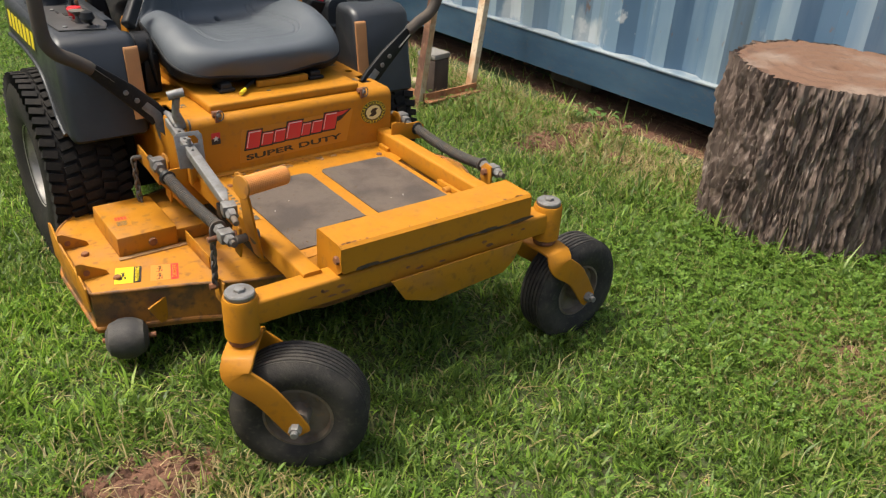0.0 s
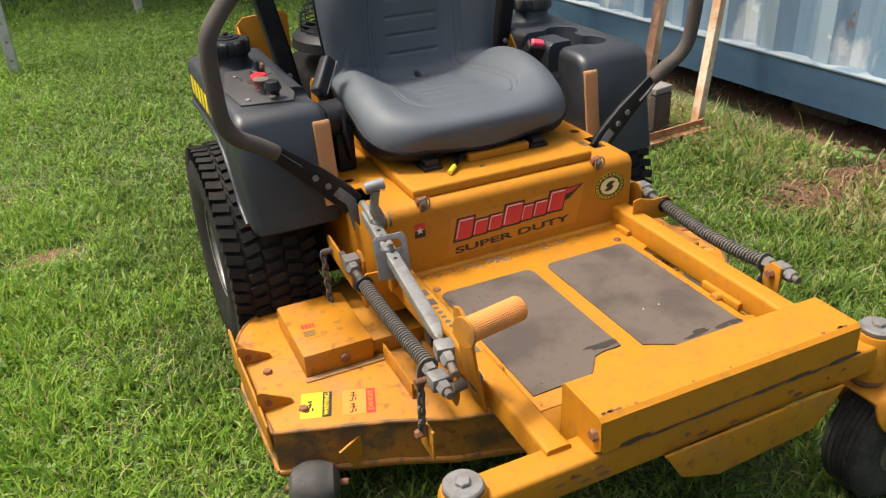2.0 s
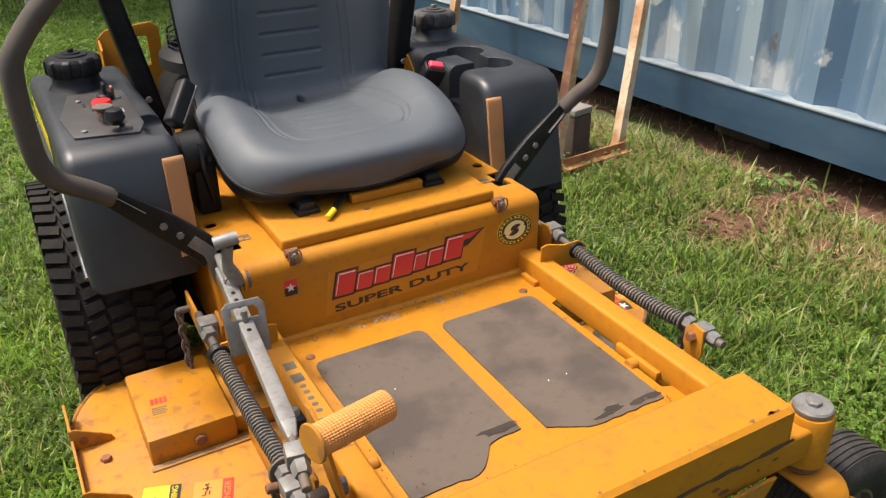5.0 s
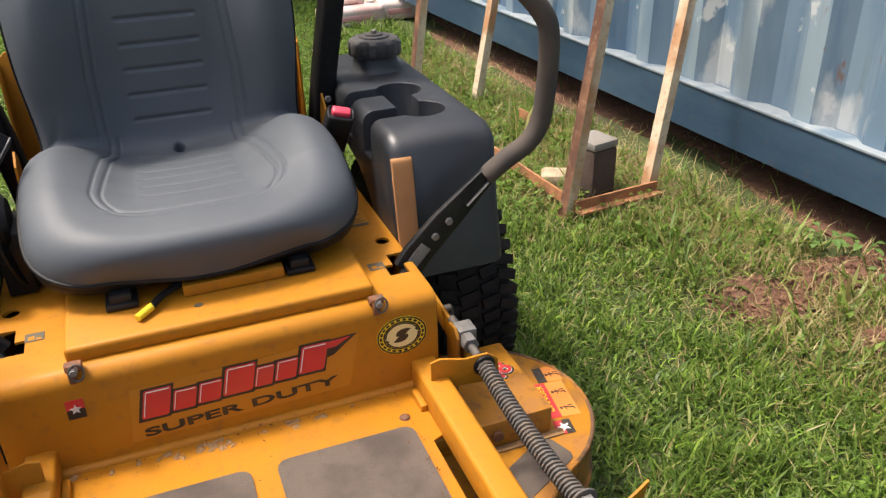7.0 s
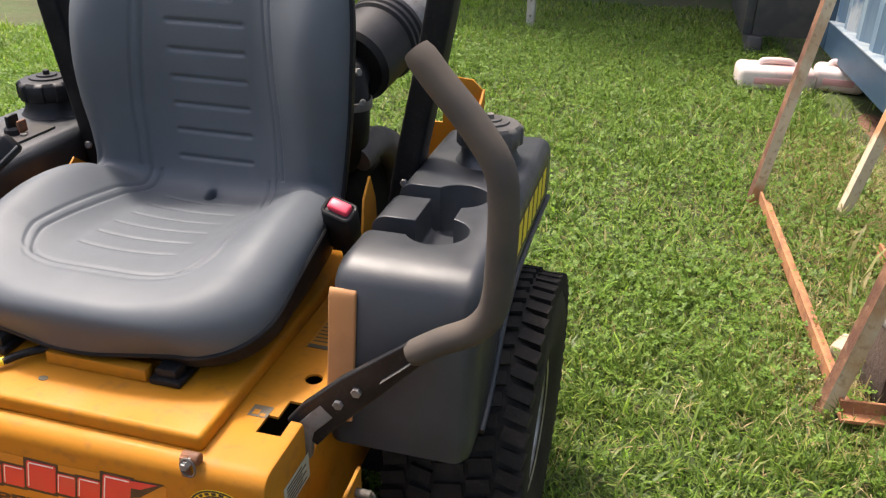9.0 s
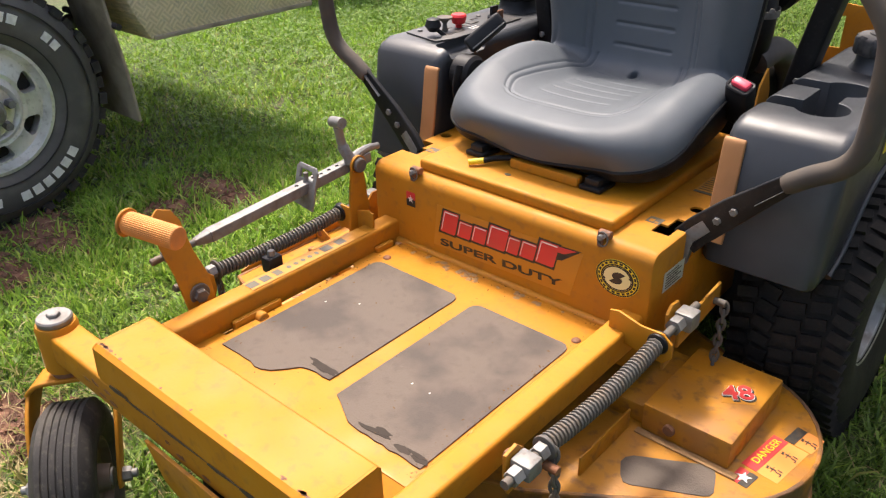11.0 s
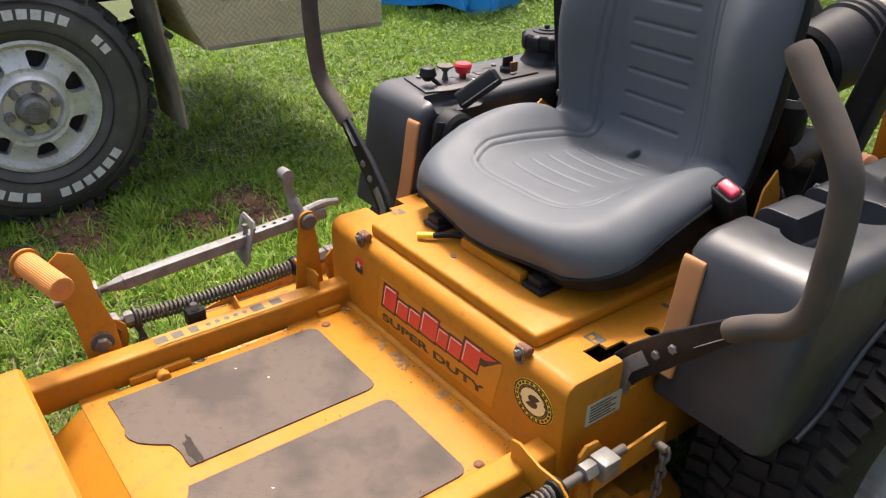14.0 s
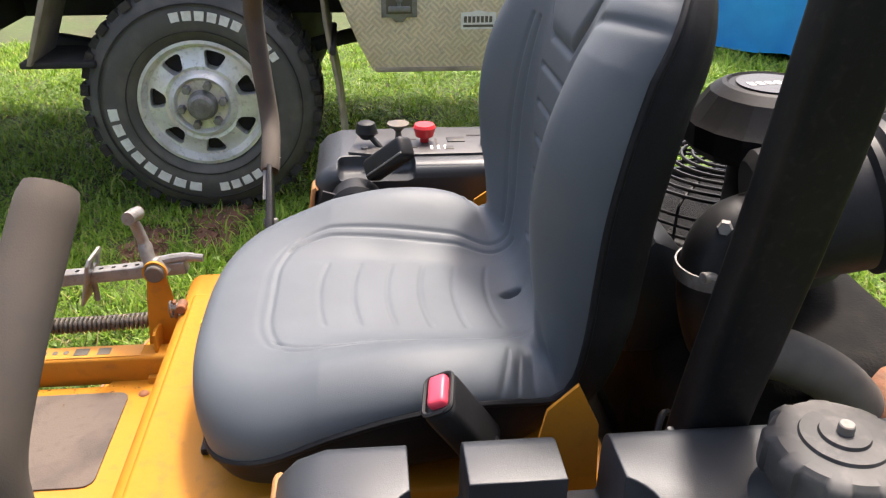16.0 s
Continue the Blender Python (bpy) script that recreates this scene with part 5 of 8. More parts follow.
        decal("dark_bar", rect(-0.0014, -0.0022, 0.0014, 0.0022), q, INK_BLACK, badge, 0.0013)
    for s in (1, -1):
        out = [(s * (0.0165 * math.cos(radians(a))), s * (0.0145 * math.sin(radians(a)))) for a in range(25, 186, 16)]
        back = [(s * ((0.004 + 0.0115 * (1 - k / 8)) * math.cos(radians(a)) - 0.001), s * ((0.003 + 0.0100 * (1 - k / 8)) * math.sin(radians(a)) - 0.001)) for k, a in zip(range(8, -1, -1), range(185, 24, -20))]
        pts = out + [(s * -0.0185, s * -0.0005), (s * -0.0105, s * -0.0075), (s * -0.003, s * -0.0005)] + back
        decal("badge_curl", [(1.12 * px, 1.12 * py) for px, py in pts], m, mat("cream_ink", (0.72, 0.64, 0.30), 0.5), badge, 0.0015)
    # side plate and small top marks
    m = facing((0.3386, 1.352, 0.472), (0, 1, 0), (0, 0, 1))
    lab = decal("maker_plate", rect(-0.038, -0.020, 0.038, 0.020), m, mat("silver_plate_ink", (0.46, 0.46, 0.36), 0.5), con, 0.0006, "silver rating plate with dark bars")
    for k in range(6):
        decal("dark_bar", rect(-0.030, 0.0125 - k * 0.0056, 0.016 + 0.012 * (k % 2), 0.0152 - k * 0.0056), m, INK_GREY, lab, 0.001)
    for s in (-1, 1):
        m = facing((s * 0.272, 1.392, TOP_Z + 0.0003), (1, 0, 0), (0, 1, 0))
        d = decal("pictogram", rect(-0.014, -0.012, 0.014, 0.012), m, INK_GREY, con, 0.0005, "small black printed pictogram")
        decal("pictogram_gap", rect(-0.009, -0.008, 0.0, 0.002), m, YELLOW, d, 0.0009)
        decal("pictogram_gap", rect(0.003, -0.010, 0.010, -0.004), m, YELLOW, d, 0.0009)
        m = facing((s * 0.288, 1.60, TOP_Z + 0.0003), (1, 0, 0), (0, 1, 0))
        w = decal("printed_panel", rect(-0.022, -0.045, 0.022, 0.045), m, CLEAR_DECAL, con, 0.0004, "faded printed panel of dark bars")
        decal("dark_bar", rect(-0.021, -0.045, 0.021, -0.036), m, INK_GREY, w, 0.0007)
        for k in range(7):
            decal("dark_bar", rect(-0.018, -0.028 + k * 0.010, 0.017 - 0.006 * (k % 3), -0.025 + k * 0.010), m, INK_GREY, w, 0.0007)
    return con


def star_decal(m, w, h, parent):
    d = decal("star_decal", rect(-w, 0.0, w, h), m, INK_RED, parent, 0.0006, "red and black decal with a white star")
    decal("black_half", rect(-w, -h, w, 0.0), m, INK_BLACK, d, 0.0006)
    pts = []
    for k in range(10):
        r = (0.72 if k % 2 == 0 else 0.30) * w
        a = radians(90 + 36 * k)
        pts.append((r * math.cos(a), r * math.sin(a)))
    decal("white_star", pts, m, INK_WHITE, d, 0.0011)


build_console()


def build_footwell():
    """Floor plate, its two mats, side tubes and the folded box at the front."""
    fl = M("footplate", plate([(-0.272, 0.735), (0.292, 0.735), (0.292, 0.790), (0.270, 0.800), (0.270, 1.120), (0.292, 1.130), (0.292, FRONT_Y + 0.002), (-0.272, FRONT_Y + 0.002), (-0.272, 1.130), (-0.253, 1.120), (-0.253, 0.800), (-0.272, 0.790)], 0.006, Matrix.Translation((0, 0, FLOOR_Z - 0.006)), 0.001), YELLOW, "yellow foot plate with rust and dust in its corners")
    for k, (x0, x1) in enumerate(((-0.231, -0.006), (0.032, 0.250))):
        out = []
        y0, y1, c = 0.770, 1.166, 0.018
        for cx, cy, a0 in ((x1 - c, y1 - c, 0), (x0 + c, y1 - c, 90)):
            out += [(cx + c * math.cos(radians(a0 + q)), cy + c * math.sin(radians(a0 + q))) for q in (0, 30, 60, 90)]
        rr = random.Random(5 + k)
        n = 14
        edge = []
        for j in range(n + 1):
            q = j / n
            ragged = 0.006 * rr.random()
            if k == 0:
                y = y0 + (0.0 if q < 0.55 else 0.055 * min(1, (q - 0.55) / 0.2))
            else:
                y = y0 + (0.035 * max(0, 1 - q / 0.35) if q < 0.35 else 0.0)
            edge.append((x0 + (x1 - x0) * q, y + ragged))
        out += edge
        bm = plate(out, 0.0028, facing((0, 0, FLOOR_Z), (1, 0, 0), (0, 1, 0)))
        fm = part("foot_mat", bm, MAT_RUBBER, fl, "worn brown-grey rubber foot mat with torn edges", smooth=0)
        # blackened, torn corner and pale scrapes where boots rub
        for j in range(7):
            cx, cy = x0 + (x1 - x0) * (rr.uniform(0.76, 0.95) if k == 0 else rr.uniform(0.42, 0.95)), y0 + (0.068 if k == 0 else 0.014) + 0.010 * rr.random()
            rx, ry = rr.uniform(0.010, 0.026), rr.uniform(0.003, 0.007)
            blot = [(cx + rx * (0.7 + 0.5 * rr.random()) * math.cos(q * 0.524), cy + ry * (0.7 + 0.5 * rr.random()) * math.sin(q * 0.524)) for q in range(12)]
            decal("black_wear", blot, facing((0, 0, FLOOR_Z + 0.0029 + 0.0001 * j), (1, 0, 0), (0, 1, 0)), MAT_DARK, fm, 0.0003)
        for j in range(2):
            cx, cy = rr.uniform(x0 + 0.03, x1 - 0.03), rr.uniform(y0 + 0.10, y1 - 0.05)
            decal("pale_fleck", [(cx, cy), (cx + 0.003, cy + 0.001), (cx + 0.0025, cy + 0.004)], facing((0, 0, FLOOR_Z + 0.0029), (1, 0, 0), (0, 1, 0)), INK_WHITE, fm, 0.0006)
    for x in (-0.227, 0.246):
        part("floor_rivet", lathe([(0.0, 0.004), (0.006, 0.0035), (0.0085, 0.0015), (0.009, 0)], 18, pose(x, 1.189, FLOOR_Z)), RUST, fl, "rusty rivet")
    # folded foot of the console and a dusty line where dirt gathers
    part("floor_fold", tube([(-0.272, FRONT_Y - 0.002, FLOOR_Z - 0.002), (0.292, FRONT_Y - 0.002, FLOOR_Z - 0.002)], 0.010, 12), YELLOW, fl)
    rr = random.Random(3)
    bm = None
    for k in range(46):
        x, y = rr.uniform(-0.26, -0.02) if k % 3 else rr.uniform(-0.26, 0.28), FRONT_Y - 0.014 - abs(rr.gauss(0, 0.012))
        bm = lathe([(0, 0.0025), (0.004, 0.0015), (0.006, 0)], 7, pose(x, y, FLOOR_Z, 0, 0, rr.uniform(0, 90)) @ Matrix.Diagonal((rr.uniform(0.4, 1.6), rr.uniform(0.4, 1.2), 1, 1)), bm)
    tagged(part("dirt", bm, SOIL_DUST, fl, "dirt gathered in the fold"), kind="stuff")
    for s, x in ((-1, -0.289), (1, 0.309)):
        tb = M("side_tube", square_tube((x, 0.60, 0.395), (x, FRONT_Y + 0.01, 0.395), 0.044, 0.056, 0.007), YELLOW, "yellow square side tube of the frame")
        for y0, y1 in ((0.82, 0.93), (1.19, 1.24)):
            xa, xb = sorted((x - s * 0.022, x - s * 0.034))
            part("floor_bracket", bm_box((xa, y0, FLOOR_Z - 0.008), (xb, y1, FLOOR_Z + 0.012), 0.003), YELLOW, tb)
        part("bracket_pin", rod((x - s * 0.022, 0.875, FLOOR_Z + 0.0), (x - s * 0.050, 0.875, FLOOR_Z + 0.0), 0.012, 16), DECK_YELLOW, tb)
    # row of height marks on the tube by the lift lever
    m = facing((-0.289, 1.02, 0.4236), (0, 1, 0), (-1, 0, 0))
    strip = decal("height_decal", rect(-0.14, -0.017, 0.16, 0.017), m, CLEAR_DECAL, fl, 0.0005, "printed strip of dark height marks")
    for k, (x, w) in enumerate(((-0.128, 0.022), (-0.098, 0.020), (-0.068, 0.016), (-0.04, 0.010), (-0.022, 0.010), (-0.004, 0.010), (0.014, 0.010), (0.032, 0.010), (0.058, 0.024), (0.096, 0.022))):
        decal("dark_mark", ellipse(w / 2, 0.006, 8, x, 0) if w < 0.012 else rect(x - w / 2, -0.010, x + w / 2, 0.010), m, INK_GREY, strip, 0.0009)
    # box at the front of the floor
    xa, xb = -0.240, 0.283
    prof = [(0.664, 0.395), (0.664, 0.484), (0.658, 0.489), (0.566, 0.488), (0.558, 0.482), (0.556, 0.424), (0.560, 0.424), (0.562, 0.478), (0.654, 0.482), (0.656, 0.395)]
    box = M("front_cover", plate(prof, xb - xa, facing((xa, 0, 0), (0, 1, 0), (0, 0, 1)), 0), YELLOW, "folded yellow cover over the front beam, scuffed along its edge", smooth=30)
    for x in (xa - 0.0045, xb + 0.0005):
        part("cover_end", plate([(0.666, 0.370), (0.664, 0.484), (0.658, 0.4892), (0.566, 0.4882), (0.558, 0.482), (0.556, 0.43), (0.590, 0.40)], 0.004, facing((x, 0, 0), (0, 1, 0), (0, 0, 1))), YELLOW, box)
    part("cover_bolt", hex_bolt((xa - 0.001, 0.572, 0.452), (xa - 0.012, 0.572, 0.452), 0.010), RUST, box)
    rr = random.Random(8)
    x = xa + 0.03
    while x < xb - 0.06:
        w = rr.uniform(0.04, 0.13)
        m = facing((x, 0.5553, 0.0), (1, 0, 0), (0, 0, 1))
        z = 0.4245
        h = rr.uniform(0.003, 0.008)
        pts = [(0, z), (w * 0.3, z - 0.002), (w, z + 0.003), (w * 0.92, z + h), (w * 0.5, z + h * 1.15), (w * 0.05, z + h * 0.8)]
        decal("bare_scuff", pts, m, DARK_RUB, box, 0.0007)
        x += w * rr.uniform(0.75, 1.1)
    # paint rubbed through along the cover's front top edge and at its corners
    for k in range(20):
        x = rr.choice([rr.uniform(xa + 0.01, xb - 0.03), rr.uniform(xb - 0.05, xb - 0.02), rr.uniform(xa + 0.005, xa + 0.03)])
        w, h = rr.uniform(0.003, 0.016), rr.uniform(0.0012, 0.0035)
        m = facing((x, 0.5675 + rr.uniform(0, 0.003), 0.4884), (1, 0, 0), (0, 1, 0))
        decal("paint_chip", [(-w / 2, -h * 0.3), (w * 0.1, -h), (w / 2, 0), (w * 0.2, h), (-w * 0.3, h * 0.7)], m, RUST, box, 0.0004)
    sl = plate([(0.735, FLOOR_Z - 0.002), (0.735, FLOOR_Z - 0.008), (0.668, FLOOR_Z - 0.056), (0.664, FLOOR_Z - 0.050)], 0.53, facing((-0.245, 0, 0), (0, 1, 0), (0, 0, 1)))
    M("floor_front_slope", sl, YELLOW, smooth=0)


build_footwell()

CAP_R, CAP_L = Vector((-0.459, 0.589, 0.436)), Vector((0.379, 0.589, 0.440))


def build_front_axle():
    bm = square_tube((CAP_R.x + 0.02, 0.592, 0.385), (CAP_L.x - 0.02, 0.592, 0.388), 0.058, 0.056, 0.007)
    beam = M("front_beam", bm, YELLOW, "yellow square front beam with chipped paint")
    # hanging skid plate below the beam
    out = [(-0.12, 0.37), (0.27, 0.37), (0.240, 0.320), (0.21, 0.296), (0.0, 0.282), (-0.08, 0.31)]
    part("hanging_plate", plate(out, 0.006, facing((0, 0.556, 0), (1, 0, 0), (0, 0, 1)), 0.001), DECK_YELLOW, beam, "worn yellow plate below the beam")
    part("hanging_bracket", bm_box((-0.02, 0.575, 0.30), (0.04, 0.63, 0.36), 0.01), UNDERBODY, beam)
    rr = random.Random(21)
    for k in range(14):
        x = rr.uniform(-0.40, 0.33)
        m = facing((x, 0.5624, rr.uniform(0.375, 0.398)), (1, 0, 0), (0, 0, 1))
        w, h = rr.uniform(0.006, 0.026), rr.uniform(0.002, 0.005)
        decal("paint_chip", [(-w / 2, 0), (-w * 0.2, -h), (w / 2, -h * 0.4), (w * 0.3, h * 0.6), (-w * 0.2, h)], m, RUST, beam, 0.0007)


build_front_axle()


def build_caster(pivot, trail_yaw, trail):
    """A swivel wheel: housing and cap on the beam, bent fork, ribbed tyre."""
    h = M("caster_housing", lathe([(0, -0.108), (0.030, -0.108), (0.036, -0.104), (0.037, -0.020), (0.034, -0.012), (0, -0.012)], 32, Matrix.Translation(pivot)), YELLOW, "yellow swivel housing of the front wheel")
    part("cap", lathe([(0, 0.0), (0.0285, 0.0), (0.031, -0.003), (0.031, -0.010), (0.029, -0.013), (0, -0.013)], 32, Matrix.Translation(pivot)), STEEL, h, "dull silver pivot cap")
    part("cap_bolt", hex_bolt(pivot + Vector((0, 0, 0)), pivot + Vector((0, 0, 0.007)), 0.012), STEEL, h)
    part("collar", lathe([(0, -0.122), (0.027, -0.122), (0.030, -0.116), (0.027, -0.108), (0, -0.108)], 28, Matrix.Translation(pivot)), RUST, h)
    a = radians(trail_yaw)
    t, s = Vector((math.cos(a), math.sin(a), 0)), Vector((-math.sin(a), math.cos(a), 0))
    axle = Vector((pivot.x, pivot.y, 0.149)) + t * trail
    wide = 0.068
    # fork: one flat strap bent over the tyre and down both sides to the axle
    crown = pivot + Vector((0, 0, -0.127))
    half = []
    for k in (-1, 1):
        top, end = crown + s * k * wide, axle + s * k * (wide + 0.002)
        half.append([end + (end - top).normalized() * 0.022, end, top.lerp(end, 0.5) + s * k * 0.005, top + s * k * 0.003 + Vector((0, 0, -0.034)), crown + s * k * (wide - 0.010) + Vector((0, 0, -0.007)), crown + s * k * (wide - 0.034)])
    run = smooth_path(half[0] + half[1][::-1], 6)
    n = len(run)
    fork = M("caster_fork", tube(run, [0.70 + 0.48 * math.sin(math.pi * min(1, max(0, i / (n - 1)))) ** 0.8 for i in range(n)], shape=rounded(0.060, 0.0075, 0.003), up=tuple(s)), YELLOW, "bent yellow fork of the swivel wheel", smooth=40)
    for k in (-1, 1):
        end = half[(k + 1) // 2][1]
        part("axle_nut", hex_bolt(end + s * k * 0.003, end + s * k * 0.020, 0.014), STEEL, fork, "dirty axle nut")
        part("axle_end", rod(end + s * k * 0.015, end + s * k * 0.030, 0.008), STEEL, fork)
    m = facing(axle, t, (0, 0, 1))
    w = 0.050
    prof = [(0.075, -w * 0.8), (0.088, -w), (0.115, -w * 1.04), (0.135, -w * 0.94), (0.1445, -w * 0.74)]
    for z in (-0.030, -0.0175, -0.006, 0.006, 0.0175, 0.030):
        prof += [(0.1485, z - 0.004), (0.1485, z + 0.003), (0.1455, z + 0.004), (0.1455, z + 0.0065)]
    prof += [(0.1445, w * 0.74), (0.135, w * 0.94), (0.115, w * 1.04), (0.088, w), (0.075, w * 0.8)]
    tyre = M("front_tyre", lathe(prof, 64, m), RUBBER, "dusty ribbed front tyre", smooth=50)
    part("rim", lathe([(0.076, -w * 0.82), (0.070, -w * 0.84), (0.066, -w * 0.5), (0.028, -w * 0.42), (0.024, -w * 1.1), (0, -w * 1.1), (0, w * 1.1), (0.024, w * 1.1), (0.028, w * 0.42), (0.066, w * 0.5), (0.070, w * 0.84), (0.076, w * 0.82)], 40, m), CASTER_RIM, tyre, "brown steel rim")
    part("hub", lathe([(0, -w * 1.18), (0.017, -w * 1.18), (0.017, w * 1.18), (0, w * 1.18)], 20, m), STEEL, tyre)


build_caster(CAP_R, -36, 0.114)
build_caster(CAP_L, 2, 0.120)


# ---- cutting deck ----
def build_deck():
    z = 0.222
    out = [(-0.640, 1.085), (-0.42, 1.010), (-0.30, 0.955), (-0.10, 0.900), (0.12, 0.900), (0.30, 0.965), (0.42, 1.045)]
    c = (0.435, 1.318)
    out += [(c[0] + 0.212 * math.cos(radians(a)), c[1] + 0.212 * math.sin(radians(a))) for a in range(-66, 105, 9)]
    out += [(0.25, 1.60), (0.0, 1.66), (-0.25, 1.60), (-0.40, 1.555)]
    c = (-0.46, 1.38)
    out += [(c[0] + 0.185 * math.cos(radians(a)), c[1] + 0.185 * math.sin(radians(a))) for a in range(110, 181, 10)]
    deck = M("deck_top", plate(out, 0.006, facing((0, 0, z - 0.006), (1, 0, 0), (0, 1, 0)), 0.002), DECK_YELLOW, "worn yellow cutting deck with rust and dirt", smooth=30)
    ring = [Vector((x, y, z - 0.004)) for x, y in out]
    bm = bmesh.new()
    lo = [bm.verts.new((p.x, p.y, 0.105)) for p in ring]
    hi = [bm.verts.new((p.x, p.y, z - 0.003)) for p in ring]
    n = len(ring)
    mid = Vector((0, 1.28, 0))
    lo2 = [bm.verts.new((p.x + (mid.x - p.x) * 0.012, p.y + (mid.y - p.y) * 0.012, 0.105)) for p in ring]
    hi2 = [bm.verts.new((p.x + (mid.x - p.x) * 0.012, p.y + (mid.y - p.y) * 0.012, z - 0.005)) for p in ring]
    for k in range(n):
        j = (k + 1) % n
        bm.faces.new((lo[k], lo[j], hi[j], hi[k]))
        bm.faces.new((lo2[j], lo2[k], hi2[k], hi2[j]))
        bm.faces.new((lo[j], lo[k], lo2[k], lo2[j]))
    part("deck_skirt", bm, DECK_SIDE, deck, "deck skirt caked with dirt", smooth=30)
    lip = [Vector((x, y, 0.118)) for x, y in out]
    part("deck_lip", tube(lip + lip[:1], 0.006, 8), DECK_SIDE, deck)
    rim = [Vector((x, y, z - 0.002)) for x, y in out]
    part("deck_edge", tube(rim + rim[:1], 0.0045, 8), DECK_SIDE, deck, "rubbed rusty deck edge")
    # belt covers
    for s in (-1, 1):
        x0, x1 = (-0.530, -0.372) if s < 0 else (0.372, 0.537)
        cover = part("belt_cover", bm_box((x0, 1.222, z), (x1, 1.448, 0.280), 0.005, 2), DECK_YELLOW, deck, "folded yellow belt cover")
        xa, xb = (x1 - 0.004, -0.20) if s < 0 else (0.20, x0 + 0.004)
        part("inner_cover", bm_box((xa, 1.235, z), (xb, 1.43, 0.262), 0.005, 2), DECK_YELLOW, deck, "lower yellow belt cover")
        xk = x0 + (0.055 if s > 0 else 0.09)
        part("cover_knob", rod((xk, 1.225, 0.250), (xk, 1.2145, 0.250), 0.011, 20), RUST, cover, "dark cover fastener")
        part("dirt_line", bm_box((x0 - 0.004, 1.206, z + 0.0002), (x1 + 0.02, 1.222, z + 0.004), 0.002), SOIL_DUST, cover)
        # upright rib in front of the cover
        xr = x1 + 0.020 if s < 0 else x0 - 0.020
        part("deck_rib", bm_box((xr - 0.002, 1.05, z), (xr + 0.002, 1.215, z + 0.040), 0.001), DECK_YELLOW, deck)
    # decals: left side
    m = facing((0.490, 1.352, 0.2803), (0.8, 0.6, 0), (-0.6, 0.8, 0)) @ Matrix.Scale(1.3, 4)
    d = decal("number_decal", [(-0.026, -0.018), (0.018, -0.022), (0.028, 0.014), (-0.014, 0.020)], m, CLEAR_DECAL, deck, 0.0003, "red number 48 with a white edge")
    part("number", letters("48", 0.042, m @ Matrix.Translation((0, 0, 0.0024)), grow=0.0007), INK_RED, d, smooth=0)
    part("number_edge", letters("48", 0.042, m @ Matrix.Translation((0, 0, 0.0014)), grow=0.0016), INK_WHITE, d, smooth=0)
    part("number_shadow", letters("48", 0.042, m @ Matrix.Translation((0.0016, -0.0016, 0.0006)), grow=0.0024), INK_BLACK, d, smooth=0)
    m = facing((0.570, 1.312, z + 0.0003), (0.14, 1.0, 0), (-1.0, 0.14, 0)) @ Matrix.Scale(1.15, 4)
    d = decal("danger_decal", rect(-0.052, -0.012, 0.040, 0.012), m, INK_RED, deck, 0.0005, "red and orange warning decal")
    part("danger_word", letters("DANGER", 0.0175, m @ Matrix.Translation((-0.002, 0, 0.0009))), INK_YELLOW, d, smooth=0)
    pictos(d, m, -0.052, -0.045, 0.040, -0.0125)
    m2 = m @ Matrix.Translation((0.064, -0.016, 0))
    d = decal("caution_decal", rect(-0.022, -0.004, 0.020, 0.012), m2, INK_BLACK, deck, 0.0005, "black and orange caution decal")
    pictos(d, m2, -0.022, -0.032, 0.020, -0.005)
    m3 = m @ Matrix.Translation((-0.076, -0.006, 0))
    star_decal(m3, 0.0165, 0.0145, deck)
    decal("anti_slip_pad", [(0.389, 1.125), (0.390, 1.140), (0.399, 1.152), (0.506, 1.212), (0.518, 1.213), (0.528, 1.198), (0.542, 1.160), (0.540, 1.148), (0.530, 1.140), (0.428, 1.087), (0.416, 1.086), (0.404, 1.098)], facing((0, 0, z + 0.0003), (1, 0, 0), (0, 1, 0)), MAT_RUBBER, deck, 0.0012, "worn dark anti-slip pad")
    # decals: right side
    m = facing((-0.540, 1.118, z + 0.0003), (1, -0.34, 0), (0.34, 1, 0)) @ Matrix.Scale(1.18, 4)
    d = decal("warning_decal", rect(-0.028, -0.026, 0.010, 0.042), m, INK_YELLOW, deck, 0.0005, "yellow and black warning decal")
    decal("black_strip", rect(0.010, -0.026, 0.026, 0.042), m, INK_BLACK, d, 0.0006)
    part("warning_word", letters("WARNING", 0.0125, m @ Matrix.Translation((0.018, 0.008, 0.0010)) @ Matrix.Rotation(radians(90), 4, "Z")), INK_YELLOW, d, smooth=0)
    figure(d, m, -0.010, 0.004)
    m = facing((-0.464, 1.090, z + 0.0003), (1, -0.34, 0), (0.34, 1, 0)) @ Matrix.Scale(1.18, 4)
    d = decal("danger_decal", rect(0.018, -0.026, 0.034, 0.042), m, INK_RED, deck, 0.0005, "red danger strip beside orange pictograms")
    part("danger_word", letters("DANGER", 0.0135, m @ Matrix.Translation((0.026, 0.008, 0.0010)) @ Matrix.Rotation(radians(90), 4, "Z")), INK_ORANGE, d, smooth=0)
    pictos(d, m, -0.024, -0.026, 0.0175, 0.042)
    m = facing((-0.488, 1.315, 0.2803), (1, -0.1, 0), (0.1, 1, 0))
    d = decal("cover_label", rect(-0.020, -0.032, 0.020, 0.032), m, CLEAR_DECAL, deck, 0.0004, "small faded label with red and dark bars")
    for k in range(4):
        decal("red_bar", rect(-0.016 + k * 0.008, 0.008, -0.010 + k * 0.008, 0.026), m, INK_RED, d, 0.0008)
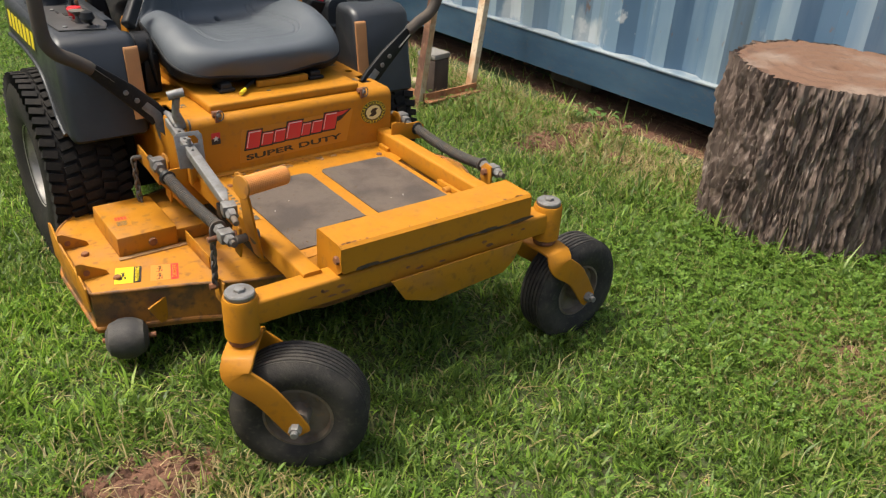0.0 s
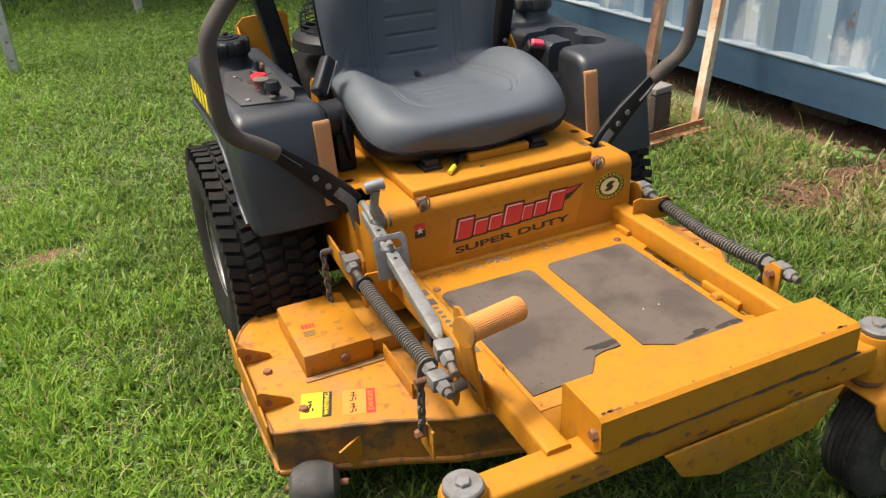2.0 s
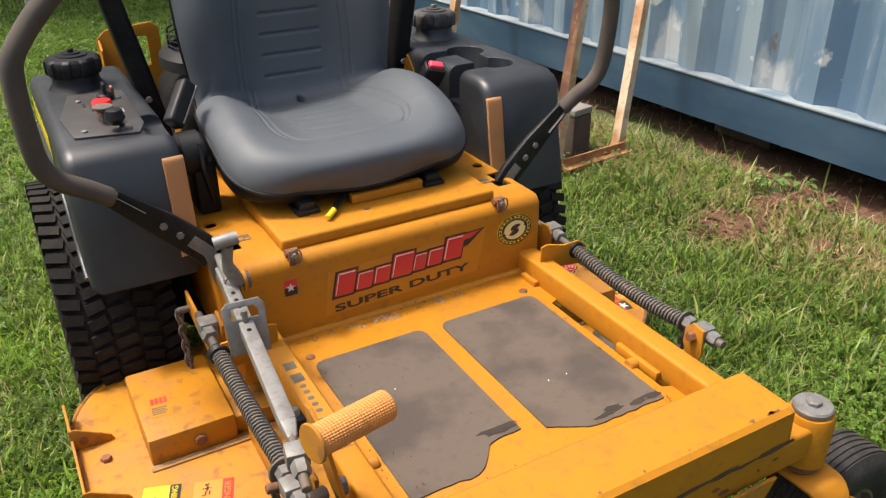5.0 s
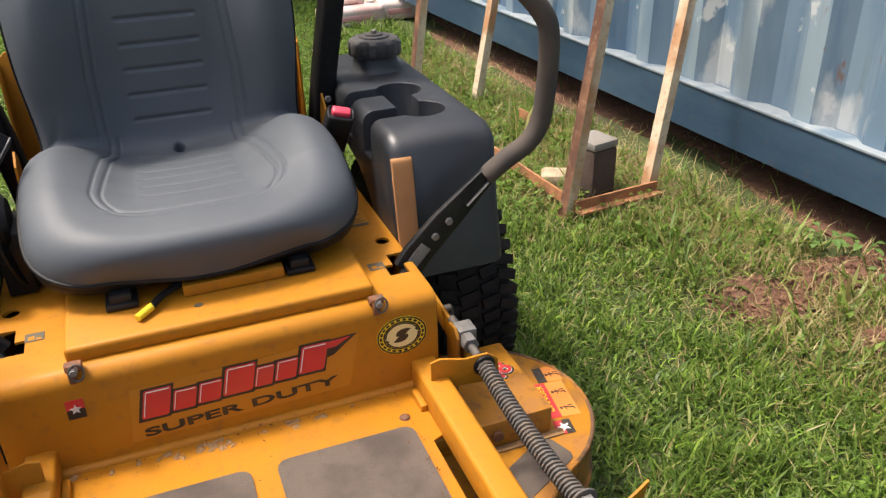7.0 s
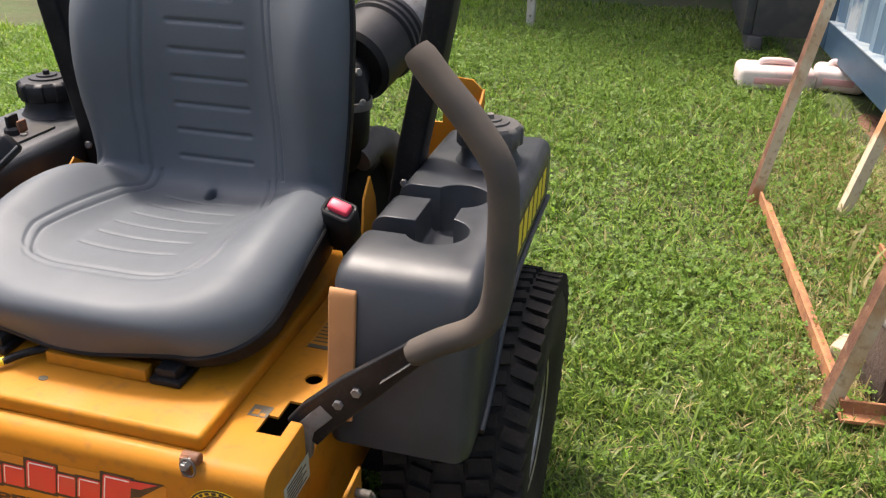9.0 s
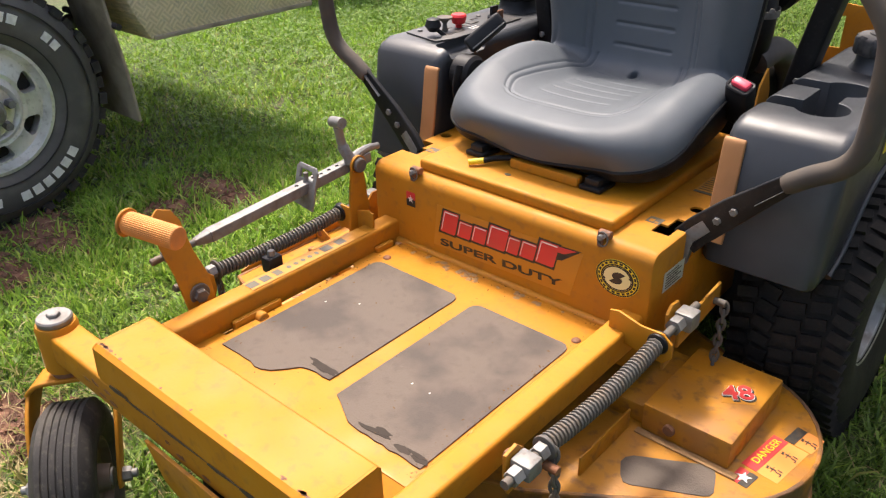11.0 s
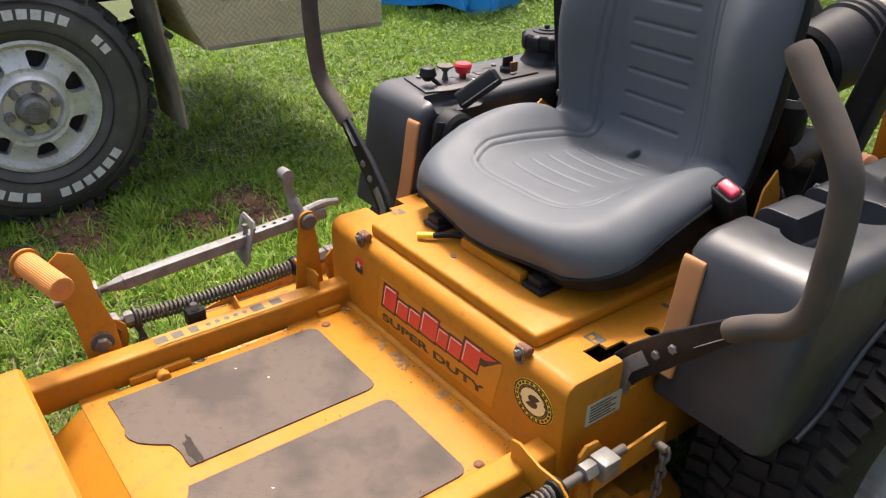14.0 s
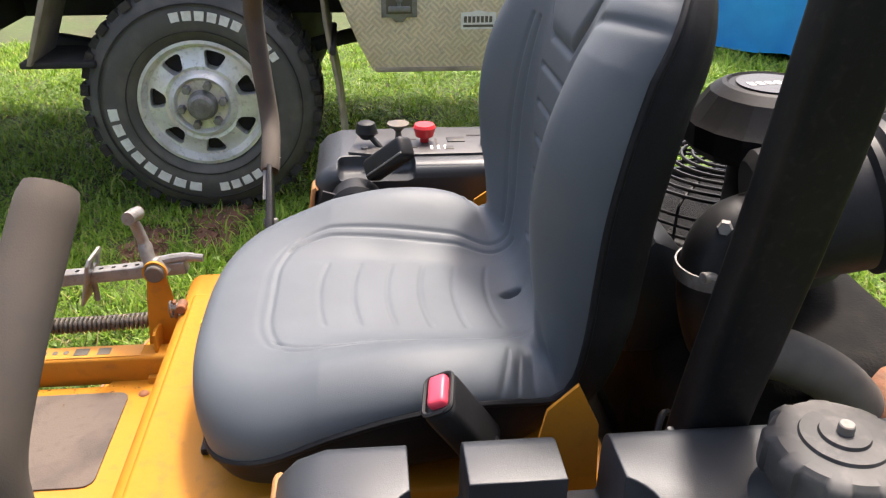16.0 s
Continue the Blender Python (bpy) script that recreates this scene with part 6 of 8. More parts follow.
    for k in range(4):
        decal("dark_bar", rect(-0.016, -0.006 - k * 0.006, 0.012 - 0.004 * (k % 2), -0.003 - k * 0.006), m, INK_GREY, d, 0.0008)
    # upright flange and brackets where the chute hangs
    fl = [(1.085, z - 0.05), (1.10, z + 0.006), (1.14, z + 0.016), (1.36, z + 0.026), (1.415, z + 0.046), (1.435, z + 0.042), (1.44, z + 0.01), (1.42, z - 0.05)]
    part("chute_flange", plate(fl, 0.005, facing((-0.650, 0, 0), (0, 1, 0), (0, 0, 1)), 0.001), DECK_YELLOW, deck, "bent upright flange with rusty edges")
    for y in (1.16, 1.34):
        part("chute_bracket", plate([(0, 0), (0.075, 0), (0.070, 0.012), (0.012, 0.046), (0, 0.046)], 0.004, facing((-0.650, y + 0.002, z), (1, 0, 0), (0, 0, 1)), 0.0008), DECK_YELLOW, deck, "small triangular bracket")
        part("bracket_hole", plate(ellipse(0.008, 0.008, 20), 0.0008, facing((-0.628, y - 0.0026, z + 0.018), (1, 0, 0), (0, 0, 1))), RUST, deck, smooth=0)
    for x, y in ((-0.60, 1.285), (-0.565, 1.125)):
        part("deck_bolt", hex_bolt((x, y, z), (x, y, z + 0.008), 0.010), RUST, deck)
    # anti-scalp rollers
    for x, y, yaw in ((-0.585, 1.030, -18), (0.52, 1.06, 18)):
        m = pose(x, y, 0.105, 0, 90, yaw)
        part("roller", lathe([(0, -0.050), (0.022, -0.050), (0.040, -0.040), (0.050, -0.018), (0.052, 0.0), (0.050, 0.018), (0.040, 0.040), (0.022, 0.050), (0, 0.050)], 32, m), DUSTY_RUBBER, deck, "round grey rubber deck roller")
        part("roller_bracket", plate([(0, 0), (0.075, 0.02), (0.045, -0.055), (0.03, -0.055)], 0.005, facing((x + 0.055, y - 0.01, 0.178), (1, 0.3, 0), (0, 0, 1))), DECK_YELLOW, deck)
        part("roller_axle", rod((x - 0.055, y + 0.018, 0.105), (x + 0.065, y - 0.02, 0.105), 0.007), RUST, deck)


def figure(parent, m, x, y):
    """A small warning pictogram drawn as bars."""
    q = m @ Matrix.Translation((x, y, 0))
    for a, b, c, d in ((-0.006, 0.010, 0.002, 0.016), (-0.003, -0.004, 0.001, 0.010), (-0.010, 0.002, 0.006, 0.005), (-0.010, -0.016, -0.002, -0.012), (-0.005, -0.014, -0.002, -0.003), (0.002, -0.014, 0.005, -0.003)):
        decal("dark_bar", [(a, b), (c, b + 0.002), (c, d), (a, d - 0.001)], q, INK_BLACK, parent, 0.001)


def pictos(parent, m, x0, y0, x1, y1):
    """An orange field with dark plain figures."""
    decal("orange_field", rect(x0, y0, x1, y1), m, INK_ORANGE, parent, 0.0004)
    w, h = (x1 - x0), (y1 - y0)
    if w > h:
        spots_at = [(x0 + w * 0.25, y0 + h * 0.5), (x0 + w * 0.72, y0 + h * 0.5)]
    else:
        spots_at = [(x0 + w * 0.5, y0 + h * 0.25), (x0 + w * 0.5, y0 + h * 0.72)]
    if min(w, h) < 0.04 and max(w, h) < 0.05:
        spots_at = [(x0 + w * 0.5, y0 + h * 0.5)]
    for x, y in spots_at:
        figure(parent, m @ Matrix.Translation((x, y, 0)) @ Matrix.Scale(0.8, 4), 0, 0)


build_deck()


# ---- springs, lift links and chains ----
def spring(a, b, sag, r=0.0132, wire=0.0027, turns=38):
    a, b = Vector(a), Vector(b)
    d = (b - a).normalized()
    s = d.cross(Vector((0, 0, 1))).normalized()
    o = s.cross(d)
    pts = []
    n = turns * 9
    for k in range(n + 1):
        q = k / n
        c = a.lerp(b, q) + Vector((0, 0, -sag * 4 * q * (1 - q)))
        t = 2 * math.pi * turns * q
        pts.append(c + (s * math.cos(t) + o * math.sin(t)) * r)
    return tube(pts, wire, 5, cap=True)


def chain(points, n, parent, r=0.0105):
    for k in range(n):
        q = k / max(1, n - 1)
        a = Vector(points[0]).lerp(Vector(points[1]), q)
        m = Matrix.Translation(a) @ Matrix.Rotation(radians(90 * (k % 2) + 20), 4, "Z") @ Matrix.Rotation(radians(8 * (k % 3) - 8), 4, "X")
        ring = [m @ Vector((r * 0.62 * math.cos(t), 0, r * 1.25 * math.sin(t))) for t in [2 * math.pi * i / 12 for i in range(13)]]
        part("chain_link", tube(ring, 0.0032, 6), DARK_STEEL, parent)


def build_side(s):
    """The lift link of one side: bracket, spring on its rod, nuts and chains."""
    x = s * 0.392 if s > 0 else -0.385
    xt = 0.309 if s > 0 else -0.289
    ya, yb, z = 1.196, 0.880, 0.428
    # upright plate on the tube that holds the spring's rear end
    out = [(0.0, 0.0), (0.105, -0.012), (0.120, 0.004), (0.118, 0.030), (0.100, 0.045), (0.060, 0.044), (0.016, 0.056), (0.0, 0.052)]
    M("spring_bracket", plate([(s * a, b) for a, b in out] if s > 0 else [(s * a, b) for a, b in out][::-1], 0.005, facing((xt - s * 0.01, ya + 0.012, 0.405), (1, 0, 0), (0, 0, 1)), 0.001), YELLOW, "yellow bracket plate holding the spring")
    sp = M("lift_spring", spring((x, ya, z), (x - s * 0.004, yb, z), 0.012 if s > 0 else 0.006), DARK_STEEL, "dark coil spring on a rod", smooth=60)
    part("spring_seat", lathe([(0, 0), (0.021, 0), (0.022, 0.004), (0.018, 0.012), (0.011, 0.014), (0, 0.014)], 24, along((x, ya + 0.016, z), (x, ya, z))), BLACK, sp)
    part("washer", rod((x, yb, z), (x, yb - 0.004, z), 0.020, 24), DARK_STEEL, sp)
    sag = 0.012 if s > 0 else 0.006
    bow = [(x, ya + (yb - ya) * q / 12, z - sag * 4 * (q / 12) * (1 - q / 12)) for q in range(13)]
    part("guide_rod", tube([(x, ya + 0.15, z + 0.006)] + bow + [(x, yb - 0.095, z)], 0.0075, 12), DARK_STEEL, sp)
    part("nut", hex_bolt((x, yb - 0.006, z), (x, yb - 0.022, z), 0.014), STEEL, sp)
    part("link_block", bm_box((x - 0.017, yb - 0.062, z - 0.014), (x + 0.017, yb - 0.030, z + 0.014), 0.004), STEEL, sp, "grey steel link block")
    part("lock_nut", hex_bolt((x, yb - 0.064, z), (x, yb - 0.082, z), 0.0135), STEEL, sp)
    part("rear_nut", hex_bolt((x, ya + 0.060, z + 0.004), (x, ya + 0.085, z + 0.005), 0.015), STEEL, sp)
    part("rear_block", bm_box((x - 0.012, ya + 0.085, z - 0.014), (x + 0.022, ya + 0.12, z + 0.020), 0.004), STEEL, sp)
    ear = M("link_arm", plate([(-0.022, 0.02), (0.004, 0.024), (0.020, 0.008), (0.022, -0.02), (0.012, -0.052), (-0.014, -0.056), (-0.024, -0.03)], 0.006, facing((x - s * 0.024, yb - 0.046, z), (0, 1, 0), (0, 0, 1)), 0.0015), DECK_YELLOW, "yellow lift arm ear")
    part("ear_bolt", hex_bolt((x - s * 0.022, yb - 0.046, z), (x - s * 0.035, yb - 0.046, z), 0.010), RUST, ear)
    M("rear_link_ear", plate([(-0.026, 0.012), (-0.012, 0.026), (0.012, 0.024), (0.024, 0.006), (0.018, -0.10), (-0.018, -0.11)], 0.006, facing((x - s * 0.022, ya + 0.098, z + 0.004), (0, 1, 0), (0, 0, 1)), 0.0015), DECK_YELLOW, "yellow rear lift ear")
    ch = M("lift_chain", rod((x + s * 0.006, yb - 0.010, z - 0.020), (x + s * 0.03, yb - 0.010, z - 0.020), 0.007), RUST, "rusty chain hanging to the deck")
    chain([(x + s * 0.012, yb + 0.004, z - 0.010), (x + s * 0.012, yb + 0.018, 0.272)], 10, ch)
    part("chain_bolt", hex_bolt((x + s * 0.004, yb + 0.018, 0.267), (x + s * 0.026, yb + 0.018, 0.267), 0.009), RUST, ch)
    part("deck_ear", bm_box((x - 0.003, yb - 0.010, 0.215), (x + 0.003, yb + 0.05, 0.282), 0.002), DECK_YELLOW, ch)
    ch2 = M("lift_chain", rod((x + s * 0.002, ya + 0.222, z - 0.018), (x + s * 0.026, ya + 0.222, z - 0.018), 0.007), DARK_STEEL, "rusty chain behind the deck cover")
    chain([(x + s * 0.024, ya + 0.222, z - 0.028), (x + s * 0.022, ya + 0.214, 0.265)], 9, ch2)
    M("rear_link_bar", plate([(ya + 0.085, z - 0.004), (ya + 0.245, z + 0.010), (ya + 0.245, z - 0.034), (ya + 0.085, z - 0.050)], 0.006, facing((x - 0.003, 0, 0), (0, 1, 0), (0, 0, 1)), 0.0015), DECK_YELLOW, "flat yellow lift bar")


for s in (-1, 1):
    build_side(s)


def build_height_lever():
    """Lift lever on the right: punched square bar, catch plate, handle, pedal with a grip."""
    piv = Vector((-0.327, 1.213, 0.556))
    up = M("lever_bracket", plate([(-0.032, 0.0), (0.030, 0.0), (0.022, 0.10), (0.014, 0.152), (0.0, 0.164), (-0.014, 0.154), (-0.022, 0.10)], 0.007, facing((-0.334, 1.213, 0.405), (0, 1, 0), (0, 0, 1)), 0.002), YELLOW, "upright yellow bracket of the lift lever")
    part("pivot_bolt", rod(piv + Vector((0.004, 0, 0)), piv + Vector((0.014, 0, 0)), 0.0155, 24), DARK_STEEL, up)
    part("pivot_ring", lathe([(0.0175, 0), (0.0205, 0), (0.0205, 0.006), (0.0175, 0.006), (0.0175, 0)], 28, along(piv + Vector((0.0, 0, 0)), piv + Vector((1, 0, 0)))), YELLOW, up)
    part("pivot_nut", hex_bolt(piv + Vector((-0.010, 0, 0)), piv + Vector((-0.022, 0, 0)), 0.013), DARK_STEEL, up)
    # bar from the pivot down to the pedal
    a, b = Vector((-0.346, 1.262, 0.556)), Vector((-0.372, 0.868, 0.512))
    d = (b - a).normalized()
    holes = []
    bar = square_tube(a, b, 0.024, 0.022, 0.002)
    for k in range(6):
        c = a + d * (0.085 + k * 0.021)
        holes.append(rod(c + Vector((0, 0, -0.03)), c + Vector((0, 0, 0.03)), 0.0042, 10))
    bar = M("height_bar", cut(bar, holes), STEEL, "grey punched square bar of the height lever", smooth=30)
    tip = Vector((-0.390, 0.752, 0.496))
    part("bar_taper", tube([b, b.lerp(tip, 0.15), b.lerp(tip, 0.25)], [1, 0.75, 0.55], shape=rounded(0.024, 0.022, 0.003)), STEEL, bar)
    part("threaded_rod", rod(b, tip, 0.007), DARK_STEEL, bar)
    part("bar_nut", hex_bolt(b.lerp(tip, 0.62), b.lerp(tip, 0.80), 0.013), STEEL, bar)
    part("bar_block", bm_box((-0.016, -0.014, -0.014), (0.016, 0.014, 0.014), 0.003, m=along(b.lerp(tip, 0.48), tip)), STEEL, bar)
    # catch plate with its slot
    c = a + d * 0.165
    frame_m = facing(c, (1, -0.06, 0), (0.0, 0.28, 1))
    outer = plate([(-0.032, -0.042), (0.032, -0.046), (0.034, 0.034), (0.026, 0.044), (-0.026, 0.044), (-0.034, 0.036)], 0.005, frame_m, 0.001)
    hole = plate([(-0.022, 0.014), (0.022, 0.014), (0.024, 0.022), (0.016, 0.034), (-0.020, 0.034)], 0.03, frame_m @ Matrix.Translation((0, 0, -0.012)))
    part("catch_plate", cut(outer, [hole]), STEEL, bar, "grey slotted catch plate")
    part("catch_pin", rod(c + Vector((0, 0, -0.05)), c + Vector((0, 0, 0.030)), 0.005), STEEL, bar)
    # cast handle
    base = a + d * 0.055
    top = Vector((-0.348, 1.186, 0.652))
    h = M("lift_handle", tube(smooth_path([base + Vector((0.012, 0.018, -0.006)), base + Vector((0.010, -0.004, 0.022)), Vector((-0.350, 1.196, 0.600)), top + Vector((0, 0, -0.010))], 6), [0.017] * 6 + [0.012] * 6 + [0.0095] * 6 + [0.0095], 12), STEEL, "cast grey metal lever handle")
    part("handle_top", tube(smooth_path([top + Vector((-0.020, 0.004, -0.004)), top, top + Vector((0.018, -0.003, 0.002))], 6), 0.0115, 12), STEEL, h)
    part("handle_tail", tube(smooth_path([base + Vector((0.004, 0.0, 0.012)), base + Vector((0.004, 0.05, 0.022)), base + Vector((0.006, 0.085, 0.020))], 5), [0.012, 0.011, 0.010, 0.010, 0.009, 0.009, 0.008, 0.008, 0.007, 0.007, 0.007], 10), STEEL, h)
    # pedal arm with the knurled grip
    p0, p1 = Vector((-0.336, 0.804, 0.429)), Vector((-0.388, 0.723, 0.596))
    ax = (p1 - p0)
    m = facing(p0, (0, 1, 0), (-0.2, -0.42, 1))
    arm = M("pedal_arm", plate([(-0.026, -0.055), (0.020, -0.060), (0.030, -0.015), (0.028, 0.030), (0.012, 0.085), (0.004, 0.145), (-0.008, 0.168), (-0.032, 0.178), (-0.050, 0.165), (-0.048, 0.110), (-0.036, 0.050)], 0.006, m, 0.0015), YELLOW, "curved yellow pedal arm")
    part("arm_bolt", hex_bolt(p0 + Vector((0.006, 0, 0)), p0 + Vector((0.018, -0.002, 0)), 0.014), DARK_STEEL, arm)
    part("arm_washer", rod(p0 + Vector((0.002, 0, 0)), p0 + Vector((0.008, 0, 0)), 0.021, 24), DARK_STEEL, arm)
    part("arm_stub", rod(p0 + Vector((-0.012, 0, 0)), p0 + Vector((-0.04, -0.004, 0.0)), 0.010), DARK_STEEL, arm)
    ga, gb = Vector((-0.382, 0.724, 0.592)), Vector((-0.272, 0.752, 0.586))

    gm, gl = along(ga, gb), (gb - ga).length

    def knurl(u, v):
        t = 2 * math.pi * u
        r = 0.0205 + 0.0009 * math.sin(18 * t + v * 80) * math.sin(18 * t - v * 80) if 0.02 < v < 0.96 else 0.0200
        if v > 0.97:
            r = 0.0195 * (1 - (v - 0.97) / 0.03)
        return gm @ Vector((r * math.cos(t), r * math.sin(t), min(v, 0.975) * gl / 0.975))
    part("pedal_grip", grid_sheet(knurl, 216, 150, closed=True), KNURL, arm, "knurled orange rubber grip", smooth=60)
    part("grip_disc", rod(ga - (gb - ga) * 0.045, ga, 0.026, 32), DECK_YELLOW, arm, "worn yellow disc behind the grip")
    # small black latch by the tube
    k = M("tube_clip", bm_box((-0.345, 0.955, 0.405), (-0.318, 0.990, 0.438), 0.004), BLACK, "small black clip beside the tube")
    part("clip_bolt", hex_bolt((-0.331, 0.972, 0.438), (-0.331, 0.972, 0.450), 0.008), STEEL, k)


build_height_lever()


# ---- dirt in the footwell ----
def footwell_dirt(n, seed):
    """Dry bits of grass and grit swept into the footwell's corners."""
    r = np.random.RandomState(seed)
    where = r.randint(0, 4, n)
    x = np.where(where == 0, -0.245 + np.abs(r.normal(0, 0.012, n)), np.where(where == 1, 0.255 - np.abs(r.normal(0, 0.012, n)), r.uniform(-0.24, 0.25, n)))
    y = np.where(where == 2, FRONT_Y - 0.008 - np.abs(r.normal(0, 0.020, n)), r.uniform(0.74, FRONT_Y - 0.01, n))
    a, s, w = r.rand(n) * 6.283, 0.0012 + 0.0045 * r.rand(n) ** 4, 0.0006 + 0.0009 * r.rand(n)
    dx, dy = np.cos(a), np.sin(a)
    z = np.full(n, FLOOR_Z + 0.0058)
    v = np.stack([np.c_[x - dx * s, y - dy * s, z], np.c_[x - dy * w, y + dx * w, z + 0.0008], np.c_[x + dx * s, y + dy * s, z], np.c_[x + dy * w, y - dx * w, z]], 1)
    b = np.arange(n)[:, None] * 4
    ob = mesh_from("grit", v.reshape(-1, 3), np.concatenate([b + [0, 1, 2], b + [0, 2, 3]]), mat("brown_grit", (0.10, 0.055, 0.025), 1.0, spec=0.0, vary=(0.20, 0.12, 0.05), scale=60))
    tagged(ob, "dry grit and bits of grass on the mower's floor", "grit", kind="stuff")


footwell_dirt(220, 81)


# ---- seat ----
SEAT_LINE = [  # y, z, half width, bolster, depth of the rolled edge
    (1.338, 0.662, 0.250, 0.004, 0.070), (1.365, 0.678, 0.258, 0.006, 0.070), (1.41, 0.688, 0.264, 0.010, 0.068), (1.465, 0.691, 0.268, 0.022, 0.064), (1.53, 0.690, 0.270, 0.040, 0.058),
    (1.60, 0.686, 0.270, 0.056, 0.048), (1.67, 0.680, 0.264, 0.062, 0.040), (1.735, 0.676, 0.252, 0.054, 0.036), (1.770, 0.682, 0.242, 0.043, 0.038), (1.790, 0.706, 0.238, 0.040, 0.042),
    (1.799, 0.762, 0.242, 0.048, 0.050), (1.801, 0.830, 0.249, 0.060, 0.062), (1.800, 0.895, 0.252, 0.063, 0.070), (1.803, 0.960, 0.252, 0.056, 0.070), (1.812, 1.020, 0.247, 0.040, 0.060),
    (1.828, 1.080, 0.238, 0.022, 0.046), (1.845, 1.135, 0.222, 0.014, 0.042), (1.862, 1.180, 0.200, 0.014, 0.040)]


def curve_at(line, q):
    """A smooth curve through the rows, with its slope."""
    q = max(0.0, min(len(line) - 1.0, q))
    i = min(int(q), len(line) - 2)
    f = q - i
    p = [line[max(0, min(len(line) - 1, i + k))] for k in (-1, 0, 1, 2)]
    out, slope = [], []
    for k in range(5):
        a, b, c, d = (r[k] for r in p)
        out.append(0.5 * (2 * b + (c - a) * f + (2 * a - 5 * b + 4 * c - d) * f * f + (3 * b - a - 3 * c + d) * f ** 3))
        slope.append(0.5 * ((c - a) + 2 * (2 * a - 5 * b + 4 * c - d) * f + 3 * (3 * b - a - 3 * c + d) * f * f))
    return out, slope


SEAT_RUN = [(0.0, 0.0)]  # length along the seat's middle line
for k in range(1, 321):
    a, b = (curve_at(SEAT_LINE, 17 * q / 320)[0] for q in (k - 1, k))
    SEAT_RUN.append((SEAT_RUN[-1][0] + math.hypot(b[0] - a[0], b[1] - a[1]), 17 * k / 320))
SEAT_LONG = SEAT_RUN[-1][0]
RUN_S, RUN_Q = np.array([r[0] for r in SEAT_RUN]), np.array([r[1] for r in SEAT_RUN])
NOSE, CROWN, POWER = 0.19, 0.15, 2.7


@functools.lru_cache(maxsize=None)
def seat_at(s):
    """Centre point, normal, half width, bolster and edge depth at length s."""
    out = curve_at(SEAT_LINE, float(np.interp(s, RUN_S, RUN_Q)))[0]
    t = Vector((0, 0, 0))
    for k in (-2, -1, 0, 1, 2):
        near = curve_at(SEAT_LINE, float(np.interp(s + 0.024 * k * ease(s / 0.12), RUN_S, RUN_Q)))[1]
        t += Vector((0, near[0], near[1])).normalized()
    t.normalize()
    return Vector((0, out[0], out[1])), Vector((0, -t.z, t.y)), out[2], max(0, out[3]), out[4]


def ease(x):
    x = max(0.0, min(1.0, x))
    return x * x * (3 - 2 * x)


def end_ratio(s):
    """0 along the seat, growing to 1 at its front and top edges."""
    return max(0.0, (NOSE - s) / NOSE, (s - SEAT_LONG + CROWN) / CROWN)


def seat_skin(x, s, deep=0.0):
    """The upholstery at x across and s along: bolsters and a rolled edge."""
    c, n, w, b, fall = seat_at(s)
    ax = min(1.0, abs(x) / w)
    r = min(1.0, (ax ** POWER + end_ratio(s) ** POWER) ** (1 / POWER))
    e = 0.27 + 0.06 * ease((s - 0.42) / 0.15)
    t = max(0.0, (r - 1 + e) / e)
    h = b * ease((ax - 0.32) / 0.52) * (1 - 0.8 * end_ratio(s)) - fall * (1 - math.sqrt(max(0.0, 1 - t * t)))
    p = c + n * (h - deep)
    p.x = x
    return p


def groove(d, wide=0.0026):
    return math.exp(-(d / wide) ** 2)


def seat_dent(x, s, y, z):
    """Stitch lines, ribs, folds and the drain hole."""
    x, dent = abs(x), 0.0
    if z < 0.705 and y > 1.43:
        inner = 0.134 + 0.10 * (1.62 - y) - 7.0 * max(0.0, 1.535 - y) ** 2 - 0.012 * ease((y - 1.70) / 0.06)
        front = 1.455 + 3.2 * max(0.0, x - 0.05) ** 2
        for k in range(6):
            yy = 1.513 + k * 0.044 + x * x * 1.5
            dent += 0.0015 * groove(y - yy, 0.0030) * ease((0.086 - x) / 0.012)
        if y > front - 0.004:
            dent += 0.0032 * groove(x - inner) + 0.0030 * groove(x - inner - 0.015)
        if x < inner + 0.004:
            dent += 0.0030 * groove(y - front, 0.0032)
        if x < inner + 0.018:
            dent += 0.0016 * groove(y - front + 0.013, 0.0032)
    elif z >= 0.705:
        inner = 0.122 - 0.07 * max(0, z - 0.82)
        for k in range(6):
            dent += 0.0042 * groove(z - (0.733 + k * 0.047), 0.0036) * ease((0.076 - x) / 0.010)
        if z < 1.02:
            dent += 0.0032 * groove(x - inner) + 0.0030 * groove(x - inner - 0.015)
        vee = 1.008 + max(0.0, x - 0.050) * 1.3
        if x < 0.15 and z > 0.98:
            dent += 0.0045 * groove(z - vee, 0.0045)
            if z > vee:
                dent -= 0.004 * ease((z - vee) / 0.02)
        if x > 0.125:
            for zz in (1.058, 1.086):
                dent += 0.0055 * groove(z - zz - (x - 0.13) * 0.18, 0.006) * ease((x - 0.125) / 0.03)
    if 1.70 < y < 1.87 and z < 0.77:
        for k in range(4):
            dent += 0.0040 * groove((y - 1.728 - 0.020 * k) + (x - 0.22) * 0.45, 0.0042) * ease((x - 0.190) / 0.025)
    return dent


